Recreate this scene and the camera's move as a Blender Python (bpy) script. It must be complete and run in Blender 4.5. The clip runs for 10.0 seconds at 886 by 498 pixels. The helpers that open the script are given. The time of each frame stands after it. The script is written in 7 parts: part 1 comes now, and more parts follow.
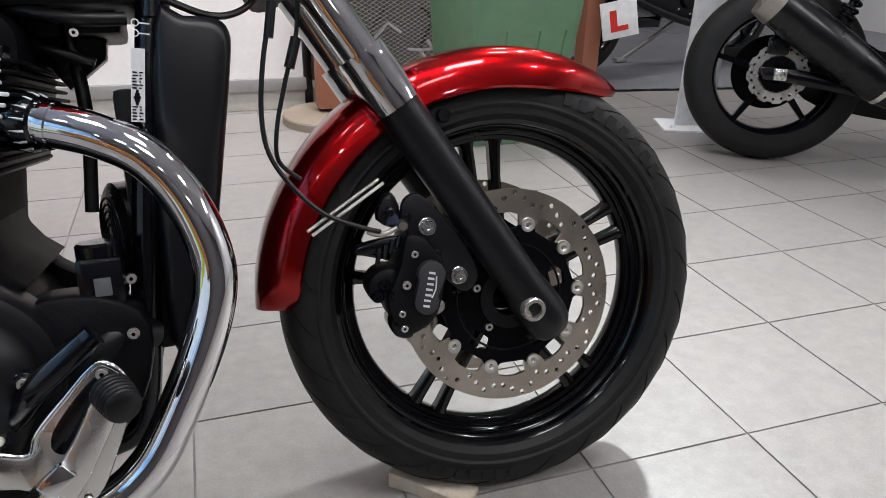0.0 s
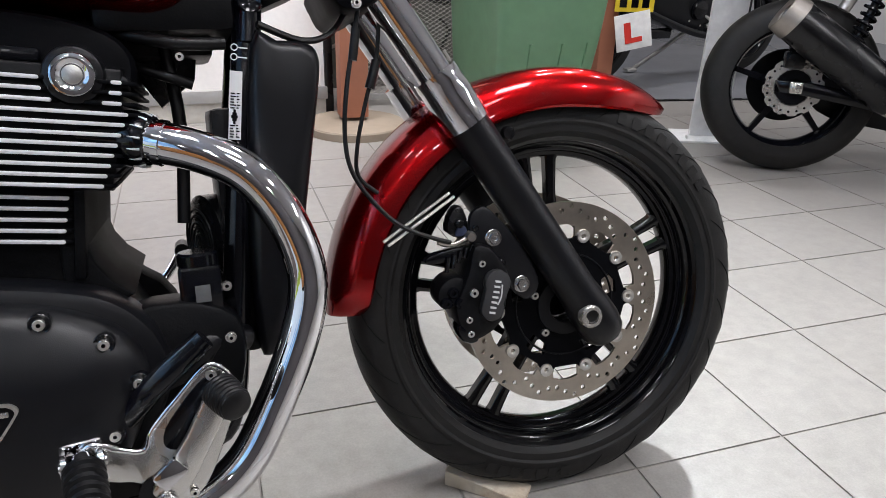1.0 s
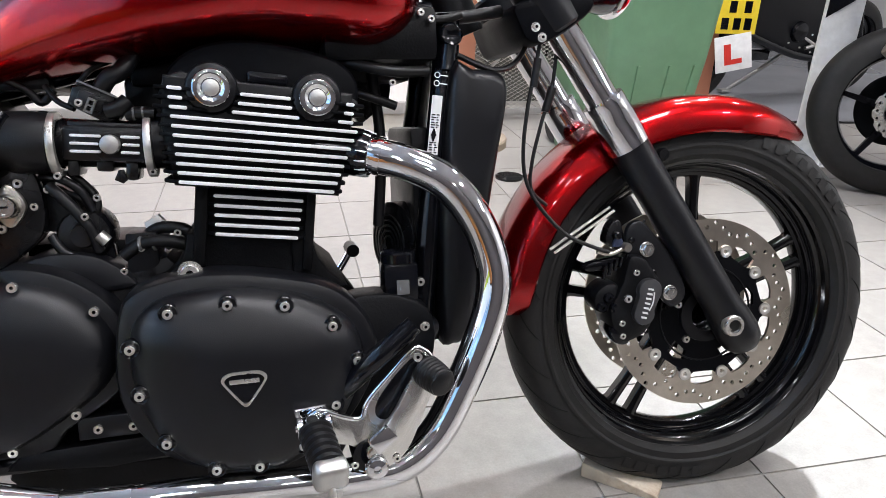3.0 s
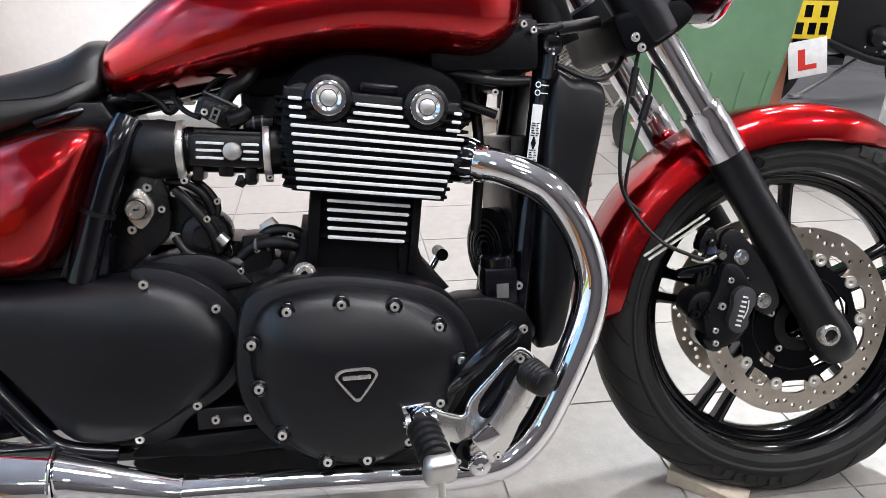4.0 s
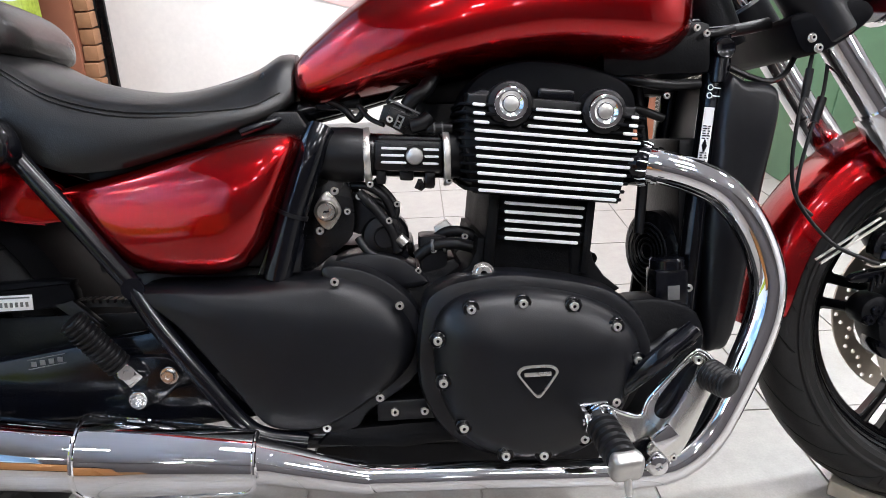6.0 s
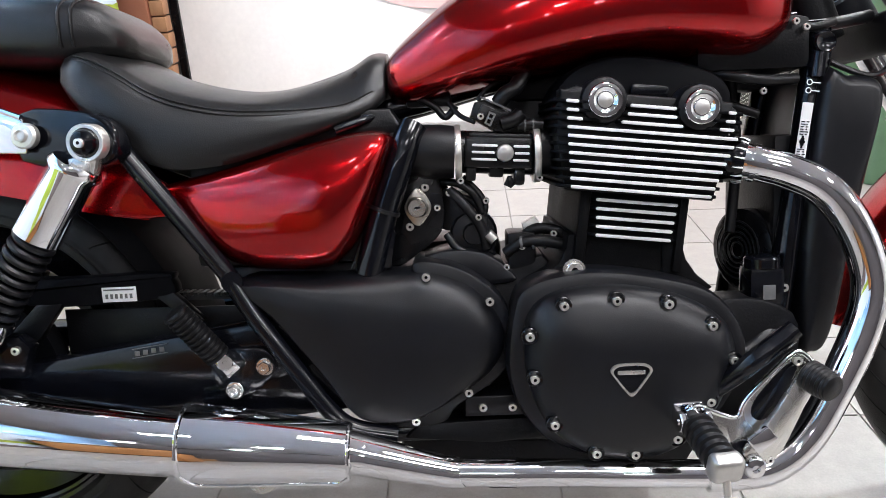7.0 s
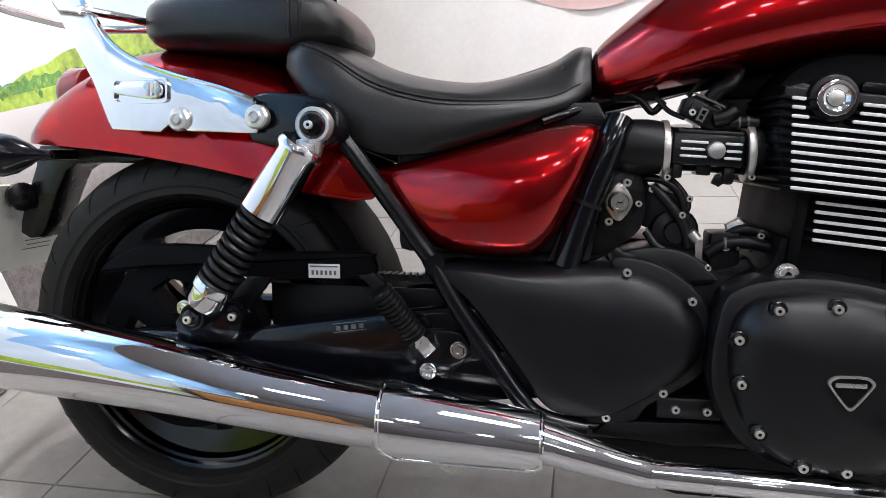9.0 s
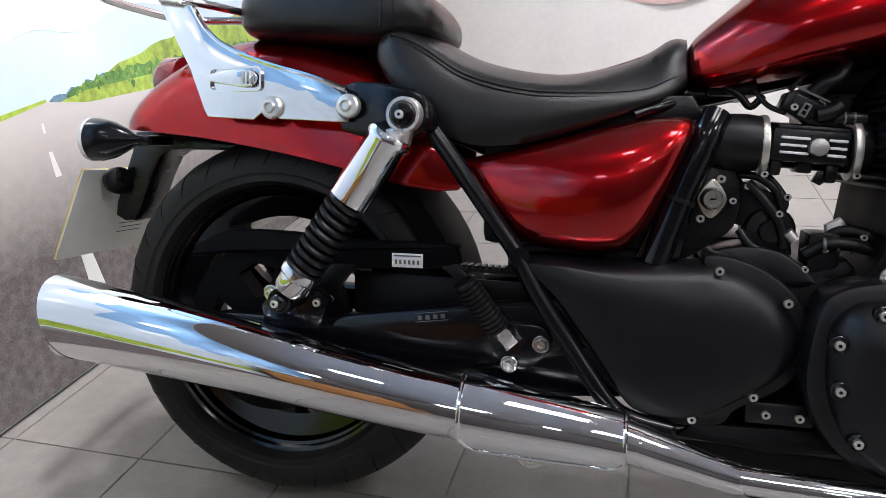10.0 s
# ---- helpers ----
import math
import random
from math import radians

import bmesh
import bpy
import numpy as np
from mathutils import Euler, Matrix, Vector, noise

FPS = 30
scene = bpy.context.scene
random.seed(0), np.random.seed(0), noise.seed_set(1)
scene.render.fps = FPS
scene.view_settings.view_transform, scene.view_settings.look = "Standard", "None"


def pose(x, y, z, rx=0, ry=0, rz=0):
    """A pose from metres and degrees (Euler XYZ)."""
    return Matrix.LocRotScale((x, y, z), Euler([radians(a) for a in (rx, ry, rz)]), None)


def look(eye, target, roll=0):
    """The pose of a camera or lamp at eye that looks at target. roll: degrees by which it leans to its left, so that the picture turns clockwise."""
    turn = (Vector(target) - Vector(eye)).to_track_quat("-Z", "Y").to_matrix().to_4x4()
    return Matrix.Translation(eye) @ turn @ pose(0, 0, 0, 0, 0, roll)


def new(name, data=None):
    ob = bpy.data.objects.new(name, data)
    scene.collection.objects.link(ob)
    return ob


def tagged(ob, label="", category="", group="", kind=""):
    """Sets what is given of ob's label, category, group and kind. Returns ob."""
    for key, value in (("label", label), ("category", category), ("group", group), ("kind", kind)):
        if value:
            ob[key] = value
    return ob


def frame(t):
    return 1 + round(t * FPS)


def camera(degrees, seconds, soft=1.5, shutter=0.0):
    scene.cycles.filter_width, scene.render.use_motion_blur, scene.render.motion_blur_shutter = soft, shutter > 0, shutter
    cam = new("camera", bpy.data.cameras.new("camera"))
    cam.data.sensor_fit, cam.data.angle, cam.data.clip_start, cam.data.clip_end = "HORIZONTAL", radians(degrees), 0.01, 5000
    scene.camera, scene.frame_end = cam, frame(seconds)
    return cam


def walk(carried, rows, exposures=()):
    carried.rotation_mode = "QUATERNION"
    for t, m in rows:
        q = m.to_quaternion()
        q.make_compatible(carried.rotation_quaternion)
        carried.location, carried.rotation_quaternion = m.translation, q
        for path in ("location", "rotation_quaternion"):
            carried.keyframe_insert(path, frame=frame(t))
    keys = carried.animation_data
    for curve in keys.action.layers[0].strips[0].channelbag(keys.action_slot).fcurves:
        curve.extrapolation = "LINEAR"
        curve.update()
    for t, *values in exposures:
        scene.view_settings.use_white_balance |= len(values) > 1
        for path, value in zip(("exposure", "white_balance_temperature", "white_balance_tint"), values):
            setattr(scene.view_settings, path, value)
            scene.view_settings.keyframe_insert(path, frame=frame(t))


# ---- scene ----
cam = camera(63.0, 10.0, soft=0.8)
PATH = [
    (0, (-0.870, -0.815, 0.808), (-0.283, 0.903, -0.032), 1.4),
    (0.5, (-0.921, -0.821, 0.821), (-0.327, 0.896, -0.015), 1.7),
    (1, (-0.975, -0.832, 0.835), (-0.379, 0.889, 0.009), 1.8),
    (1.5, (-1.018, -0.853, 0.851), (-0.430, 0.874, 0.033), 1.9),
    (2, (-1.058, -0.871, 0.855), (-0.500, 0.870, 0.044), 2.1),
    (2.5, (-1.101, -0.879, 0.862), (-0.598, 0.880, 0.055), 2.1),
    (2.7, (-1.120, -0.887, 0.865), (-0.647, 0.882, 0.061), 2.0),
    (4, (-1.217, -0.912, 0.878), (-0.927, 0.903, 0.089), 0.8),
    (4.5, (-1.250, -0.916, 0.882), (-1.027, 0.910, 0.097), 0.2),
    (5, (-1.280, -0.918, 0.878), (-1.121, 0.919, 0.103), -0.4),
    (5.2, (-1.289, -0.925, 0.880), (-1.159, 0.916, 0.109), -0.9),
    (6.3, (-1.360, -0.930, 0.881), (-1.330, 0.917, 0.116), -1.8),
    (6.5, (-1.369, -0.929, 0.883), (-1.371, 0.917, 0.113), -2.1),
    (7, (-1.395, -0.936, 0.879), (-1.473, 0.912, 0.120), -2.8),
    (7.5, (-1.424, -0.941, 0.878), (-1.572, 0.906, 0.124), -3.0),
    (8, (-1.453, -0.946, 0.877), (-1.664, 0.896, 0.127), -2.8),
    (8.5, (-1.487, -0.956, 0.873), (-1.772, 0.880, 0.133), -2.7),
    (9, (-1.516, -0.962, 0.870), (-1.894, 0.860, 0.135), -2.9),
    (9.5, (-1.532, -0.964, 0.868), (-2.005, 0.834, 0.130), -3.1),
    (10, (-1.549, -0.969, 0.865), (-2.089, 0.810, 0.128), -3.1),
]
walk(cam, [(t, look(eye, target, roll)) for t, eye, target, roll in PATH],
     [(0, -0.32), (1.0, -0.16), (2.0, 0.12), (4.0, 0.40), (6.5, 0.47), (8.5, 0.24), (10.0, -0.24)])

# ---- light ----
world = bpy.data.worlds.new("world")
scene.world = world
world.use_nodes = True
world.node_tree.nodes["Background"].inputs[0].default_value = (0.85, 0.92, 1.0, 1)
world.node_tree.nodes["Background"].inputs[1].default_value = 0.05
scene.view_settings.exposure = 0.0


# ---- materials ----
def node(nt, kind, **values):
    n = nt.nodes.new(kind)
    for k, v in values.items():
        n.inputs[k].default_value = v
    return n


def mat(name, colour, rough=0.5, metal=0.0, coat=0.0, var=0.12, scale=30.0, bump=0.0, bump_scale=200.0, rvar=0.08, spec=0.5,
        dirt=None, dirt_amount=0.0, dirt_scale=9.0, shuffle=False):
    """A Principled material with two scales of variation in colour and gloss, fine relief and a touch of dirt."""
    m = bpy.data.materials.new(name)
    m.use_nodes = True
    nt = m.node_tree
    b = nt.nodes["Principled BSDF"]
    b.inputs["Metallic"].default_value = metal
    b.inputs["Coat Weight"].default_value = coat
    b.inputs["Coat Roughness"].default_value = 0.03
    b.inputs["Specular IOR Level"].default_value = spec
    tc = nt.nodes.new("ShaderNodeTexCoord")
    fine = node(nt, "ShaderNodeTexNoise", Scale=scale, Detail=5.0, Roughness=0.6)
    wide = node(nt, "ShaderNodeTexNoise", Scale=scale * 0.13, Detail=3.0)
    place = tc.outputs["Object"]
    if shuffle:
        info = nt.nodes.new("ShaderNodeObjectInfo")
        away = nt.nodes.new("ShaderNodeVectorMath")
        away.operation = "MULTIPLY_ADD"
        away.inputs[1].default_value = (37.0, 53.0, 19.0)
        nt.links.new(info.outputs["Random"], away.inputs[0])
        nt.links.new(place, away.inputs[2])
        place = away.outputs[0]
    nt.links.new(place, fine.inputs["Vector"])
    nt.links.new(place, wide.inputs["Vector"])
    add = nt.nodes.new("ShaderNodeMath")
    add.operation = "ADD"
    nt.links.new(fine.outputs["Fac"], add.inputs[0])
    nt.links.new(wide.outputs["Fac"], add.inputs[1])
    ramp = node(nt, "ShaderNodeMapRange")
    ramp.inputs["From Min"].default_value, ramp.inputs["From Max"].default_value = 0.7, 1.3
    ramp.inputs["To Min"].default_value, ramp.inputs["To Max"].default_value = 1 - var, 1 + var
    nt.links.new(add.outputs[0], ramp.inputs["Value"])
    mul = nt.nodes.new("ShaderNodeVectorMath")
    mul.operation = "SCALE"
    mul.inputs[0].default_value = colour[:3]
    nt.links.new(ramp.outputs[0], mul.inputs["Scale"])
    out = mul.outputs[0]
    if dirt:
        spots = node(nt, "ShaderNodeTexNoise", Scale=dirt_scale, Detail=6.0, Roughness=0.7)
        nt.links.new(place, spots.inputs["Vector"])
        cut = node(nt, "ShaderNodeMapRange")
        cut.inputs["From Min"].default_value, cut.inputs["From Max"].default_value = 0.5, 0.75
        cut.inputs["To Max"].default_value = dirt_amount
        nt.links.new(spots.outputs["Fac"], cut.inputs["Value"])
        mix = nt.nodes.new("ShaderNodeMix")
        mix.data_type = "RGBA"
        mix.inputs[7].default_value = (*dirt, 1)
        nt.links.new(cut.outputs[0], mix.inputs[0])
        nt.links.new(out, mix.inputs[6])
        out = mix.outputs[2]
    nt.links.new(out, b.inputs["Base Color"])
    rr = node(nt, "ShaderNodeMapRange")
    rr.inputs["From Min"].default_value, rr.inputs["From Max"].default_value = 0.3, 0.7
    rr.inputs["To Min"].default_value, rr.inputs["To Max"].default_value = max(0.02, rough - rvar), rough + rvar
    nt.links.new(wide.outputs["Fac"], rr.inputs["Value"])
    nt.links.new(rr.outputs[0], b.inputs["Roughness"])
    if bump:
        bt = node(nt, "ShaderNodeTexNoise", Scale=bump_scale, Detail=4.0)
        nt.links.new(place, bt.inputs["Vector"])
        bn = node(nt, "ShaderNodeBump", Strength=bump, Distance=0.002)
        nt.links.new(bt.outputs["Fac"], bn.inputs["Height"])
        nt.links.new(bn.outputs[0], b.inputs["Normal"])
    return m


CASTBLACK = mat("black_engine_casting", (0.0028, 0.0029, 0.0034), 0.56, 0.0, 0.0, 0.25, 70, 0.35, 420, 0.06, 0.07, dirt=(0.03, 0.028, 0.026), dirt_amount=0.10, dirt_scale=35)
RED = mat("candy_red_paint", (0.37, 0.0020, 0.0044), 0.24, 0.95, 0.75, 0.02, 900, rvar=0.0)
SATIN = mat("satin_black_coat", (0.0038, 0.0041, 0.0056), 0.35, 0.0, 0.0, 0.2, 60, 0.10, 900, 0.04, 0.34, dirt=(0.04, 0.042, 0.05), dirt_amount=0.03, dirt_scale=25)
GLOSS = mat("gloss_black_paint", (0.0026, 0.0030, 0.0048), 0.15, 0.0, 0.0, 0.15, 50, rvar=0.04, spec=0.34, dirt=(0.04, 0.04, 0.04), dirt_amount=0.08, dirt_scale=40)
PLASTIC = mat("black_plastic", (0.0030, 0.0032, 0.0042), 0.27, 0.0, 0.0, 0.2, 80, 0.12, 700, 0.06, 0.40, dirt=(0.06, 0.055, 0.05), dirt_amount=0.06, dirt_scale=30)
CHROME = mat("chrome", (0.84, 0.84, 0.86), 0.035, 1.0, 0.0, 0.02, 20, rvar=0.012)
STEEL = mat("zinc_steel", (0.70, 0.68, 0.64), 0.3, 0.85, 0.0, 0.12, 120, 0.1, 600)
ALU = mat("cast_aluminium", (0.55, 0.54, 0.52), 0.38, 1.0, 0.0, 0.1, 90, 0.2, 500)
for b in (RED.node_tree.nodes["Principled BSDF"],):
    b.inputs["Specular Tint"].default_value = (0.16, 0.002, 0.004, 1)
POLISH = mat("polished_aluminium", (0.74, 0.73, 0.70), 0.20, 1.0, 0.0, 0.05, 60, 0.05, 300)
FINEDGE = mat("machined_fin_edge", (0.82, 0.82, 0.83), 0.42, 0.45, 0.0, 0.08, 120)
DISC = mat("brake_disc_steel", (0.55, 0.50, 0.43), 0.33, 1.0, 0.0, 0.12, 70, 0.08, 400)
RUBBER = mat("tyre_rubber", (0.0118, 0.0114, 0.0112), 0.52, 0.0, 0.0, 0.25, 50, 0.25, 500, spec=0.26, dirt=(0.06, 0.055, 0.05), dirt_amount=0.10, dirt_scale=20)
# wall tones steer reflected light: east pale to bounce it, south dark to cut it
EASTWALL = mat("bounce_wall", (0.80, 0.79, 0.78), 0.7, 0.0, 0.0, 0.08, 2)
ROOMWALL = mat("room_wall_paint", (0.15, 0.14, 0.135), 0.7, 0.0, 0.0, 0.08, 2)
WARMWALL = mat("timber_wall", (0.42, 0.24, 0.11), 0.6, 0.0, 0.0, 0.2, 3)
SOUTHWALL = mat("dim_wall", (0.09, 0.082, 0.085), 0.6, 0.0, 0.0, 0.1, 2)
GROOVE = mat("tread_groove", (0.004, 0.004, 0.004), 0.8, spec=0.2)
HEATBLACK = mat("matt_heatproof_black", (0.0022, 0.0024, 0.0034), 0.58, 0.0, 0.0, 0.3, 60, 0.12, 300, spec=0.06)
RIM = mat("gloss_black_wheel_paint", (0.0026, 0.0028, 0.0036), 0.11, 0.0, 0.0, 0.15, 50, rvar=0.03, spec=0.42)
# near-black with little gloss: puts the shade of inner parts into the colour
DEEP = mat("shade_black", (0.0024, 0.0026, 0.0034), 0.40, 0.0, 0.0, 0.3, 60, 0.2, 300, spec=0.20)
GRIP = mat("black_rubber", (0.0050, 0.0050, 0.0058), 0.36, 0.0, 0.0, 0.2, 90, 0.12, 600, spec=0.30)
LEATHER = mat("black_seat_vinyl", (0.0075, 0.0075, 0.0078), 0.31, 0.0, 0.0, 0.15, 40, 0.16, 620, 0.06, 0.42)
BOLT = mat("bolt_steel", (0.80, 0.78, 0.74), 0.26, 0.9, 0.0, 0.15, 200)
GREY = mat("grey_cap", (0.10, 0.10, 0.10), 0.5, 0.0, 0.0, 0.15, 200)
WHITEPRINT = mat("white_print", (0.68, 0.68, 0.68), 0.6)
TILE = mat("floor_tile", (0.268, 0.252, 0.234), 0.34, 0.0, 0.0, 0.13, 260, 0.05, 300, 0.03, dirt=(0.17, 0.155, 0.14), dirt_amount=0.16, dirt_scale=9, shuffle=True)
GROUT = mat("grout", (0.22, 0.205, 0.19), 0.85, 0.0, 0.0, 0.25, 12, 0.3, 200)
WHITE = mat("white_paint", (0.74, 0.705, 0.675), 0.5, 0.0, 0.0, 0.05, 40, 0.08, 60)
CEIL = mat("ceiling_paint", (0.62, 0.62, 0.64), 0.8, 0.0, 0.0, 0.05, 3)
GREEN = mat("green_plastic", (0.13, 0.25, 0.14), 0.45, 0.0, 0.0, 0.10, 15, 0.1, 200, dirt=(0.12, 0.18, 0.12), dirt_amount=0.3, dirt_scale=8)
TERRA = mat("terracotta_paint", (0.34, 0.13, 0.075), 0.6, 0.0, 0.0, 0.08, 12, 0.1, 200)
GALV = mat("expanded_metal", (0.52, 0.50, 0.45), 0.5, 0.3, 0.0, 0.15, 60)
TIMBER = mat("pale_timber", (0.25, 0.20, 0.15), 0.7, 0.0, 0.0, 0.15, 12, 0.2, 90)
GREYSTEEL = mat("grey_trim", (0.30, 0.29, 0.28), 0.5, 0.2, 0.0, 0.1, 20)
YELLOW = mat("yellow_plate", (0.75, 0.55, 0.03), 0.4)
LRED = mat("red_print", (0.6, 0.03, 0.02), 0.5)
WHITECARD = mat("white_card", (0.8, 0.8, 0.8), 0.5)
BACKPLATE = mat("plate_back", (0.72, 0.73, 0.68), 0.45, 0.0, 0.0, 0.08, 20)
GOLD = mat("champagne_metal", (0.56, 0.53, 0.48), 0.24, 1.0)


# ---- building helpers ----
def V(*a):
    return Vector(a)


def finish(bm, angle=38):
    bmesh.ops.remove_doubles(bm, verts=bm.verts, dist=1e-6)
    bmesh.ops.recalc_face_normals(bm, faces=bm.faces)
    lim = radians(angle)
    for f in bm.faces:
        f.smooth = True
    for e in bm.edges:
        if len(e.link_faces) == 2 and e.calc_face_angle(0) > lim:
            e.smooth = False
    return bm


def mesh_of(bm, name, material):
    me = bpy.data.meshes.new(name)
    bm.to_mesh(me)
    bm.free()
    me.materials.append(material)
    return me


def part(name, bm, material, parent, label="", m=None, angle=38):
    """One mesh object under a thing or a part."""
    finish(bm, angle)
    if m is not None:
        bm.transform(m)
    ob = new(name, mesh_of(bm, name, material))
    ob.parent = parent
    if label:
        ob["label"] = label
    return ob


def again(name, me, parent, m):
    """One more object on the same mesh."""
    ob = new(name, me)
    ob.parent = parent
    ob.matrix_basis = m
    return ob


def thing(name, label, category, m=None, group="", kind=""):
    ob = new(name)
    if m is not None:
        ob.matrix_basis = m
    return tagged(ob, label, category, group, kind)


def spline(pts, n=6, closed=False):
    """Catmull-Rom through the points, of any dimension."""
    p = [np.array(q, float) for q in pts]
    k = len(p)
    out = []
    for i in range(k if closed else k - 1):
        a, b, c, d = (p[(i + j) % k] if closed else p[min(max(i + j, 0), k - 1)] for j in (-1, 0, 1, 2))
        for s in range(n):
            t = s / n
            out.append(0.5 * (2 * b + (c - a) * t + (2 * a - 5 * b + 4 * c - d) * t * t + (3 * b - a - 3 * c + d) * t ** 3))
    if not closed:
        out.append(p[-1])
    return out


def loft(bm, rings, cap=True, closed=True):
    """Quads between rings of equally many points."""
    vs = [[bm.verts.new(q) for q in r] for r in rings]
    n = len(vs[0])
    for a, b in zip(vs, vs[1:]):
        for i in range(n if closed else n - 1):
            j = (i + 1) % n
            bm.faces.new((a[i], a[j], b[j], b[i]))
    if cap:
        bm.faces.new(vs[0][::-1])
        bm.faces.new(vs[-1])
    return bm


def tube(bm, pts, radius, seg=12, cap=True):
    """A round bar along the points; radius is one number or one a point."""
    p = [Vector(q) for q in pts]
    rs = radius if isinstance(radius, (list, tuple)) else [radius] * len(p)
    side = None
    rings = []
    for i, q in enumerate(p):
        way = (p[min(i + 1, len(p) - 1)] - p[max(i - 1, 0)]).normalized()
        if side is None:
            side = way.orthogonal().normalized()
        side = (side - way * side.dot(way)).normalized()
        up = way.cross(side)
        rings.append([q + (side * math.cos(a) + up * math.sin(a)) * rs[i] for a in (2 * math.pi * k / seg for k in range(seg))])
    return loft(bm, rings, cap)


def lathe(bm, profile, seg=24, m=None, closed=False):
    """A turned form about the y axis: profile of (radius, y)."""
    rings = []
    for r, y in profile:
        ring = [V(max(r, 1e-5) * math.cos(2 * math.pi * k / seg), y, max(r, 1e-5) * math.sin(2 * math.pi * k / seg)) for k in range(seg)]
        rings.append([m @ q for q in ring] if m is not None else ring)
    if closed:
        rings.append(rings[0])
    return loft(bm, rings, not closed)


def prism(bm, outline, y0, y1, bevel=0.0):
    """An outline in x and z with thickness along y, the near edge rounded."""
    c = np.mean(np.array(outline), 0)
    def ring(y, inset):
        out = []
        k = len(outline)
        for i in range(k):
            a, b, d = (np.array(outline[(i + j) % k]) for j in (-1, 0, 1))
            n1, n2 = np.array([-(b - a)[1], (b - a)[0]]), np.array([-(d - b)[1], (d - b)[0]])
            n = n1 / (np.linalg.norm(n1) + 1e-9) + n2 / (np.linalg.norm(n2) + 1e-9)
            n = n / (np.linalg.norm(n) + 1e-9)
            if sign < 0:
                n = -n
            q = b + n * inset
            out.append(V(q[0], y, q[1]))
        return out
    area = sum(p[0] * q[1] - q[0] * p[1] for p, q in zip(outline, list(outline[1:]) + [outline[0]]))
    sign = 1 if area > 0 else -1
    if bevel:
        s = 1 if y1 > y0 else -1
        rings = [ring(y0, bevel), ring(y0 + s * bevel * 0.3, bevel * 0.3), ring(y0 + s * bevel, 0), ring(y1 - s * bevel, 0), ring(y1, bevel * 0.7)]
    else:
        rings = [ring(y0, 0), ring(y1, 0)]
    return loft(bm, rings)


def inset(outline, d):
    """The outline drawn in by about d metres, each point moving towards the middle."""
    q = np.array(outline, float)
    v = np.roll(q, -1, 0) - np.roll(q, 1, 0)
    n = np.stack([-v[:, 1], v[:, 0]], 1)
    n /= np.linalg.norm(n, axis=1, keepdims=True) + 1e-9
    way = q.mean(0) - q
    way /= np.linalg.norm(way, axis=1, keepdims=True) + 1e-9
    lean = np.clip(np.abs(np.sum(n * way, 1, keepdims=True)), 0.5, 1.0)
    return q + way * d / lean


def domed(bm, outline, rolls, crown, towards=None):
    """A cover with a broad rolled edge: rolls of (inset, y), then crown of (share of the last outline, y).
    With towards, the edges that face that way are rolled broadly and the others tightly."""
    flat = np.array(outline, float)
    share = np.ones((len(flat), 1))
    if towards:
        out = flat - inset(outline, 0.004)
        out /= np.linalg.norm(out, axis=1)[:, None] + 1e-9
        share = (0.22 + 0.78 * np.clip(out @ np.array(towards) + 0.15, 0, 1))[:, None]
        for _ in range(6):
            share = (np.roll(share, 1, 0) + 2 * share + np.roll(share, -1, 0)) / 4
    steps = [flat + (inset(outline, d) - flat) * share for d, _ in rolls]
    rings = [[V(p[0], y, p[1]) for p in q] for q, (_, y) in zip(steps, rolls)]
    last = steps[-1]
    c = last.mean(0)
    rings += [[V(*(c + (p - c) * k)[:1], y, (c + (p - c) * k)[1]) for p in last] for k, y in crown]
    return loft(bm, rings)


def box(bm, x0, x1, y0, y1, z0, z1, bevel=0.0, steps=2):
    r = bmesh.ops.create_cube(bm, size=1)
    vs = r["verts"]
    for v in vs:
        v.co = V(x0 + (v.co.x + 0.5) * (x1 - x0), y0 + (v.co.y + 0.5) * (y1 - y0), z0 + (v.co.z + 0.5) * (z1 - z0))
    if bevel:
        es = list({e for v in vs for e in v.link_edges})
        bmesh.ops.bevel(bm, geom=es, offset=bevel, segments=steps, affect="EDGES", profile=0.6)
    return bm


def plate(bm, outer, holes, y0, y1):
    """A flat plate in x and z with holes through it."""
    edges = []
    for lp in [outer] + holes:
        vs = [bm.verts.new((q[0], y0, q[1])) for q in lp]
        edges += [bm.edges.new((vs[i], vs[(i + 1) % len(vs)])) for i in range(len(vs))]
    f = bmesh.ops.triangle_fill(bm, use_beauty=True, use_dissolve=False, edges=edges)
    faces = [g for g in f["geom"] if isinstance(g, bmesh.types.BMFace)]
    ex = bmesh.ops.extrude_face_region(bm, geom=faces)
    for v in (g for g in ex["geom"] if isinstance(g, bmesh.types.BMVert)):
        v.co.y = y1
    return bm


def circle(cx, cz, r, n=16, a0=0.0):
    return [(cx + r * math.cos(a0 + 2 * math.pi * k / n), cz + r * math.sin(a0 + 2 * math.pi * k / n)) for k in range(n)]


def aim(p, q):
    """A frame at p whose y axis points to q."""
    return Matrix.Translation(p) @ (Vector(q) - Vector(p)).to_track_quat("Y", "Z").to_matrix().to_4x4()


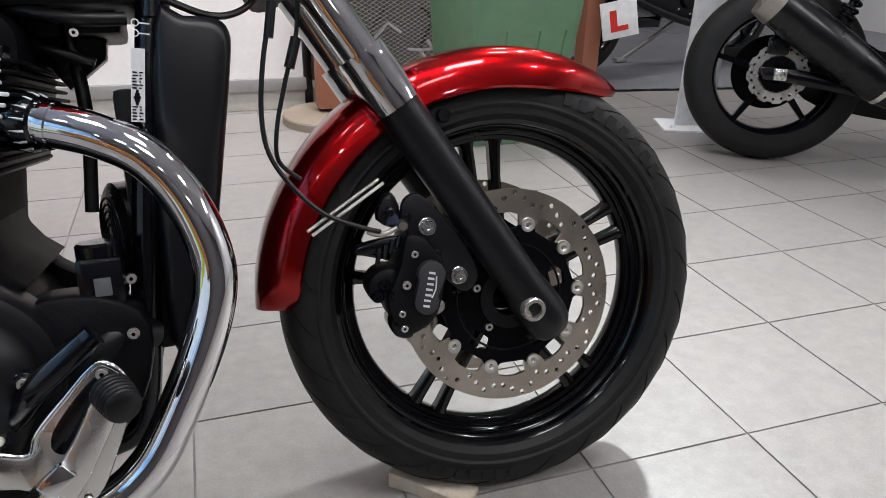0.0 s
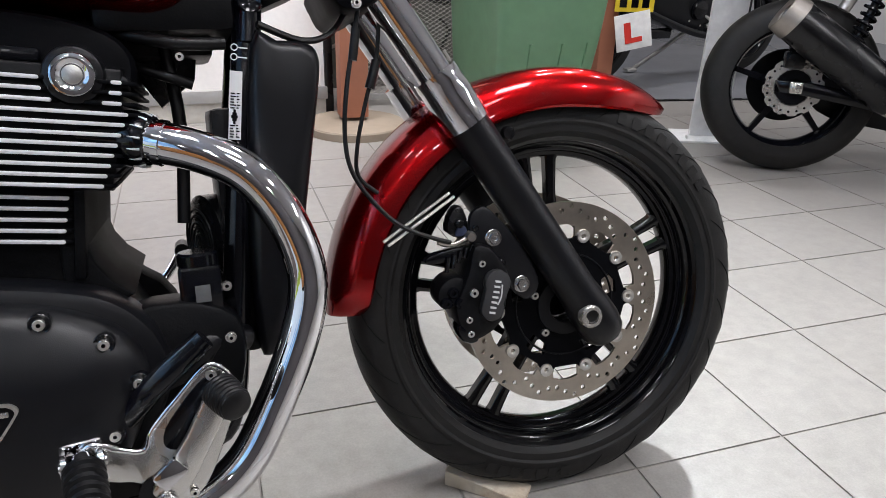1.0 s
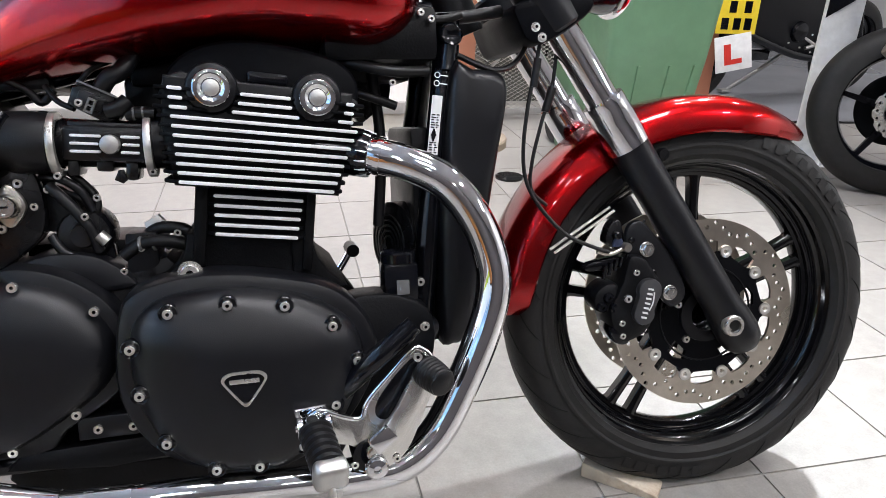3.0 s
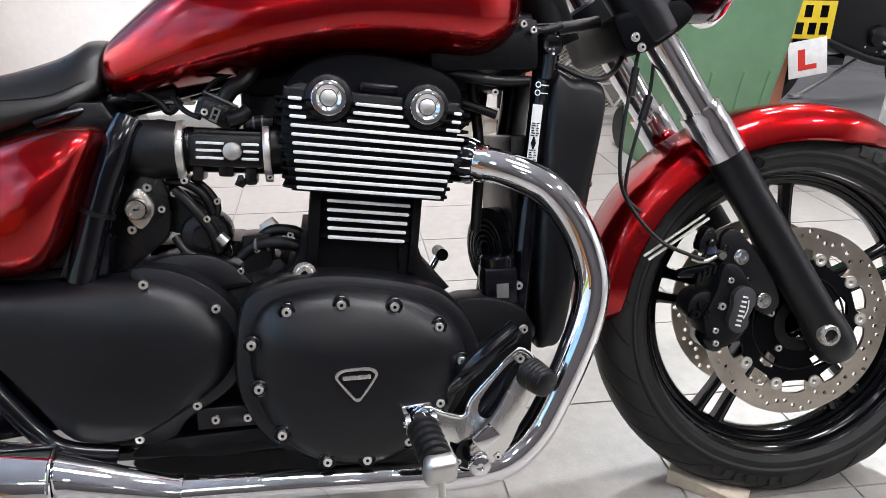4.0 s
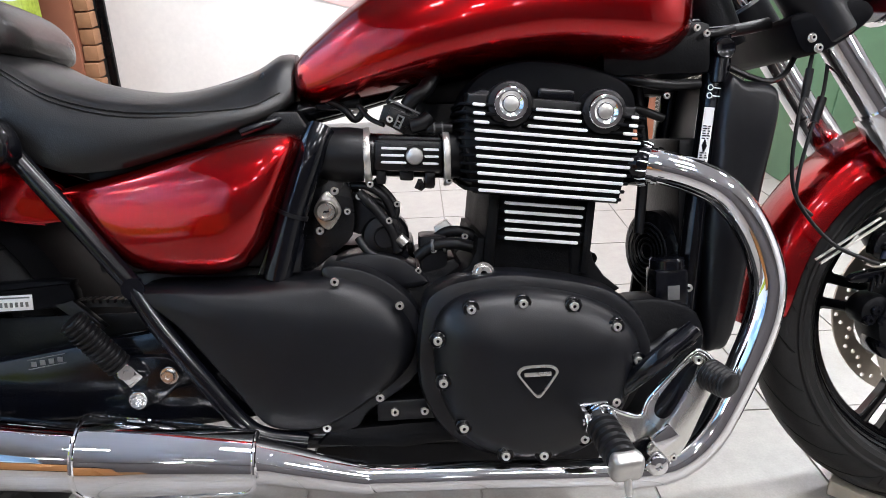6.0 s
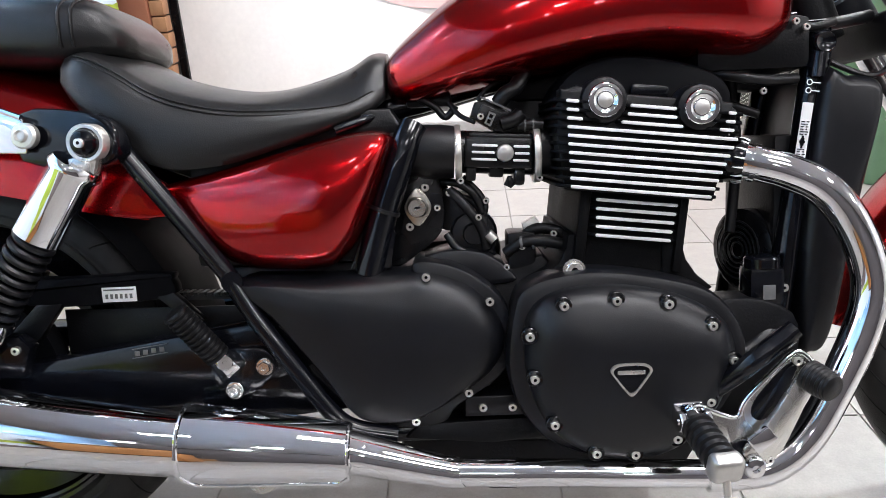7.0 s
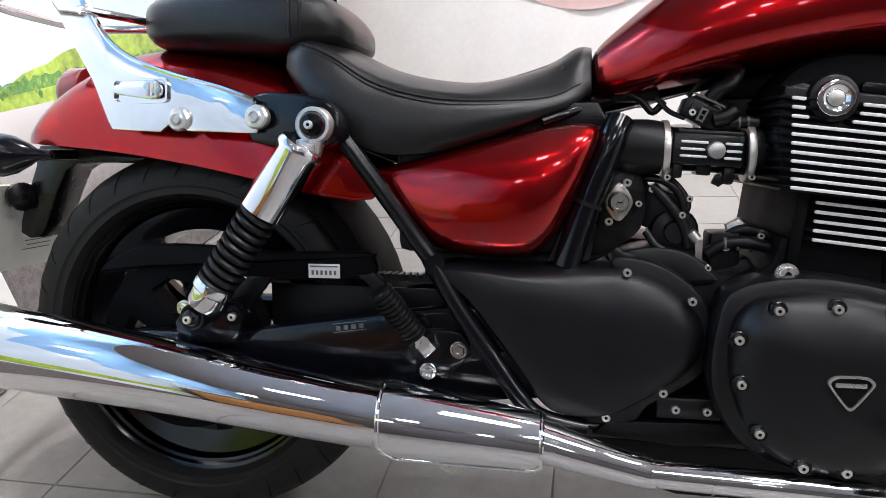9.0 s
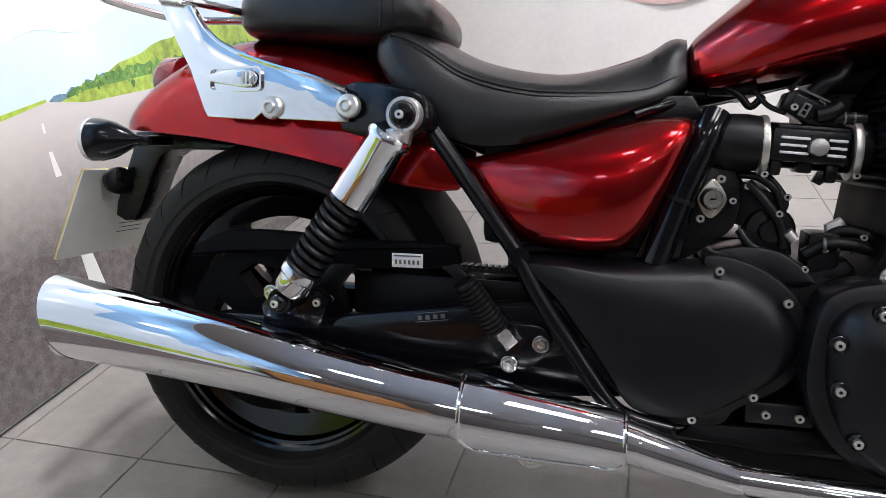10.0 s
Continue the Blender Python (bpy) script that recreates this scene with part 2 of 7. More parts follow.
def bolt_mesh(name, r, h, material, socket=0.55, washer=0.0):
    bm = bmesh.new()
    prof = [(r, 0.0), (r, -h * 0.85), (r * 0.88, -h), (r * socket, -h), (r * socket * 0.95, -h * 0.45), (0.0, -h * 0.45)]
    if washer:
        prof = [(washer, 0.0), (washer, -h * 0.25), (r, -h * 0.25)] + prof[1:]
    lathe(bm, prof, 14)
    finish(bm)
    for f in bm.faces:
        c = f.calc_center_median()
        if math.hypot(c.x, c.z) < r * socket * 0.99:
            f.material_index = 1
    me = mesh_of(bm, name, material)
    me.materials.append(GLOSS)
    return me


B6 = bolt_mesh("bolt", 0.0060, 0.006, BOLT, 0.36)
B8 = bolt_mesh("bolt", 0.0046, 0.006, BOLT, 0.45, 0.0066)
BBIG = bolt_mesh("bolt", 0.0112, 0.009, BOLT, 0.40, 0.0150)
def hex_bolt(name, r, h, flange):
    """A hexagon head with a rounded crown on a round flange."""
    bm = bmesh.new()
    lathe(bm, [(flange, 0.0), (flange, -h * 0.16), (flange * 0.92, -h * 0.26), (r * 0.9, -h * 0.28)], 20)
    lathe(bm, [(r * 1.12, -h * 0.2), (r * 1.12, -h * 0.80), (r * 0.95, -h), (r * 0.45, -h), (r * 0.36, -h * 0.78), (0, -h * 0.78)], 6)
    finish(bm, 25)
    return mesh_of(bm, name, CHROMEBOLT)


CHROMEBOLT = mat("bright_plated_bolt", (0.70, 0.69, 0.67), 0.20, 1.0, 0.0, 0.1, 200, rvar=0.05)
B12 = hex_bolt("bolt", 0.0085, 0.0085, 0.0122)
BFLAT = bolt_mesh("bolt", 0.0048, 0.004, BOLT, 0.4)


def bolt(parent, x, y, z, me=B6, m=None):
    return again("bolt", me, parent, (m @ pose(x, y, z)) if m is not None else pose(x, y, z, 0, random.uniform(0, 60), 0))


# ---- the large structure ----
TS = 0.3046


def room():
    bm = bmesh.new()
    box(bm, -6.5, 6.5, -5.0, 7.0, -0.12, -0.003)
    floor = part("floor", bm, GROUT, None)
    tagged(floor, "grey speckled square floor tiles with pale grout joints", "floor", kind="structure")
    bm = bmesh.new()
    box(bm, -6.6, 6.6, -5.1, 7.1, 3.0, 3.1)
    tagged(part("ceiling", bm, CEIL, None), "grey painted showroom ceiling", "ceiling", kind="structure")
    # the tone of each side is chosen for bounced light, not as real paint
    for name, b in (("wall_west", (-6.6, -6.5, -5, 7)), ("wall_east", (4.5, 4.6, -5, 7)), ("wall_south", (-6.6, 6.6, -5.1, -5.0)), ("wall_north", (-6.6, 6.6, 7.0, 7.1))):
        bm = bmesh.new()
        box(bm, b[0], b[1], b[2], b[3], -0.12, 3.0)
        tagged(part(name, bm, SOUTHWALL if name == "wall_south" else EASTWALL if name == "wall_east" else ROOMWALL, None), "plain showroom wall, toned per side to steer bounced light", "wall", kind="structure")
    bm = bmesh.new()
    box(bm, -6.5, -2.4, -5.0, -4.97, 0.0, 0.55)
    tagged(part("wainscot", bm, WARMWALL, None), "low timber panelling along the wall", "panelling", kind="structure")
    return floor


FLOOR = room()

# ceiling lamps of the showroom
def lamp(name, x, y, sx, sy, watts, rx=0.0, ry=0.0, spread=180.0, colour=(0.98, 0.965, 1.0)):
    d = bpy.data.lights.new(name, "AREA")
    d.shape, d.size, d.size_y, d.energy, d.color, d.spread = "RECTANGLE", sx, sy, watts, colour, radians(spread)
    o = new(name, d)
    o.matrix_world = pose(x, y, 2.97, rx, ry, 0)
    return o


# one cool white spotlight thrown on the front wheel from beyond the motorcycle
lamp("spotlight", 0.95, 1.45, 0.14, 0.14, 18, 0, 0, 52.0, (0.90, 0.95, 1.0)).matrix_world = look((0.95, 1.45, 2.97), (-0.05, 0.12, 0.0))


# strip lights and square downlights
for x, y, sx, sy, w in [(-1.15, -0.45, 0.52, 0.52, 19), (-0.2, -0.75, 0.52, 0.52, 28), (0.4, 1.0, 0.26, 0.26, 15), (1.7, 0.9, 0.26, 0.26, 22), (-0.4, -2.2, 0.52, 0.52, 15),
                        (0.9, 2.7, 0.22, 0.22, 36), (-0.9, 0.9, 0.10, 0.10, 13), (1.4, -1.8, 0.22, 0.22, 40), (-1.6, -3.2, 0.22, 0.22, 8), (2.2, 3.6, 0.22, 0.22, 22), (3.7, -1.2, 0.12, 1.2, 46), (-2.2, -1.6, 0.22, 0.22, 4),
                        (-3.0, -4.5, 0.16, 0.16, 6), (-1.9, -4.5, 0.16, 0.16, 6), (-0.8, -4.5, 0.16, 0.16, 6), (0.3, -4.5, 0.16, 0.16, 6)]:
    lamp("ceiling_light", x, y, sx, sy, w)
# spotlights turned to the display panel and to the banner
for x, y, w, rx, ry in ((-0.25, 1.65, 19, 21, 0), (-1.1, 1.65, 12.2, 21, 0), (-2.0, 1.65, 12.5, 21, 0)):
    lamp("spotlight", x, y, 0.22, 0.22, w, rx, ry, 85.0)
lamp("spotlight", -1.95, 0.45, 0.22, 0.22, 22, 0, 0, 56.0).matrix_world = look((-1.95, 0.45, 2.97), (-2.81, 0.40, 1.45))
# two lamps added without a known fixture, to brighten the banner in the chrome
for y in (-1.0, -2.4):
    lamp("spotlight", -1.75, y, 0.22, 0.22, 13, 0, 0, 56.0).matrix_world = look((-1.75, y, 2.97), (-2.81, y, 1.45))

# ---- the motorcycle ----
BIKE = thing("motorcycle", "dark red and black cruiser motorcycle leaning on its side stand", "motorcycle", pose(-0.478, 0.0115, -0.020, -14.0, 0, 1.5))
STEER = pose(-0.05, 0, 0) @ pose(0, 0, 0, 0, 0, -4.5) @ pose(0.05, 0, 0)


def wheel(name, x, z, R, half, rim, spokes, a0, m, pair, label):
    """A cast wheel: rim, tyre with tread grooves, hub and spokes. Spokes come in pairs with a gap."""
    at = m @ pose(x, 0, z)
    bm = bmesh.new()
    k = half * 0.85
    lathe(bm, [(rim, -k), (rim + 0.005, -k + 0.004), (rim, -k + 0.010), (rim - 0.012, -k + 0.016), (rim - 0.014, -k + 0.03), (rim - 0.026, -0.018),
               (rim - 0.026, 0.018), (rim - 0.014, k - 0.03), (rim - 0.012, k - 0.016), (rim, k - 0.010), (rim + 0.005, k - 0.004), (rim, k),
               (rim - 0.006, k - 0.006), (rim - 0.020, k - 0.02), (rim - 0.036, 0.016), (rim - 0.038, 0.010), (rim - 0.038, -0.008), (rim - 0.0355, -0.012), (rim - 0.030, -0.0135), (rim - 0.0285, -0.019), (rim - 0.0245, -0.0205), (rim - 0.0195, -k + 0.019), (rim - 0.0150, -k + 0.0165), (rim - 0.0125, -k + 0.009), (rim - 0.006, -k + 0.0055)],
          72, None, True)
    w = part(name, bm, RIM, BIKE, label, at)
    for rr, yy, tt in ((rim - 0.001, -k + 0.002, 0.0024), (rim - 0.024, -0.020, 0.0020)):
        bm = bmesh.new()
        lathe(bm, [(rr + tt * math.cos(q), yy + tt * math.sin(q)) for q in (2 * math.pi * n / 8 for n in range(8))], 72, None, True)
        part("rim_bead", bm, GLOSS, w, "", at)
    bm = bmesh.new()
    prof = []
    r0 = rim + 0.001
    for t in range(41):
        a = math.pi * (t / 40)
        y = -half * math.cos(a)
        q = math.sin(a) ** 0.62
        prof.append((r0 + (R - r0) * q, y * (1.0 - 0.04 * max(0.0, 1 - min(t, 40 - t) / 7))))
    prof += [(r0 - 0.008, half * 0.8), (r0 - 0.008, -half * 0.8)]
    lathe(bm, prof, 96, None, True)
    # raised ring where the sidewall meets the rim
    lathe(bm, [(r0 + 0.010, -half * 0.955 - 0.0015), (r0 + 0.014, -half * 0.97 - 0.003), (r0 + 0.018, -half * 0.985 - 0.0012), (r0 + 0.014, -half * 0.93)], 96, None, True)
    part("tyre", bm, RUBBER, w, "worn black rubber tyre", at)
    g = bmesh.new()
    marks, sweep, wide = (26, 0.36, 0.85) if half < 0.08 else (30, 0.16, 1.0)
    for k in range(marks):
        a0k = 2 * math.pi * k / marks
        for sd in (-1, 1):
            pts = []
            for q in range(15):
                t = 0.06 + 0.50 * q / 14
                tt = 0.5 + sd * t * 0.78
                aa = math.pi * tt
                rr = r0 + (R - r0) * math.sin(aa) ** 0.62
                ang = a0k + sweep * q / 14 + (0.07 if sd > 0 else 0)
                pts.append(V((rr - 0.0006) * math.cos(ang), -half * math.cos(aa), (rr - 0.0006) * math.sin(ang)))
            tube(g, pts, [wide * (0.0004 + 0.0013 * math.sin(math.pi * (q + 0.3) / 15)) for q in range(15)], 5)
    part("tread_groove", g, GROOVE, w, "", at)
    for c0, n, wd in ((radians(48), 8, 0.088), (radians(255), 7, 0.075)) if half < 0.08 else ():
        for k in range(n):
            g = bmesh.new()
            ac = c0 - wd * (k - n / 2)
            rm = r0 + (R - r0) * 0.50
            ym = -half * 0.962
            ring = [V(rr * math.cos(ac + da), y, rr * math.sin(ac + da)) for rr, y, da in ((rm - 0.009, ym - 0.0012, -0.024), (rm - 0.009, ym - 0.0012, 0.024), (rm + 0.009, ym + 0.0022, 0.024), (rm + 0.009, ym + 0.0022, -0.024))]
            loft(g, [ring, [q - V(0, 0.0006, 0) for q in ring]])
            part("sidewall_bar", g, RUBBER, w, "", at)
    bm = bmesh.new()
    lathe(bm, [(0.0, -half * 0.72), (0.030, -half * 0.72), (0.034, -half * 0.6), (0.050, -half * 0.45), (0.052, 0), (0.050, half * 0.45), (0.034, half * 0.6), (0.030, half * 0.72), (0, half * 0.72)], 32)
    part("hub", bm, GLOSS, w, "", at)
    for i in range(spokes):
        a = radians(a0 + 360 / spokes * i)
        for s in ((-1, 1) if pair else (0,)):
            bm = bmesh.new()
            rings = []
            for r, wd, th, off in ((0.045, 0.012, 0.016, 0.012), (0.09, 0.0085, 0.013, 0.016), (0.16, 0.0075, 0.011, 0.018), (rim - 0.045, 0.009, 0.011, 0.021), (rim - 0.026, 0.015, 0.013, 0.025)):
                if not pair:
                    wd, off = wd * 2.2, 0
                rings.append([V(r, yy * th, s * off + zz * wd) for yy, zz in ((-1, -0.4), (-0.7, -1), (0.7, -1), (1, -0.4), (1, 0.4), (0.7, 1), (-0.7, 1), (-1, 0.4))])
            loft(bm, rings)
            bm.transform(Matrix.Rotation(-a, 4, "Y"))
            part("spoke", bm, RIM, w, "", at)
    return w


wheel("front_wheel", 0.0, 0.330, 0.320, 0.060, 0.252, 5, 93, STEER, True, "gloss black cast wheel with paired spokes")
RW = wheel("rear_wheel", -1.648, 0.338, 0.306, 0.092, 0.232, 5, 60, Matrix.Identity(4), True, "gloss black cast rear wheel")
bm = bmesh.new()
lathe(bm, [(0.172, -0.035), (0.168, 0.0), (0.172, 0.050), (0.205, 0.062), (0.208, -0.045)], 64, None, True)
part("rim_well", bm, RIM, RW, "", pose(-1.648, 0, 0.338))
bm = bmesh.new()
plate(bm, circle(0, 0, 0.125, 48), [circle(0, 0, 0.085, 32)], 0.094, 0.099)
part("rear_brake_disc", bm, DISC, RW, "steel rear brake disc", pose(-1.648, 0, 0.338))


def brake_disc(y, m):
    s = -1 if y < 0 else 1
    c = m @ pose(0, y, 0.325)
    holes = []
    for i in range(60):
        a = 2 * math.pi * i / 60
        r = (0.128, 0.1355, 0.143, 0.1355)[i % 4] + (0.006 if i % 8 > 3 else 0.0)
        holes.append(circle(r * math.cos(a), r * math.sin(a), 0.0039, 8))
    bm = bmesh.new()
    ring = []
    star = []
    for k in range(10):
        a = 2 * math.pi * k / 10
        for d, r_ring, r_star in ((-0.105, 0.0975, 0.1045), (0.105, 0.0975, 0.1045), (0.14, 0.119, 0.1000), (0.25, 0.1215, 0.0985), (0.38, 0.1215, 0.0985), (0.488, 0.119, 0.1000)):
            ring.append((r_ring * math.cos(a + d), r_ring * math.sin(a + d)))
            star.append((r_star * math.cos(a + d), r_star * math.sin(a + d)))
    plate(bm, circle(0, 0, 0.155, 96), holes + [ring], -0.0025, 0.0025)
    d = part("brake_disc", bm, DISC, BIKE, "drilled steel brake disc with worn ring", c)
    bm = bmesh.new()
    slots = [[(r * math.cos(b), r * math.sin(b)) for r, b in ((0.066, a - 0.26), (0.086, a - 0.20), (0.089, a), (0.084, a + 0.20), (0.068, a + 0.16))] for a in (2 * math.pi * k / 5 + 0.3 for k in range(5))]
    plate(bm, star, slots + [circle(0, 0, 0.028, 24)], -0.005, 0.003)
    part("disc_carrier", bm, HEATBLACK, d, "black disc carrier", c)
    for r0, r1, h in ((0.0765, 0.0800, 0.0065), (0.026, 0.046, 0.0120)):
        bm = bmesh.new()
        lathe(bm, [(r0, -0.004), (r0 + 0.001, -h), (r1 - 0.001, -h), (r1, -0.004)], 48, None, True)
        part("carrier_ring", bm, SATIN, d, "", c)
    bob = bmesh.new()
    lathe(bob, [(0.0035, -0.006), (0.006, -0.0075), (0.0098, -0.0075), (0.0105, -0.006), (0.0105, 0.005), (0.0035, 0.005)], 16, None, True)
    finish(bob)
    me = mesh_of(bob, "bobbin", STEEL)
    for i in range(10):
        a = 2 * math.pi * i / 10
        again("bobbin", me, d, c @ pose(0.106 * math.cos(a), 0, 0.106 * math.sin(a)))
    for i in range(5):
        a = 2 * math.pi * (i + 0.2) / 5
        again("bolt", B6, d, c @ pose(0.052 * math.cos(a), -0.004, 0.052 * math.sin(a)))
    return d


brake_disc(-0.066, STEER)
brake_disc(0.066, STEER)

# fork: both legs along one axis raked 32 degrees
FK0, FKD = V(0.038, 0, 0.302), V(-0.530, 0, 0.848)


def fork_leg(y):
    at = lambda d: V(FK0.x + FKD.x * d, y, FK0.z + FKD.z * d)
    bm = bmesh.new()
    ds = [-0.030, -0.028, -0.018, 0.0, 0.03, 0.06, 0.30, 0.355, 0.356]
    tube(bm, [at(d) for d in ds], [0.014, 0.024, 0.031, 0.034, 0.033, 0.0295, 0.0295, 0.0295, 0.024], 28)
    leg = part("fork_leg", bm, SATIN, BIKE, "satin black lower fork leg", STEER)
    bm = bmesh.new()
    tube(bm, [at(d) for d in (0.352, 0.354, 0.37, 0.40, 0.420, 0.4225, 0.434)], [0.028, 0.0325, 0.0328, 0.0326, 0.0318, 0.0322, 0.0315], 32)
    part("fork_collar", bm, CHROME, leg, "chrome fork collar", STEER)
    bm = bmesh.new()
    tube(bm, [at(d) for d in (0.36, 0.5, 0.65, 0.80)], 0.0245, 28)
    part("fork_tube", bm, CHROME, leg, "chrome fork tube", STEER)
    s = -1 if y < 0 else 1
    bm = bmesh.new()
    lathe(bm, [(0.017, 0.0), (0.017, s * 0.010), (0.015, s * 0.013), (0.0105, s * 0.013), (0.0095, s * 0.004), (0, s * 0.004)], 6 * 4)
    part("axle_nut", bm, STEEL, leg, "hollow steel axle nut", STEER @ pose(0.012, y + s * 0.024, 0.321))
    return leg


fork_leg(-0.103)
fork_leg(0.103)


def front_fender():
    bm = bmesh.new()
    rings = []
    n = 40
    for i in range(n + 1):
        u = (i / n) ** 1.35
        a = radians(53 + 124.5 * u)
        taper = math.sin(math.pi / 2 * min(1.0, u / 0.26)) ** 0.62
        end = 1.0 if u < 0.90 else math.sqrt(max(0.0, 1 - ((u - 0.90) / 0.10) ** 2)) * 0.45 + 0.55
        w = 0.078 * (0.05 + 0.95 * taper) * end
        rc = 0.352 - 0.004 * (1 - taper)
        drop = 0.056 * (0.06 + 0.94 * taper) * (0.7 + 0.3 * end)
        ring = []
        for k in range(15):
            t = -1 + 2 * k / 14
            ring.append((rc - drop * abs(t) ** 3.2, w * math.sin(t * math.pi / 2) ** 1 if abs(t) < 1 else w * t))
        inner = [(r - 0.0035, y * 0.955) for r, y in reversed(ring)]
        rings.append([V(r * math.cos(a), y, 0.325 + r * math.sin(a)) for r, y in ring + inner])
    loft(bm, rings)
    f = part("front_fender", bm, RED, BIKE, "glossy candy red front mudguard", STEER)
    for s in (-1, 1):
        b = bmesh.new()
        lathe(b, [(0.0, s * 0.010), (0.008, s * 0.010), (0.010, s * 0.005), (0.010, 0)], 18)
        part("fender_boss", b, PLASTIC, f, "", STEER @ pose(-0.083, s * 0.074, 0.586))
    return f


front_fender()


# ---- engine ----
# the engine leans forward about the crank
ETILT = pose(-0.715, 0, 0.35) @ pose(0, 0, 0, 0, 6.9, 0) @ pose(0.715, 0, -0.35)


def rrect(x0, x1, z0, z1, r, n=4):
    out = []
    for cx, cz, a in ((x1 - r, z1 - r, 0), (x0 + r, z1 - r, 90), (x0 + r, z0 + r, 180), (x1 - r, z0 + r, 270)):
        out += [(cx + r * math.cos(radians(a + 90 * k / n)), cz + r * math.sin(radians(a + 90 * k / n))) for k in range(n + 1)]
    return out


def horizontal(bm, outline, z0, z1, bevel):
    """A slab with an outline in x and y."""
    prism(bm, [(x, y) for x, y in outline], z0, z1, bevel)
    bm.transform(Matrix(((1, 0, 0, 0), (0, 0, 1, 0), (0, 1, 0, 0), (0, 0, 0, 1))))
    return bm


bm = bmesh.new()
prism(bm, [(-0.838, 0.70), (-0.612, 0.70), (-0.612, 0.645), (-0.622, 0.570), (-0.820, 0.570), (-0.838, 0.64)], -0.158, 0.158, 0.006)
HEAD = part("cylinder_head", bm, DEEP, BIKE, "black finned cylinder head with bright fin edges", ETILT)
bm = bmesh.new()
box(bm, -0.795, -0.650, -0.138, 0.138, 0.42, 0.572, 0.010)
BLOCK = part("cylinder_block", bm, CASTBLACK, BIKE, "black finned cylinder barrel", ETILT)


for b in ((-0.800, -0.645, 0.425, 0.470, 0.018), (-0.797, -0.781, 0.47, 0.575, 0.006), (-0.663, -0.650, 0.47, 0.575, 0.006)):
    bm = bmesh.new()
    box(bm, b[0], b[1], -0.150, 0.150, b[2], b[3], b[4])
    part("barrel_rib", bm, CASTBLACK, BLOCK, "", ETILT)


def fin(parent, x0, x1, z, y, bx0, bx1, th=0.0042):
    """A thin slab with rounded corners and a machined bright strip with round ends on its near edge."""
    out = rrect(x0, x1, -y, y, 0.020, 4)
    f = part("fin", horizontal(bmesh.new(), out, z - th / 2, z + th / 2, 0.0008), HEATBLACK, parent, "", ETILT)
    bm = bmesh.new()
    h = th * 0.5
    prism(bm, rrect(bx0, bx1, z - h, z + h, h * 0.95, 4), -y - 0.0014, -y + 0.004, 0.0004)
    part("fin_edge", bm, FINEDGE, parent, "machined bright fin edge", ETILT)
    return f


for i in range(11):
    z = 0.6848 - 0.0109 * i
    u = i / 10
    bx0, bx1 = -0.831 + 0.017 * u, -0.606 - 0.024 * max(0.0, (u - 0.3) / 0.7)
    if i < 3:
        fin(HEAD, -0.848, -0.77, z, 0.170, bx0 + 0.0, (-0.814, -0.813, -0.807)[i])
        fin(HEAD, -0.765, -0.67, z, 0.170, (-0.7485, -0.7505, -0.757)[i], (-0.689, -0.687, -0.678)[i])
        fin(HEAD, -0.66, -0.597, z, 0.170, (-0.6225, -0.6245, -0.631)[i], -0.612)
    else:
        fin(HEAD, -0.848 + 0.016 * u, bx1 + 0.012, z, 0.170, bx0, bx1)
for i in range(5):
    fin(BLOCK, -0.785, -0.657, 0.5604 - 0.0119 * i, 0.151, -0.7750 + 0.001 * i, -0.6660 - 0.001 * i)

bm = bmesh.new()
prism(bm, spline([(-0.845, 0.68), (-0.838, 0.706), (-0.812, 0.734), (-0.76, 0.752), (-0.69, 0.752), (-0.63, 0.740), (-0.604, 0.715), (-0.602, 0.68)], 3), -0.130, 0.130, 0.014)
part("cam_cover", bm, HEATBLACK, HEAD, "black cam cover", ETILT)
ARC = [(-0.7817 + 0.0300 * math.cos(radians(a)), 0.689 + 0.0300 * math.sin(radians(a))) for a in range(150, 15, -15)]
ARC2 = [(-0.6579 + 0.0300 * math.cos(radians(a)), 0.690 + 0.0300 * math.sin(radians(a))) for a in range(155, 10, -15)]
bm = bmesh.new()
prism(bm, [(-0.842, 0.676), (-0.836, 0.698), (-0.817, 0.706)] + ARC + [(-0.7465, 0.6985), (-0.692, 0.6965)] + ARC2 + [(-0.620, 0.698), (-0.606, 0.690), (-0.606, 0.678)], -0.156, -0.11, 0.004)
part("cover_apron", bm, SATIN, HEAD, "", ETILT)
bm = bmesh.new()
prism(bm, rrect(-0.743, -0.692, 0.7005, 0.716, 0.005), -0.140, -0.12, 0.004)
part("cover_rib", bm, GLOSS, HEAD, "", ETILT)
for cx, cz in ((-0.7817, 0.6888), (-0.6579, 0.6893)):
    bm = bmesh.new()
    lathe(bm, [(0.0305, 0.03), (0.0305, -0.010), (0.0285, -0.016), (0.0235, -0.018), (0, -0.018)], 36)
    part("cam_boss", bm, SATIN, HEAD, "", ETILT @ pose(cx, -0.152, cz))
    bm = bmesh.new()
    lathe(bm, [(0.0226, 0.0), (0.0226, -0.0055), (0.0214, -0.0072), (0.0165, -0.0085), (0.0153, -0.0082), (0.0108, -0.0045), (0.0102, -0.0052), (0, -0.0052)], 40)
    part("cam_cap", bm, CHROME, HEAD, "polished round cam cap", ETILT @ pose(cx, -0.1695, cz))
    bm = bmesh.new()
    lathe(bm, [(0.0098, 0.002), (0.0098, -0.0010), (0.0092, -0.0014), (0, -0.0014)], 24)
    part("cap_centre", bm, ALU, HEAD, "", ETILT @ pose(cx, -0.1744, cz))

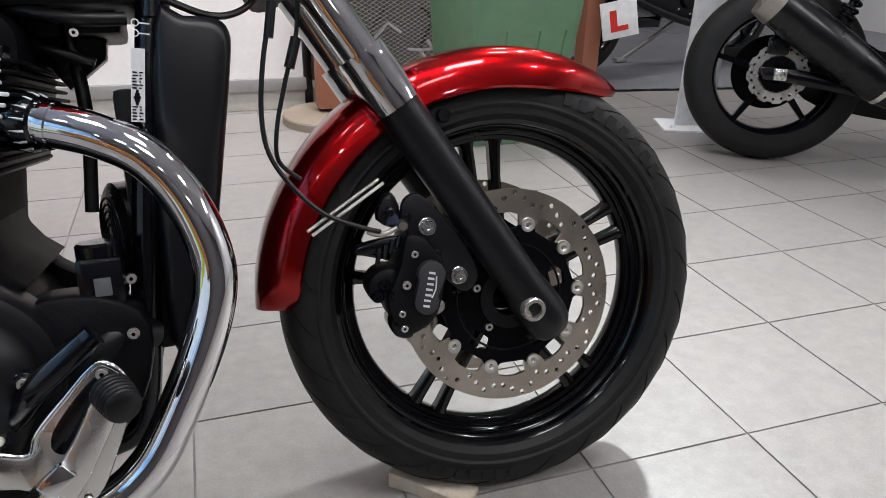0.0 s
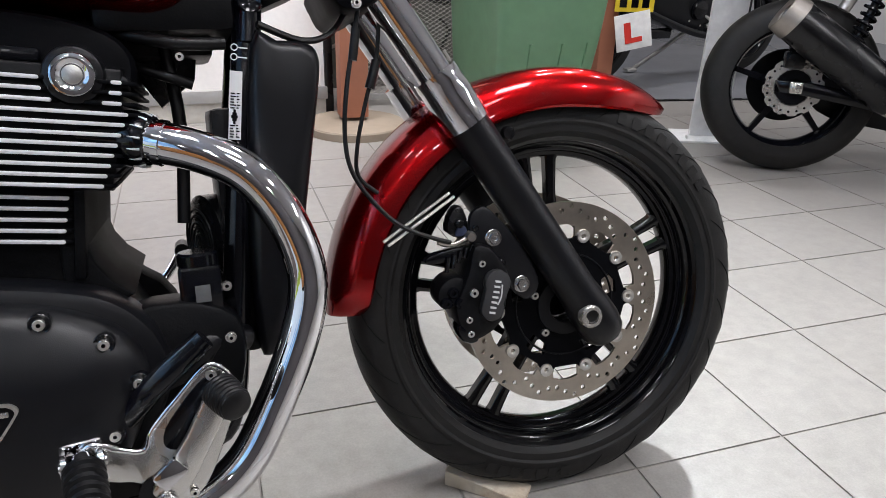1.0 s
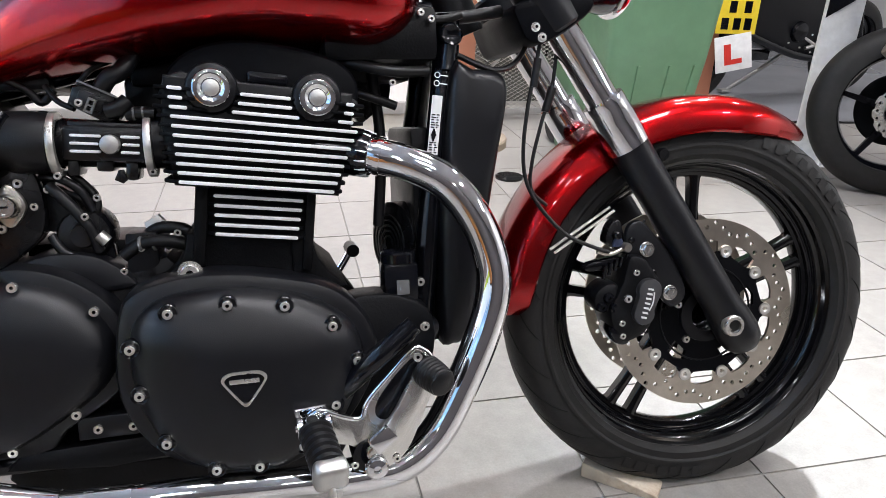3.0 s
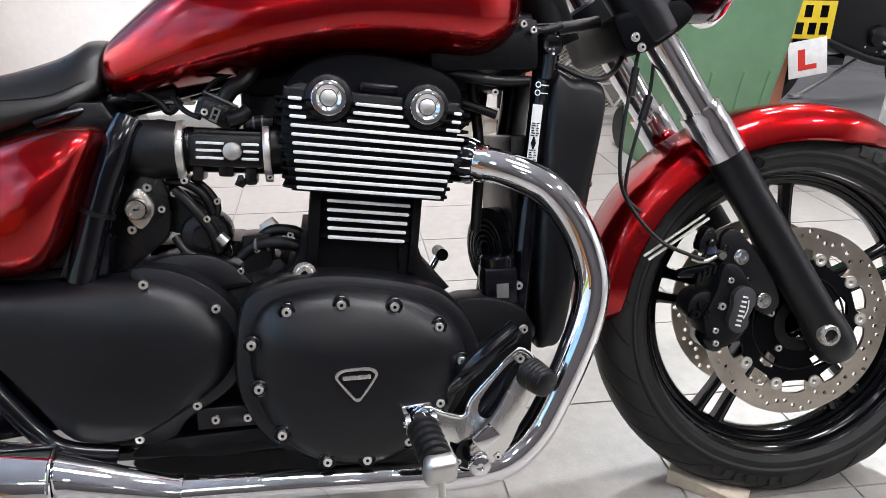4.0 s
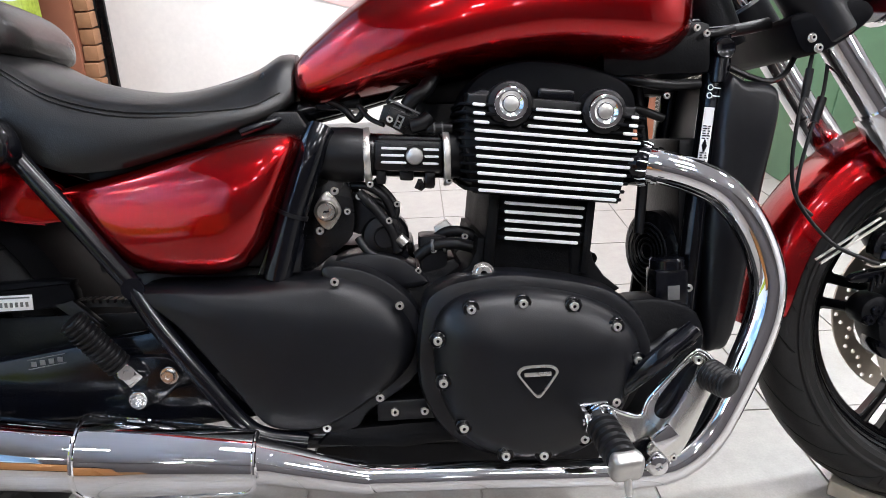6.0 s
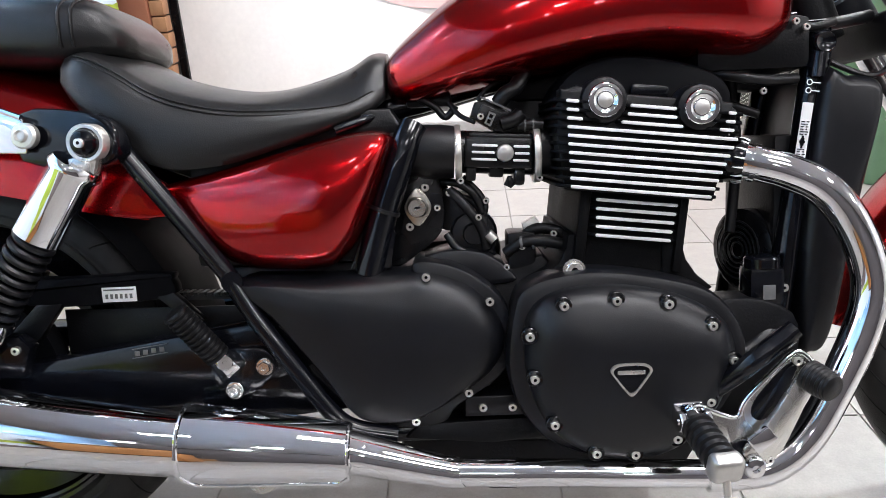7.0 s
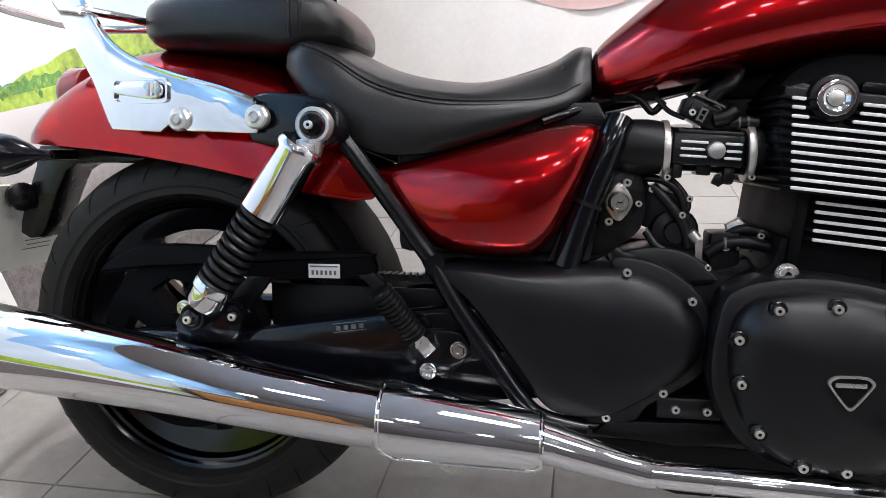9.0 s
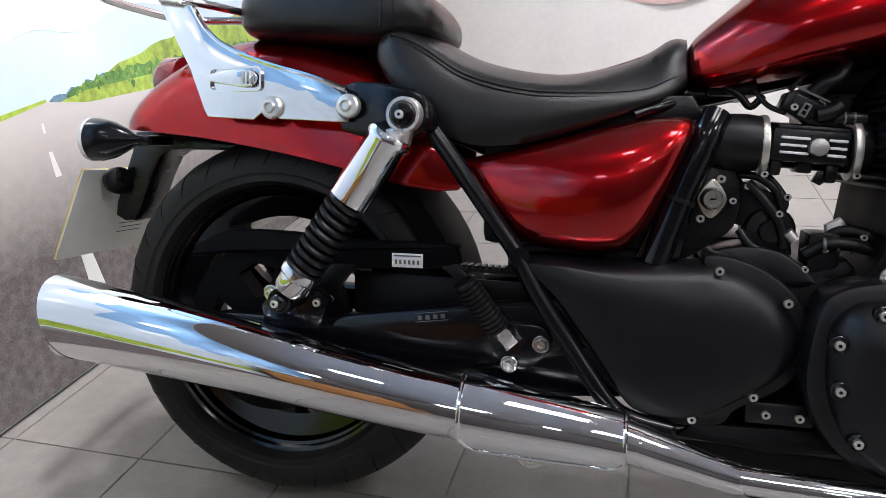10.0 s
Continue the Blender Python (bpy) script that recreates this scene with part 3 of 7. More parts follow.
bm = bmesh.new()
CASE = spline([(-0.867, 0.431), (-0.844, 0.462), (-0.791, 0.475), (-0.733, 0.475), (-0.646, 0.459), (-0.601, 0.438), (-0.568, 0.396), (-0.562, 0.341), (-0.60, 0.27), (-0.66, 0.225), (-0.74, 0.215), (-0.83, 0.25), (-0.875, 0.33)], 4, True)
prism(bm, CASE, -0.190, -0.120, 0.012)
CRANK = part("crankcase", bm, SATIN, BIKE, "satin black crankcase")
# the case runs up into the barrel in a hollow curve on either side
for pts in ([(-0.636, 0.520), (-0.632, 0.500), (-0.626, 0.478), (-0.612, 0.457), (-0.590, 0.438), (-0.615, 0.425), (-0.660, 0.425), (-0.660, 0.520)],
            [(-0.786, 0.520), (-0.790, 0.500), (-0.799, 0.482), (-0.816, 0.469), (-0.842, 0.456), (-0.835, 0.435), (-0.765, 0.435), (-0.765, 0.520)]):
    bm = bmesh.new()
    prism(bm, pts, -0.142, 0.12, 0.005)
    part("case_shoulder", bm, CASTBLACK, CRANK)
bm = bmesh.new()
prism(bm, [(-0.64, 0.448), (-0.607, 0.444), (-0.603, 0.430), (-0.593, 0.420), (-0.572, 0.405), (-0.555, 0.380), (-0.546, 0.350), (-0.56, 0.30), (-0.64, 0.30)], 0.07, 0.13, 0.006)
part("gear_case", bm, CASTBLACK, CRANK)
bm = bmesh.new()
c0 = np.mean(np.array(CASE), 0)
prism(bm, [tuple(c0 + (np.array(q) - c0) * 0.84) for q in CASE], -0.125, 0.17, 0.02)
part("crankcase_core", bm, DEEP, CRANK)
bm = bmesh.new()
COVER = spline([(-0.854, 0.395), (-0.842, 0.432), (-0.807, 0.453), (-0.736, 0.458), (-0.659, 0.443), (-0.602, 0.411), (-0.583, 0.366), (-0.593, 0.318), (-0.627, 0.261), (-0.684, 0.228), (-0.757, 0.230), (-0.815, 0.262), (-0.848, 0.325)], 5, True)
domed(bm, COVER, [(-0.001, -0.18), (-0.001, -0.200), (0.0005, -0.2045), (0.0035, -0.2100), (0.0085, -0.2160), (0.015, -0.2215), (0.024, -0.2268), (0.035, -0.2312)], [(0.86, -0.2345), (0.66, -0.2385), (0.4, -0.2410), (0.15, -0.2418)])
part("clutch_cover", bm, SATIN, CRANK, "domed satin black engine cover")
for x, z in ((-0.806, 0.440), (-0.740, 0.444), (-0.675, 0.437), (-0.620, 0.407), (-0.592, 0.360), (-0.622, 0.307), (-0.664, 0.259), (-0.718, 0.240), (-0.768, 0.243), (-0.821, 0.284), (-0.845, 0.346), (-0.850, 0.402)):
    bolt(CRANK, x, -0.2222, z, B6)
    # flush black ring: its colour stands in for the shade of a recess
    bm = bmesh.new()
    lathe(bm, [(0.0110, 0.010), (0.0110, -0.0008), (0.0100, -0.0016), (0.0082, -0.0008), (0, 0.0)], 18, pose(x, -0.2215, z))
    part("bolt_pocket", bm, GLOSS, CRANK)
bolt(CRANK, -0.783, -0.165, 0.475, BBIG)
# shield badge
bm = bmesh.new()
tri = spline([(-0.753, 0.360), (-0.745, 0.367), (-0.727, 0.368), (-0.709, 0.367), (-0.701, 0.360), (-0.706, 0.350), (-0.721, 0.330), (-0.727, 0.326), (-0.733, 0.330), (-0.748, 0.350)], 3, True)
inner = [(-0.727 + (x + 0.727) * 0.87, 0.351 + (z - 0.351) * 0.85) for x, z in tri]
plate(bm, tri, [inner], -0.2455, -0.236)
part("badge_rim", bm, STEEL, CRANK, "chrome shield-shaped badge rim")
bm = bmesh.new()
prism(bm, inner, -0.2430, -0.236)
part("badge_field", bm, GLOSS, CRANK)
bm = bmesh.new()
box(bm, -0.744, -0.710, -0.2450, -0.2425, 0.354, 0.359, 0.0005)
part("badge_bar", bm, STEEL, CRANK)

# transmission side cover
bm = bmesh.new()
TCOV = spline([(-1.235, 0.477), (-1.12, 0.477), (-1.016, 0.479), (-0.97, 0.478), (-0.915, 0.455), (-0.882, 0.415), (-0.874, 0.374), (-0.895, 0.335), (-0.945, 0.300), (-1.0, 0.272), (-1.05, 0.268), (-1.09, 0.283), (-1.13, 0.340), (-1.19, 0.42)], 4, True)
domed(bm, TCOV, [(0, -0.10), (0, -0.136), (0.0016, -0.1425), (0.0045, -0.1490), (0.009, -0.1555), (0.015, -0.1615), (0.022, -0.1665), (0.030, -0.1705), (0.040, -0.1738)], [(0.84, -0.1766), (0.6, -0.1784), (0.35, -0.1792), (0.12, -0.1795)], (0.55, 0.85))
SCOV = part("side_cover", bm, SATIN, BIKE, "satin black transmission side cover")
bm = bmesh.new()
FLG = spline([(-1.00, 0.482), (-0.965, 0.490), (-0.915, 0.470), (-0.875, 0.430), (-0.862, 0.374), (-0.885, 0.325), (-0.945, 0.285), (-0.965, 0.262), (-1.015, 0.256), (-1.06, 0.266), (-1.0, 0.32), (-0.95, 0.4)], 4, True)
prism(bm, FLG, -0.148, -0.05, 0.006)
part("cover_flange", bm, SATIN, SCOV)
for x, z in ((-0.980, 0.473), (-0.896, 0.436), (-0.929, 0.310), (-1.003, 0.272)):
    bolt(SCOV, x, -0.160, z)

# ---- fuel tank ----
def tank():
    bm = bmesh.new()
    # x, bottom, top, half width, height of the widest place
    st = spline([(-1.028, 0.728, 0.762, 0.050, 0.744), (-1.020, 0.710, 0.780, 0.090, 0.742), (-0.99, 0.702, 0.808, 0.112, 0.748), (-0.92, 0.715, 0.862, 0.142, 0.775), (-0.82, 0.735, 0.915, 0.165, 0.80),
                 (-0.70, 0.752, 0.945, 0.175, 0.82), (-0.60, 0.748, 0.945, 0.170, 0.82), (-0.53, 0.742, 0.925, 0.155, 0.82), (-0.485, 0.765, 0.90, 0.125, 0.82), (-0.462, 0.80, 0.87, 0.07, 0.83)], 5)
    rings = []
    for x, zb, zt, w, zm in st:
        ring = []
        for k in range(36):
            a = 2 * math.pi * k / 36
            c, s = math.cos(a), math.sin(a)
            y = w * math.copysign(abs(c) ** 0.75, c)
            z = zm + (zt - zm) * abs(s) ** 1.0 if s >= 0 else zm - (zm - zb) * abs(s) ** 0.62
            ring.append(V(x, y, z))
        rings.append(ring)
    loft(bm, rings)
    return part("fuel_tank", bm, RED, BIKE, "dark candy red fuel tank", None, 60)


tank()

# ---- seats ----
def seat():
    bm = bmesh.new()
    # x, top at the middle, crease height, crease half width, bottom, bottom half width
    st = spline([(-1.455, 0.800, 0.785, 0.115, 0.745, 0.135), (-1.430, 0.812, 0.785, 0.130, 0.715, 0.150), (-1.385, 0.790, 0.765, 0.140, 0.672, 0.158), (-1.325, 0.760, 0.728, 0.145, 0.634, 0.160),
                 (-1.25, 0.741, 0.707, 0.145, 0.632, 0.155), (-1.175, 0.738, 0.702, 0.135, 0.650, 0.145), (-1.09, 0.762, 0.706, 0.115, 0.678, 0.125), (-1.05, 0.785, 0.722, 0.098, 0.695, 0.108), (-1.028, 0.785, 0.735, 0.080, 0.712, 0.09)], 5)
    rings = []
    for x, zt, zc, wc, zb, wb in st:
        half = [(0, zt), (wc * 0.3, zt - (zt - zc) * 0.06), (wc * 0.6, zt - (zt - zc) * 0.28), (wc * 0.85, zt - (zt - zc) * 0.65), (wc, zc), (wc + (wb - wc) * 0.5 + 0.004, zc - (zc - zb) * 0.35), (wb, zc - (zc - zb) * 0.8), (wb - 0.006, zb), (wb * 0.5, zb + 0.005)]
        rings.append([V(x, -y, z) for y, z in half] + [V(x, y, z) for y, z in reversed(half[1:])])
    loft(bm, rings)
    s = part("rider_seat", bm, LEATHER, BIKE, "black stitched vinyl rider seat", None, 70)
    for dz in (0.0, 0.006):
        bm = bmesh.new()
        pts = [V(x, -wc - 0.0008 - 0.002 * (dz > 0), zc - dz) for x, zt, zc, wc, zb, wb in st[4:-4]]
        tube(bm, pts, 0.0011, 6)
        part("seam", bm, LEATHER, s)
    return s


seat()


def pillion():
    bm = bmesh.new()
    st = spline([(-1.702, 0.815, 0.845, 0.06), (-1.69, 0.795, 0.865, 0.095), (-1.64, 0.785, 0.878, 0.115), (-1.55, 0.778, 0.878, 0.125), (-1.46, 0.772, 0.872, 0.128), (-1.415, 0.778, 0.862, 0.12), (-1.388, 0.785, 0.838, 0.10), (-1.376, 0.795, 0.815, 0.06)], 5)
    rings = []
    for x, zb, zt, w in st:
        zm = (zb + zt) / 2
        rings.append([V(x, w * math.copysign(abs(math.cos(a)) ** 0.55, math.cos(a)), zm + (zt - zm) * math.copysign(abs(math.sin(a)) ** 0.6, math.sin(a))) for a in (2 * math.pi * k / 28 for k in range(28))])
    loft(bm, rings)
    s = part("passenger_seat", bm, LEATHER, BIKE, "black padded vinyl passenger seat", None, 70)
    for x0 in (-1.452, -1.436):
        i = min(range(len(st)), key=lambda j: abs(st[j][0] - x0))
        bm = bmesh.new()
        x, zb, zt, w = st[i]
        zm = (zb + zt) / 2
        tube(bm, [V(x0, w * 1.008 * math.copysign(abs(math.cos(a)) ** 0.55, math.cos(a)), zm + (zt - zm) * 1.01 * math.copysign(abs(math.sin(a)) ** 0.6, math.sin(a))) for a in (math.pi * (-0.1 + 1.2 * k / 40) for k in range(41))], 0.0022, 6)
        part("seam", bm, LEATHER, s)
    return s


pillion()

# ---- red side panel ----
bm = bmesh.new()
# x, top, bottom, bulge
rings = []
for x, zt, zb, bulge in spline([(-1.342, 0.607, 0.600, 0.004), (-1.328, 0.610, 0.584, 0.018), (-1.29, 0.619, 0.541, 0.036), (-1.243, 0.629, 0.499, 0.050), (-1.18, 0.644, 0.487, 0.062), (-1.114, 0.660, 0.488, 0.070),
                                (-1.080, 0.667, 0.512, 0.070), (-1.055, 0.670, 0.555, 0.066), (-1.038, 0.670, 0.596, 0.058), (-1.026, 0.668, 0.628, 0.046), (-1.019, 0.662, 0.645, 0.030), (-1.016, 0.657, 0.651, 0.010)], 4):
    zm, hz = (zt + zb) / 2, (zt - zb) / 2
    ring = []
    for k in range(25):
        a = math.pi * k / 24
        c, w = math.cos(a), math.sin(a)
        ring.append(V(x, -0.122 - bulge * w ** 0.78, zm + hz * math.copysign(abs(c) ** 0.92, c)))
    rings.append(ring + [V(x, -0.105, zm - hz * 0.98), V(x, -0.105, zm + hz * 0.98)])
loft(bm, rings)
part("side_panel", bm, RED, BIKE, "glossy candy red side panel", None, 60)

# ---- exhaust ----
HEADER = spline([(-0.575, -0.135, 0.612), (-0.545, -0.150, 0.606), (-0.500, -0.162, 0.592), (-0.458, -0.170, 0.568), (-0.427, -0.176, 0.528), (-0.407, -0.182, 0.478), (-0.402, -0.186, 0.430),
                 (-0.418, -0.190, 0.372), (-0.456, -0.196, 0.295), (-0.494, -0.202, 0.238), (-0.545, -0.206, 0.206), (-0.62, -0.205, 0.200)], 6)
bm = bmesh.new()
tube(bm, HEADER, 0.0235, 24)
PIPE = part("exhaust_header", bm, CHROME, BIKE, "polished chrome exhaust header")
bm = bmesh.new()
tube(bm, spline([(-0.60, -0.205, 0.200), (-0.70, -0.205, 0.204), (-0.80, -0.205, 0.209), (-0.90, -0.205, 0.213), (-0.955, -0.206, 0.216)], 4), 0.0185, 20)
tube(bm, [(-0.868, -0.205, 0.2115), (-0.872, -0.205, 0.2117)], 0.0200, 20)
part("exhaust_pipe", bm, CHROME, PIPE)
bm = bmesh.new()
tube(bm, spline([(-0.945, -0.206, 0.2155), (-0.955, -0.206, 0.2165), (-1.02, -0.207, 0.232), (-1.095, -0.208, 0.252)], 4), [0.0195, 0.0200, 0.0204, 0.0208, 0.0212, 0.0218, 0.0224, 0.0232, 0.0245, 0.026, 0.027, 0.028, 0.029], 24)
part("exhaust_cone", bm, CHROME, PIPE)
MUF = spline([(-1.07, -0.208, 0.246, 0.027), (-1.15, -0.209, 0.256, 0.033), (-1.25, -0.210, 0.266, 0.040), (-1.32, -0.211, 0.274, 0.043), (-1.45, -0.213, 0.292, 0.047), (-1.60, -0.215, 0.316, 0.052), (-1.75, -0.217, 0.338, 0.057), (-1.87, -0.218, 0.353, 0.060), (-1.93, -0.219, 0.360, 0.062)], 5)
bm = bmesh.new()
MP = [V(*q[:3]) for q in MUF]
tube(bm, MP, [q[3] for q in MUF], 36, False)
# slash-cut mouth: the last ring leans back at the top
bm.verts.ensure_lookup_table()
way = (MP[-1] - MP[-2]).normalized()
ring = bm.verts[-36:]
mid = sum((v.co for v in ring), V(0, 0, 0)) / 36
for v in ring:
    v.co += way * (v.co.z - mid.z) * 0.45
bmesh.ops.solidify(bm, geom=bm.faces[:], thickness=0.002)
MUFFLER = part("muffler", bm, CHROME, BIKE, "long tapered chrome muffler with a slash-cut end")
bm = bmesh.new()
inn = [q - V(0.0, 0, 0) for q in MP[:-3]]
lathe(bm, [(0.052, 0.0), (0.05, 0.002), (0.03, 0.002), (0.028, -0.03), (0.0, -0.03)], 28, aim(MP[-6], MP[-5]))
part("muffler_core", bm, PLASTIC, MUFFLER)
bm = bmesh.new()
def on_muffler(x, a, lift):
    k = min(range(len(MUF) - 1), key=lambda n: abs((MUF[n][0] + MUF[n + 1][0]) / 2 - x))
    p, q = MUF[k], MUF[k + 1]
    u = (x - p[0]) / (q[0] - p[0])
    y, z, r = (p[n] + (q[n] - p[n]) * u for n in (1, 2, 3))
    return V(x, y - (r + lift) * math.cos(a), z + (r + lift) * math.sin(a))


SX0, SX1, SA0, SA1 = -1.300, -1.088, radians(-52), radians(128)
rows = []
for i in range(49):
    x = SX0 + (SX1 - SX0) * i / 48
    cut = 0.46 * max(0.0, 1 - min(x - SX0, SX1 - x) / 0.026) ** 2
    angles = [SA0 + cut + (SA1 - SA0 - 2 * cut) * k / 24 for k in range(25)]
    rows.append([on_muffler(x, a, 0.0100) for a in angles] + [on_muffler(x, a, 0.0045) for a in reversed(angles)])
loft(bm, rows)
SHIELD = part("heat_shield", bm, CHROME, MUFFLER, "chrome heat shield on the muffler")
edge = [r[0] for r in rows] + rows[-1][1:25] + [r[24] for r in reversed(rows)] + rows[0][23::-1]
bm = bmesh.new()
tube(bm, edge, 0.0031, 8)
part("rolled_rim", bm, CHROME, SHIELD)
bm = bmesh.new()
prism(bm, spline([(-1.232, 0.225), (-1.19, 0.225), (-1.192, 0.205), (-1.203, 0.196), (-1.217, 0.196), (-1.228, 0.205)], 3, True), -0.204, -0.199, 0.001)
part("muffler_tab", bm, STEEL, MUFFLER)
bolt(MUFFLER, -1.210, -0.205, 0.210, B6)
# finned port collar
bm = bmesh.new()
tube(bm, [(-0.625, -0.128, 0.620)] + HEADER[:6], [0.030, 0.031, 0.031, 0.031, 0.0305, 0.030, 0.027], 24)
part("port_collar", bm, GLOSS, PIPE, "black exhaust port collar with bright ridges")
p0, p1 = Vector(HEADER[2]), Vector(HEADER[6])
AX = (p1 - p0).normalized()
E1 = AX.cross(V(0, 0, 1)).normalized()
E2 = E1.cross(AX).normalized()
q0, q1 = Vector(HEADER[3]), Vector(HEADER[5])
for k in range(12):
    a = radians(-140 + 25 * k)
    rad = E1 * math.cos(a) + E2 * math.sin(a)
    bm = bmesh.new()
    tube(bm, [q0 + rad * 0.0303, q0.lerp(q1, 0.5) + rad * 0.0298, q1 + rad * 0.0276], [0.0004, 0.0011, 0.0014], 5)
    part("ridge", bm, FINEDGE, PIPE)
bm = bmesh.new()
tube(bm, HEADER[6:8], 0.0257, 24)
part("port_ring", bm, CHROME, PIPE)


# ---- frame ----
def bar(name, pts, r, material=GLOSS, parent=None, label="", seg=14, n=5):
    bm = bmesh.new()
    tube(bm, spline(pts, n) if len(pts) > 2 else pts, r, seg)
    return part(name, bm, material, parent or BIKE, label)


FR = bar("frame_tube", [(-1.40, -0.165, 0.700), (-1.366, -0.165, 0.654), (-1.30, -0.165, 0.565), (-1.237, -0.165, 0.478)], 0.0125, GLOSS, None, "gloss black steel frame tube")
bar("frame_tube", [(-1.245, -0.166, 0.488), (-1.213, -0.168, 0.431), (-1.165, -0.170, 0.360), (-1.117, -0.170, 0.292), (-1.085, -0.170, 0.268), (-1.03, -0.165, 0.255)], 0.0125)
bar("frame_tube", [(-1.242, -0.158, 0.480), (-1.236, -0.178, 0.480)], 0.014)
for s in (-1, 1):
    bar("frame_tube", [(-0.990, s * 0.110, 0.672), (-1.006, s * 0.127, 0.637), (-1.035, s * 0.13, 0.56), (-1.060, s * 0.13, 0.475)], 0.0205 if s < 0 else 0.015, GLOSS, None, "", 24)
    bar("frame_tube", [(-0.425, s * 0.075, 0.790), (-0.436, s * 0.080, 0.70), (-0.458, s * 0.088, 0.56), (-0.480, s * 0.095, 0.40), (-0.50, s * 0.10, 0.27), (-0.54, s * 0.11, 0.235), (-0.70, s * 0.115, 0.232), (-1.05, s * 0.12, 0.245)], 0.0175)
    bar("frame_tube", [(-0.44, s * 0.03, 0.80), (-0.60, s * 0.05, 0.785), (-0.85, s * 0.04, 0.74), (-1.02, s * 0.05, 0.70), (-1.20, s * 0.06, 0.68), (-1.40, s * 0.10, 0.70)], 0.016)
bar("frame_tube", [(-1.035, -0.1305, 0.560), (-1.033, -0.1305, 0.565)], 0.0225, SATIN, None, "", 24)
bm = bmesh.new()
prism(bm, [(-1.085, 0.482), (-1.028, 0.482), (-1.020, 0.53), (-1.03, 0.56), (-1.055, 0.56)], -0.137, -0.10, 0.003)
part("frame_gusset", bm, GLOSS, FR)
bm = bmesh.new()
tube(bm, [(-0.385, 0, 0.770), (-0.42, 0, 0.86)], 0.035, 24)
part("head_stock", bm, DEEP, FR)
# dark airbox and battery box behind the side panel, seat base
bm = bmesh.new()
box(bm, -1.30, -1.04, -0.125, 0.125, 0.49, 0.655, 0.015)
part("airbox", bm, DEEP, BIKE, "black plastic airbox behind the side panel")
bm = bmesh.new()
box(bm, -1.265, -1.07, -0.105, 0.10, 0.440, 0.489, 0.006)
part("battery_tray", bm, DEEP, BIKE, "black battery tray")
bm = bmesh.new()
prism(bm, [(-1.46, 0.70), (-1.02, 0.70), (-1.0, 0.665), (-1.12, 0.645), (-1.30, 0.615), (-1.42, 0.66)], -0.11, 0.11, 0.008)
part("seat_base", bm, DEEP, BIKE)
bm = bmesh.new()
prism(bm, spline([(-0.87, 0.475), (-0.80, 0.47), (-0.80, 0.26), (-0.88, 0.25), (-0.98, 0.26), (-1.12, 0.28), (-1.15, 0.36), (-1.15, 0.46), (-1.0, 0.47)], 3, True), -0.10, 0.14, 0.01)
GB = part("gearbox_case", bm, DEEP, BIKE, "black gearbox casing")
bm = bmesh.new()
prism(bm, [(-1.0, 0.26), (-0.83, 0.265), (-0.82, 0.235), (-0.9, 0.228), (-1.02, 0.240)], -0.145, 0.12, 0.004)
part("sump", bm, DEEP, GB)
# dark block added to hide bright floor, for the dark reflection on the pipe
bm = bmesh.new()
prism(bm, [(-1.02, 0.25), (-0.62, 0.25), (-0.60, 0.20), (-0.63, 0.150), (-0.70, 0.140), (-0.90, 0.142), (-0.985, 0.165), (-1.03, 0.215)], -0.118, 0.10, 0.012)
part("gap_filler", bm, DEEP, GB)
for x, z in ((-0.910, 0.283), (-0.869, 0.282)):
    bolt(GB, x, -0.146, z, B6)
bm = bmesh.new()
prism(bm, [(-0.935, 0.298), (-0.85, 0.298), (-0.85, 0.268), (-0.935, 0.268)], -0.145, -0.10, 0.004)
part("case_plate", bm, SATIN, GB)

# ---- intake, lock and small engine parts ----
bm = bmesh.new()
tube(bm, [(-1.03, -0.085, 0.645), (-0.985, -0.095, 0.640), (-0.955, -0.10, 0.637), (-0.935, -0.10, 0.636)], [0.030, 0.036, 0.038, 0.036], 24)
INT = part("intake_boot", bm, GRIP, BIKE, "black rubber intake boot")
for x in (-0.930, -0.822):
    bm = bmesh.new()
    lathe(bm, [(0.030, -0.0045), (0.0392, -0.0045), (0.0398, -0.003), (0.0398, 0.003), (0.0392, 0.0045), (0.030, 0.0045)], 32, pose(x, -0.095, 0.634 - 0.05 * (x + 0.93)) @ pose(0, 0, 0, 0, 0, 90), True)
    part("hose_clamp", bm, STEEL, INT, "bright steel clamp ring")
    bolt(INT, x + 0.002, -0.118, 0.597, BFLAT)
TBM = pose(-0.8715, 0.011, 0.632, 0, 4.3, 0)
bm = bmesh.new()
tube(bm, [(-0.058, -0.088, 0), (0.052, -0.088, 0)], 0.030, 24)
box(bm, -0.050, 0.046, -0.126, -0.06, -0.021, 0.022, 0.006)
box(bm, -0.044, 0.042, -0.122, -0.06, 0.018, 0.027, 0.003)
box(bm, -0.046, -0.032, -0.118, -0.07, -0.040, -0.018, 0.005)
box(bm, 0.020, 0.036, -0.118, -0.07, -0.044, -0.018, 0.006)
box(bm, -0.014, 0.006, -0.112, -0.07, -0.034, -0.018, 0.004)
TB = part("throttle_body", bm, PLASTIC, BIKE, "black throttle body with polished ribs", TBM)
for k, z in enumerate((0.0100, 0.0005, -0.0090)):
    for x0, x1 in ((-0.040, -0.005 - 0.003 * (k == 1)), (0.017 + 0.002 * (k == 1), 0.039)):
        bm = bmesh.new()
        prism(bm, rrect(x0, x1, z - 0.0017, z + 0.0017, 0.0016, 3), -0.1295, -0.124, 0.0004)
        part("rib", bm, FINEDGE, TB, "", TBM)
bm = bmesh.new()
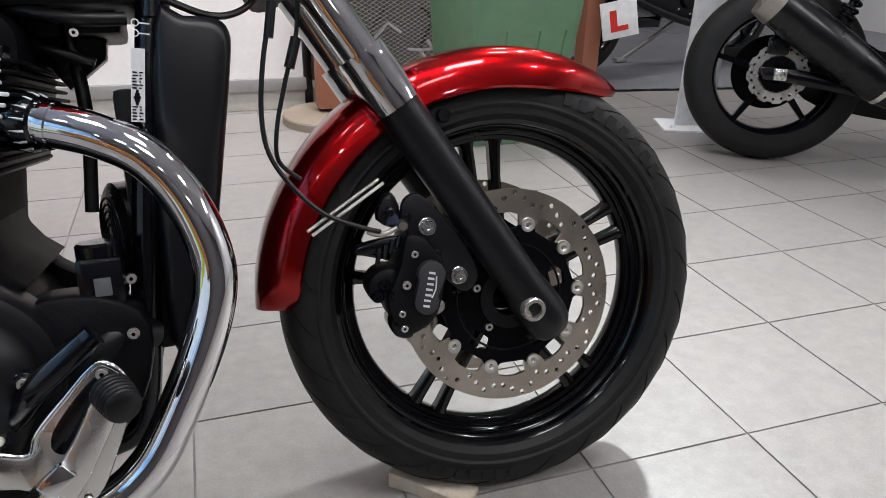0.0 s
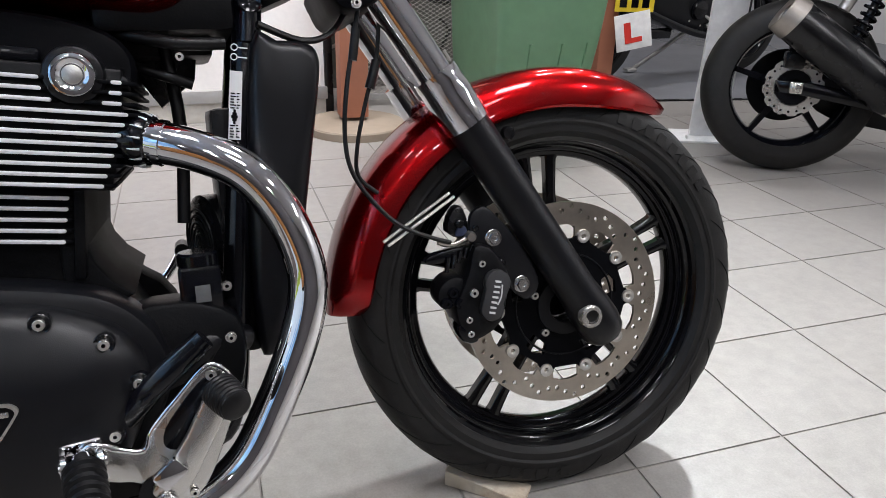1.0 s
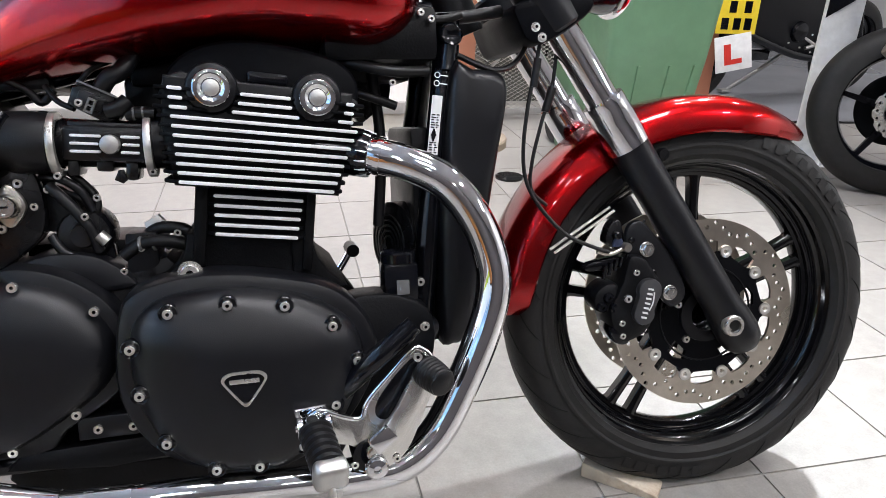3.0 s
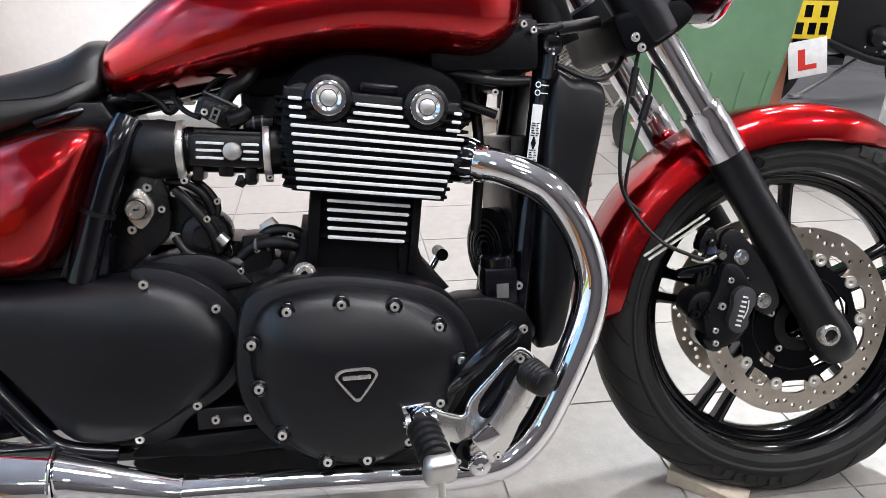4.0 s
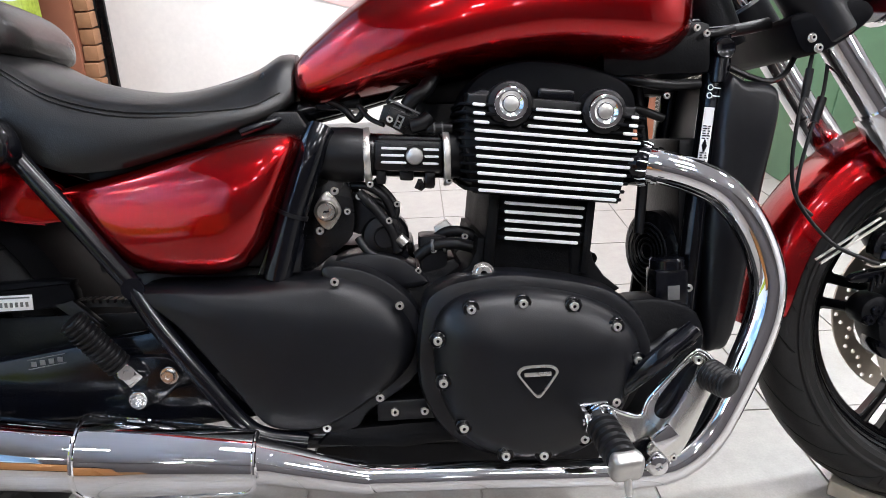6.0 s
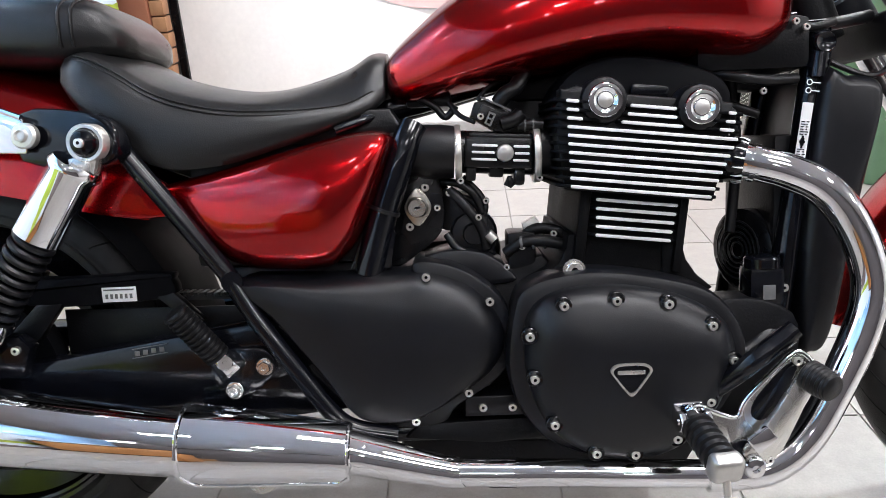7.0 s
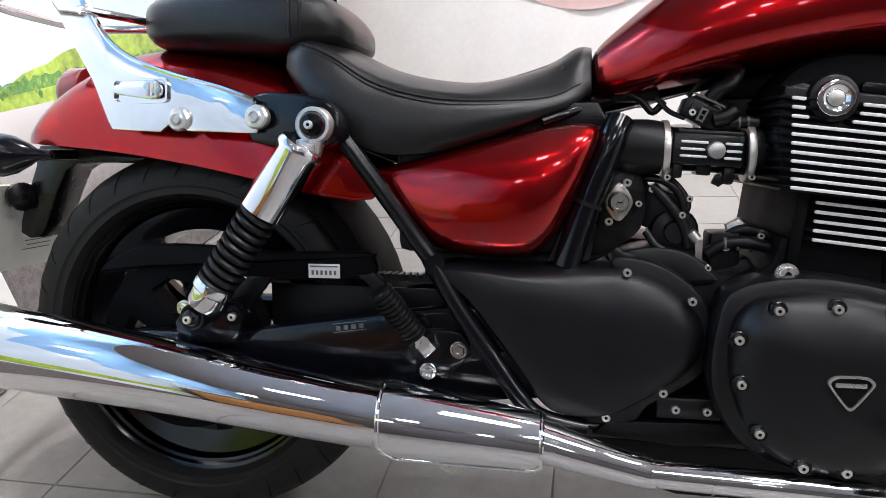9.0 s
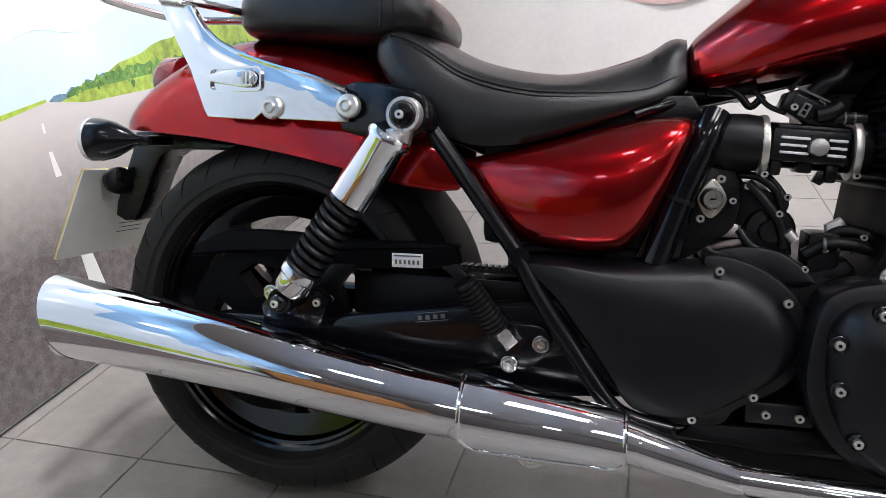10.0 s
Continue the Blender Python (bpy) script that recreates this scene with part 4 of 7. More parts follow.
tube(bm, [(-0.042, -0.123, 0.0195), (0.040, -0.123, 0.0195)], 0.0016, 6)
part("rib", bm, PLASTIC, TB, "", TBM)
bm = bmesh.new()
lathe(bm, [(0.0118, 0.0), (0.0120, -0.008), (0.0108, -0.012), (0.006, -0.0132), (0, -0.0134)], 24, pose(0.0055, -0.124, 0.0005))
part("knob", bm, ALU, TB, "round cast aluminium knob", TBM)
bm = bmesh.new()
tube(bm, [(-0.826, -0.09, 0.633), (-0.79, -0.09, 0.632)], 0.034, 20)
part("intake_stub", bm, SATIN, TB)
bm = bmesh.new()
prism(bm, [(-0.028, -0.016), (0.026, -0.020), (0.030, -0.004), (0.018, 0.014), (-0.016, 0.018), (-0.030, 0.006)], -0.105, -0.06, 0.004)
box(bm, -0.020, 0.012, -0.110, -0.10, -0.010, 0.008, 0.002)
part("throttle_sensor", bm, PLASTIC, TB, "black throttle position sensor", pose(-0.880, 0, 0.684, 0, 26, 0))
bm = bmesh.new()
box(bm, -0.026, 0.020, -0.1115, -0.109, 0.0140, 0.0165)
part("sensor_edge", bm, GREY, TB, "", pose(-0.880, 0, 0.684, 0, 26, 0))
bm = bmesh.new()
plate(bm, [(-0.005, -0.009), (0.005, -0.009), (0.005, 0.009), (-0.005, 0.009)], [[(-0.0025, -0.0065), (0.0025, -0.0065), (0.0025, -0.001), (-0.0025, -0.001)], [(-0.0025, 0.001), (0.0025, 0.001), (0.0025, 0.0065), (-0.0025, 0.0065)]], -0.1155, -0.109)
part("sensor_plug", bm, GREY, TB, "", pose(-0.8845, 0, 0.679, 0, 26, 0))
bolt(TB, -0.897, -0.111, 0.683, BFLAT)
for pts, r in (([(-0.872, -0.10, 0.70), (-0.862, -0.104, 0.712), (-0.848, -0.10, 0.72), (-0.835, -0.09, 0.74)], 0.011), ([(-0.868, -0.106, 0.672), (-0.852, -0.108, 0.676), (-0.842, -0.106, 0.684)], 0.0105),
               ([(-0.846, -0.105, 0.668), (-0.83, -0.108, 0.669), (-0.812, -0.11, 0.667)], 0.0078), ([(-0.93, -0.08, 0.70), (-0.945, -0.08, 0.685), (-0.96, -0.08, 0.70), (-0.985, -0.08, 0.715)], 0.005),
               ([(-0.905, -0.10, 0.676), (-0.925, -0.09, 0.686), (-0.94, -0.08, 0.705)], 0.0035), ([(-0.90, -0.09, 0.705), (-0.885, -0.09, 0.722), (-0.86, -0.08, 0.735)], 0.0035)):
    bar("hose", pts, r, GRIP, TB)
for x in (-0.837, -0.826):
    bm = bmesh.new()
    lathe(bm, [(0.0085, -0.0012), (0.0085, 0.0012)], 16, pose(x, -0.108, 0.6685) @ pose(0, 0, 0, 0, 0, 90), False)
    part("hose_band", bm, GREY, TB)
bm = bmesh.new()
prism(bm, [(-0.862, 0.600), (-0.857, 0.600), (-0.852, 0.588), (-0.858, 0.583), (-0.868, 0.588)], -0.105, -0.095, 0.001)
part("injector_clip", bm, PLASTIC, TB)

# dark parts under the tank and behind the intake
bm = bmesh.new()
box(bm, -0.85, -0.47, -0.03, 0.12, 0.705, 0.775, 0.01)
part("under_tank_tray", bm, DEEP, BIKE, "black tray under the tank")
bm = bmesh.new()
box(bm, -1.0, -0.935, -0.075, 0.09, 0.700, 0.716, 0.006)
part("wiring_tray", bm, DEEP, BIKE)
bm = bmesh.new()
box(bm, -0.86, -0.60, -0.02, 0.12, 0.60, 0.72, 0.01)
part("coil_cover", bm, DEEP, BIKE)
bm = bmesh.new()
box(bm, -1.00, -0.87, -0.03, 0.10, 0.44, 0.505, 0.012)
part("starter_cover", bm, DEEP, BIKE)
# ignition lock on its bracket
bm = bmesh.new()
prism(bm, spline([(-1.012, 0.600), (-0.985, 0.618), (-0.962, 0.605), (-0.952, 0.565), (-0.958, 0.525), (-0.985, 0.500), (-1.015, 0.480), (-1.035, 0.48), (-1.03, 0.53)], 3, True), -0.098, -0.06, 0.004)
LOCKB = part("lock_bracket", bm, PLASTIC, BIKE, "black bracket with steel ignition lock")
bm = bmesh.new()
prism(bm, spline([(-0.988, 0.589), (-0.980, 0.582), (-0.971, 0.566), (-0.972, 0.555), (-0.982, 0.540), (-0.990, 0.536), (-0.998, 0.541), (-1.007, 0.556), (-1.007, 0.567), (-0.996, 0.584)], 3, True), -0.107, -0.098, 0.0015)
part("lock_plate", bm, GOLD, LOCKB, "diamond-shaped steel lock plate")
bm = bmesh.new()
lathe(bm, [(0.0150, 0.0), (0.0150, -0.004), (0.0132, -0.006), (0.0132, -0.018), (0.0120, -0.0205), (0.0085, -0.0205), (0.0080, -0.0185), (0, -0.0185)], 30, pose(-0.9895, -0.105, 0.5625))
part("lock_barrel", bm, GOLD, LOCKB, "round key barrel")
bm = bmesh.new()
prism(bm, [(-0.0040, -0.0015), (0.0040, 0.0002), (0.0040, 0.0022), (-0.0030, 0.0016)], -0.1245, -0.1225)
bm.transform(pose(-0.9895, 0, 0.5622, 0, 10, 0))
part("keyhole", bm, GLOSS, LOCKB)
bolt(LOCKB, -0.978, -0.0965, 0.589, B6)
bolt(LOCKB, -1.0017, -0.0965, 0.5345, B6)
bolt(LOCKB, -1.016, -0.078, 0.491, B12)
# starter, regulator housings and pipes in the gap between engine and frame
bm = bmesh.new()
tube(bm, [(-0.945, -0.085, 0.555), (-0.93, -0.02, 0.555)], 0.030, 20)
part("motor_housing", bm, DEEP, GB)
bm = bmesh.new()
lathe(bm, [(0.034, 0.03), (0.034, -0.01), (0.030, -0.018), (0.016, -0.02), (0.014, -0.03), (0, -0.03)], 24, pose(-0.912, -0.075, 0.520))
part("sprocket_boss", bm, PLASTIC, GB)
bm = bmesh.new()
prism(bm, spline([(-0.99, 0.485), (-0.95, 0.50), (-0.90, 0.495), (-0.865, 0.47), (-0.86, 0.45), (-0.95, 0.45)], 3, True), -0.11, 0.0, 0.006)
part("case_top", bm, SATIN, GB)
bm = bmesh.new()
box(bm, -0.865, -0.825, -0.10, -0.04, 0.455, 0.52, 0.006)
part("relay_block", bm, DEEP, GB)
for pts, r in (([(-0.945, -0.10, 0.585), (-0.922, -0.105, 0.560), (-0.902, -0.105, 0.530), (-0.895, -0.10, 0.50)], 0.007), ([(-0.925, -0.08, 0.60), (-0.903, -0.08, 0.577), (-0.894, -0.085, 0.556), (-0.905, -0.085, 0.535)], 0.005),
               ([(-0.85, -0.08, 0.505), (-0.825, -0.085, 0.522), (-0.795, -0.09, 0.520), (-0.785, -0.09, 0.510)], 0.008), ([(-0.95, -0.09, 0.52), (-0.935, -0.10, 0.50), (-0.91, -0.10, 0.49)], 0.006)):
    bar("hose", pts, r, GRIP, GB)
bar("hose_end", [(-0.893, -0.105, 0.521), (-0.884, -0.105, 0.511)], 0.008, ALU, GB)
bm = bmesh.new()
prism(bm, [(-0.842, 0.530), (-0.824, 0.540), (-0.808, 0.520), (-0.822, 0.498), (-0.838, 0.508)], -0.085, -0.07, 0.002)
part("bracket", bm, ALU, GB)
for x, y, z in ((-0.945, -0.102, 0.580), (-0.962, -0.102, 0.560), (-0.905, -0.11, 0.545), (-0.845, -0.102, 0.50), (-0.80, -0.10, 0.517)):
    bolt(GB, x, y, z, BFLAT)
for pts, r in (([(-0.955, -0.085, 0.595), (-0.932, -0.095, 0.592), (-0.910, -0.095, 0.576), (-0.900, -0.09, 0.550)], 0.0055), ([(-0.935, -0.085, 0.575), (-0.915, -0.09, 0.568), (-0.903, -0.09, 0.552), (-0.908, -0.088, 0.535)], 0.0045),
               ([(-0.868, -0.095, 0.49), (-0.845, -0.10, 0.505), (-0.812, -0.105, 0.507), (-0.78, -0.105, 0.498)], 0.0085), ([(-0.965, -0.06, 0.60), (-0.935, -0.06, 0.545), (-0.91, -0.055, 0.50)], 0.010)):
    bar("hose", pts, r, GRIP, GB)
for pts, y in (([(-0.918, 0.545), (-0.903, 0.552), (-0.888, 0.538), (-0.893, 0.520), (-0.915, 0.524)], -0.085), ([(-0.930, 0.500), (-0.900, 0.478), (-0.880, 0.488), (-0.890, 0.520), (-0.918, 0.548), (-0.938, 0.530)], -0.082)):
    bm = bmesh.new()
    prism(bm, spline(pts, 2, True), y, y + 0.03, 0.003)
    part("casting", bm, GLOSS, GB)
for x, y, z in ((-0.899, -0.088, 0.540), (-0.893, -0.09, 0.566), (-0.868, -0.105, 0.472), (-0.925, -0.085, 0.512)):
    bolt(GB, x, y, z, BFLAT)
for k in range(3):
    bm = bmesh.new()
    lathe(bm, [(0.0095, -0.002), (0.0100, -0.001), (0.0100, 0.001), (0.0095, 0.002)], 14, aim((-0.845 + 0.016 * k, -0.10, 0.505), (-0.830 + 0.016 * k, -0.103, 0.5065)))
    part("hose_band", bm, GREY, GB)
# gear lever seen through the gap, on the far side
bar("gear_lever", [(-0.61, 0.20, 0.34), (-0.567, 0.215, 0.385), (-0.541, 0.220, 0.424)], 0.0080, CHROME, GB, "chrome gear lever")
bar("gear_pad", [(-0.541, 0.195, 0.424), (-0.541, 0.245, 0.424)], 0.0115, GRIP, GB)

# ---- cooling and front of the engine ----
bm = bmesh.new()
domed(bm, spline([(-0.432, 0.712), (-0.40, 0.716), (-0.365, 0.712), (-0.352, 0.697), (-0.354, 0.665), (-0.372, 0.568), (-0.395, 0.45), (-0.418, 0.345), (-0.44, 0.33), (-0.458, 0.345), (-0.455, 0.50)], 3, True), [(0.004, 0.118), (0, 0.112), (0, -0.100), (0.0012, -0.1065), (0.004, -0.1125), (0.009, -0.117), (0.016, -0.119)], [(0.6, -0.1205), (0.2, -0.121)])
RAD = part("radiator_shroud", bm, SATIN, BIKE, "satin black radiator shroud", None, 50)
bm = bmesh.new()
box(bm, -0.486, -0.452, -0.085, 0.10, 0.33, 0.64, 0.008)
part("radiator_core", bm, DEEP, RAD)
bm = bmesh.new()
lathe(bm, [(0.062, 0.0), (0.062, -0.02), (0.055, -0.024), (0.0, -0.024)], 28, pose(-0.488, -0.02, 0.470) @ pose(0, 0, 0, 0, 0, -70))
part("fan_housing", bm, PLASTIC, RAD, "black cooling fan housing")
for r in (0.012, 0.020, 0.028, 0.036, 0.044):
    bm = bmesh.new()
    mm = pose(-0.510, -0.028, 0.470) @ pose(0, 0, 0, 0, 0, -70)
    tube(bm, [mm @ V(r * math.cos(a), -0.004, r * math.sin(a)) for a in (2 * math.pi * k / 28 for k in range(29))], 0.0016, 5)
    part("fan_ring", bm, SATIN, RAD)
bm = bmesh.new()
box(bm, -0.543, -0.495, -0.150, -0.105, 0.408, 0.463, 0.008)
RES = part("expansion_bottle", bm, GLOSS, BIKE, "black coolant filler housing")
bm = bmesh.new()
lathe(bm, [(0.024, 0.0), (0.024, -0.012), (0.021, -0.015), (0, -0.015)], 24, pose(-0.519, -0.128, 0.462, -90, 0, 0))
part("filler_cap", bm, GLOSS, RES)
bm = bmesh.new()
box(bm, -0.526, -0.509, -0.1515, -0.149, 0.420, 0.440, 0.0005)
part("sticker", bm, GREY, RES, "small grey sticker")
bolt(RES, -0.490, -0.13, 0.432, B6)
bar("coolant_hose", [(-0.52, -0.13, 0.41), (-0.525, -0.135, 0.375), (-0.545, -0.14, 0.368), (-0.575, -0.15, 0.37)], 0.010, GRIP, RES)
bar("coolant_hose", [(-0.475, -0.115, 0.36), (-0.51, -0.14, 0.372), (-0.54, -0.15, 0.35), (-0.575, -0.15, 0.335)], 0.0165, SATIN, RES)
bar("banjo", [(-0.568, -0.165, 0.352), (-0.570, -0.165, 0.385)], 0.0065, STEEL, RES)
bolt(RES, -0.493, -0.165, 0.378, B8)
# printed label on the frame tube: plain bars
bm = bmesh.new()
mm = pose(-0.4560, -0.1065, 0.642, 0, 7.4, 0)
box(bm, -0.0072, 0.0072, -0.001, 0.0005, -0.040, 0.040)
LAB = part("label", bm, WHITEPRINT, FR, "white printed label with unreadable bars", mm)
for dz in (0.056, 0.067):
    bm = bmesh.new()
    lathe(bm, [(0.0030, -0.0004), (0.0042, -0.0004), (0.0042, 0.0004), (0.0030, 0.0004)], 14, pose(-0.003, -0.0015, dz), True)
    box(bm, 0.0015, 0.012, -0.0019, -0.0011, dz - 0.0007, dz + 0.0007)
    part("ring_mark", bm, WHITEPRINT, FR, "", mm)
for k in range(16):
    bm = bmesh.new()
    z = -0.037 + 0.0034 * k
    if 5 <= k <= 9:
        box(bm, -0.0045 + 0.0012 * abs(k - 7), 0.0030 - 0.0012 * abs(k - 7), -0.0018, -0.0008, z - 0.0017, z + 0.0017)
    else:
        box(bm, -0.0058, random.uniform(-0.003, 0.0005), -0.0018, -0.0008, z - 0.0007, z + 0.0007)
        box(bm, 0.0014, random.uniform(0.003, 0.0058), -0.0018, -0.0008, z - 0.0005, z + 0.0009)
    part("label_bar", bm, GLOSS, LAB, "", mm)
# top mount on the frame and hardware under the headstock
bm = bmesh.new()
lathe(bm, [(0.016, 0.02), (0.016, -0.014), (0.013, -0.018), (0.005, -0.014), (0, -0.014)], 20, pose(-0.427, -0.085, 0.762))
part("frame_lug", bm, GLOSS, FR)
bar("lug_stem", [(-0.428, -0.088, 0.75), (-0.432, -0.09, 0.715)], 0.0145, GLOSS, FR)
for pts, r in (([(-0.60, -0.06, 0.735), (-0.56, -0.09, 0.725), (-0.51, -0.10, 0.715), (-0.46, -0.09, 0.715)], 0.0075), ([(-0.58, -0.04, 0.70), (-0.54, -0.06, 0.685), (-0.50, -0.06, 0.67)], 0.0065),
               ([(-0.50, -0.05, 0.78), (-0.46, -0.07, 0.785), (-0.40, -0.06, 0.79), (-0.34, -0.05, 0.80)], 0.009), ([(-0.53, -0.03, 0.74), (-0.52, -0.035, 0.62), (-0.53, -0.04, 0.50)], 0.008),
               ([(-0.48, -0.08, 0.79), (-0.44, -0.09, 0.783), (-0.41, -0.09, 0.79)], 0.006)):
    bar("hose", pts, r, GRIP, RAD)
for x, z in ((-0.512, 0.70), (-0.456, 0.782), (-0.47, 0.79)):
    bolt(FR, x, -0.105, z, BFLAT)
bm = bmesh.new()
box(bm, -0.60, -0.445, -0.10, 0.09, 0.728, 0.80, 0.012)
part("coil_pack", bm, DEEP, RAD)
bm = bmesh.new()
prism(bm, [(-0.60, 0.77), (-0.578, 0.705), (-0.540, 0.645), (-0.495, 0.680), (-0.480, 0.77)], 0.02, 0.05, 0.003)
part("horn_bracket", bm, PLASTIC, RAD)

# ---- steering head, cables, headlamp underside ----
bm = bmesh.new()
prism(bm, spline([(-0.325, 0.775), (-0.31, 0.75), (-0.28, 0.752), (-0.24, 0.775), (-0.215, 0.80), (-0.235, 0.82), (-0.29, 0.81), (-0.33, 0.80)], 3, True), -0.135, 0.135, 0.008)
YOKE = part("lower_yoke", bm, HEATBLACK, BIKE, "satin black lower fork yoke", STEER)
for bx, bz in ((-0.302, 0.770), (-0.293, 0.756)):
    bolt(YOKE, bx, -0.1365, bz, B8, STEER)
for y in (-0.103, 0.103):
    bm = bmesh.new()
    at = lambda d: V(FK0.x + FKD.x * d, y, FK0.z + FKD.z * d)
    tube(bm, [at(0.553), at(0.557), at(0.645), at(0.65)], [0.034, 0.038, 0.040, 0.035], 28)
    part("fork_clamp", bm, SATIN, YOKE, "", STEER)
bm = bmesh.new()
lathe(bm, [(0.0, 0.0), (0.05, -0.01), (0.09, -0.04), (0.105, -0.09), (0.105, -0.11), (0.098, -0.115), (0.0, -0.115)], 36, pose(-0.245, 0, 0.91) @ pose(0, 0, 0, 0, 0, 90))
LAMP = part("headlamp", bm, GLOSS, BIKE, "black headlamp shell with chrome rim", STEER)
bm = bmesh.new()
mm = STEER @ pose(-0.135, 0, 0.91)
tube(bm, [mm @ V(0, 0.105 * math.cos(a), 0.105 * math.sin(a)) for a in (2 * math.pi * k / 40 for k in range(41))], 0.008, 10)
part("headlamp_rim", bm, CHROME, LAMP)
for pts, r in (([(-0.285, -0.09, 0.80), (-0.30, -0.092, 0.732), (-0.318, -0.098, 0.66), (-0.326, -0.100, 0.60), (-0.322, -0.103, 0.555), (-0.300, -0.108, 0.515), (-0.265, -0.112, 0.478), (-0.22, -0.112, 0.456), (-0.195, -0.108, 0.447)], 0.0030),
               ([(-0.262, -0.08, 0.79), (-0.272, -0.082, 0.70), (-0.292, -0.085, 0.64), (-0.308, -0.088, 0.585), (-0.310, -0.088, 0.545), (-0.285, -0.085, 0.52)], 0.0028),
               ([(-0.30, -0.06, 0.76), (-0.33, -0.08, 0.725), (-0.37, -0.10, 0.715), (-0.42, -0.10, 0.735)], 0.0042)):
    bar("cable", pts, r, GRIP, YOKE, "", 8)
bar("cable_sleeve", [(-0.274, -0.0825, 0.690), (-0.286, -0.0845, 0.655)], 0.0065, GRIP, YOKE)
bar("cable_sleeve", [(-0.300, -0.093, 0.73), (-0.308, -0.095, 0.69)], 0.0058, GRIP, YOKE)
bar("brake_pin", [(-0.286, -0.100, 0.456), (-0.190, -0.100, 0.513)], 0.0022, STEEL, YOKE, "", 8)
bar("brake_pin", [(-0.281, -0.104, 0.451), (-0.185, -0.104, 0.508)], 0.0022, STEEL, YOKE, "", 8)

# ---- brake caliper ----
CHARCOAL = mat("charcoal_cap", (0.022, 0.022, 0.024), 0.5, 0.0, 0.0, 0.15, 200, 0.1, 500)


def slab(name, pts, y0, y1, bevel, material, parent, label="", n=3):
    bm = bmesh.new()
    prism(bm, spline(pts, n, True), y0, y1, bevel)
    return part(name, bm, material, parent, label, STEER)


CAL = slab("brake_caliper", [(-0.165, 0.400), (-0.185, 0.352), (-0.172, 0.312), (-0.156, 0.303), (-0.118, 0.326), (-0.104, 0.390), (-0.118, 0.420), (-0.132, 0.436), (-0.154, 0.438)], -0.124, -0.048, 0.009, DEEP, BIKE, "black four-piston brake caliper")
slab("piston_housing", [(-0.208, 0.366), (-0.204, 0.386), (-0.186, 0.398), (-0.168, 0.393), (-0.170, 0.362), (-0.196, 0.352)], -0.118, -0.066, 0.009, DEEP, CAL)
slab("piston_housing", [(-0.183, 0.321), (-0.176, 0.335), (-0.160, 0.332), (-0.151, 0.306), (-0.161, 0.299), (-0.176, 0.305)], -0.122, -0.066, 0.007, GLOSS, CAL)
slab("caliper_bracket", [(-0.133, 0.490), (-0.154, 0.478), (-0.152, 0.440), (-0.118, 0.395), (-0.080, 0.352), (-0.056, 0.372), (-0.074, 0.420), (-0.104, 0.462)], -0.112, -0.098, 0.004, SATIN, CAL, "", 4)
slab("hose_mount", [(-0.186, 0.458), (-0.178, 0.486), (-0.164, 0.492), (-0.156, 0.470), (-0.158, 0.446)], -0.105, -0.080, 0.004, PLASTIC, CAL)
slab("hose_guide", [(-0.214, 0.428), (-0.170, 0.436), (-0.150, 0.432), (-0.160, 0.420), (-0.214, 0.416)], -0.108, -0.090, 0.003, GLOSS, CAL)
for k in range(5):
    bm = bmesh.new()
    tube(bm, [(-0.192 + 0.009 * k, -0.112, 0.404 + 0.006 * k), (-0.188 + 0.009 * k, -0.112, 0.424 + 0.004 * k)], 0.0032, 8)
    part("cooling_rib", bm, PLASTIC, CAL, "", STEER)
CAPC = [(-0.126 + 0.0185 * math.cos(radians(a)), 0.386 + 0.0185 * math.sin(radians(a))) for a in range(-20, 201, 20)] + [(-0.135 + 0.0165 * math.cos(radians(a)), 0.350 + 0.0165 * math.sin(radians(a))) for a in range(160, 381, 20)]
bm = bmesh.new()
prism(bm, CAPC, -0.136, -0.12, 0.002)
part("caliper_cover", bm, CHARCOAL, CAL, "charcoal caliper cap with a white mark", STEER)
bm = bmesh.new()
for k in range(7):
    u = k / 6
    cx, cz = -0.1365 + 0.0105 * u, 0.3465 + 0.0430 * u
    prism(bm, [(cx - 0.0042, cz - 0.0011), (cx + 0.0042, cz - 0.0031), (cx + 0.0042, cz - 0.0001), (cx - 0.0042, cz + 0.0019)], -0.1366, -0.1352)
tube(bm, spline([(-0.1285, -0.1362, 0.356), (-0.1225, -0.1362, 0.368), (-0.1205, -0.1362, 0.384)], 5), 0.0010, 6)
part("caliper_mark", bm, WHITEPRINT, CAL, "white marks standing in for lettering", STEER)
for x, z in ((-0.186, 0.376), (-0.176, 0.360), (-0.196, 0.362)):
    bm = bmesh.new()
    lathe(bm, [(0.0085, 0.012), (0.0085, -0.003), (0.0065, -0.006), (0.003, -0.006), (0.003, -0.003), (0, -0.003)], 16, pose(x, -0.117, z))
    part("piston_cap", bm, GLOSS, CAL, "", STEER)
for x, z, me, y in ((-0.123, 0.446, B12, -0.113), (-0.084, 0.376, B12, -0.113), (-0.159, 0.375, B6, -0.126), (-0.145, 0.414, BFLAT, -0.125), (-0.167, 0.337, BFLAT, -0.125), (-0.165, 0.316, BFLAT, -0.123)):
    bolt(CAL, x, y, z, me, STEER)
bm = bmesh.new()
tube(bm, spline([(-0.201, -0.110, 0.448), (-0.188, -0.111, 0.443), (-0.176, -0.112, 0.443), (-0.160, -0.112, 0.450)], 4), [0.0046] * 5 + [0.0034] * 8, 10)
part("hose_fitting", bm, GOLD, CAL, "brass-coloured hose fitting", STEER)
bm = bmesh.new()
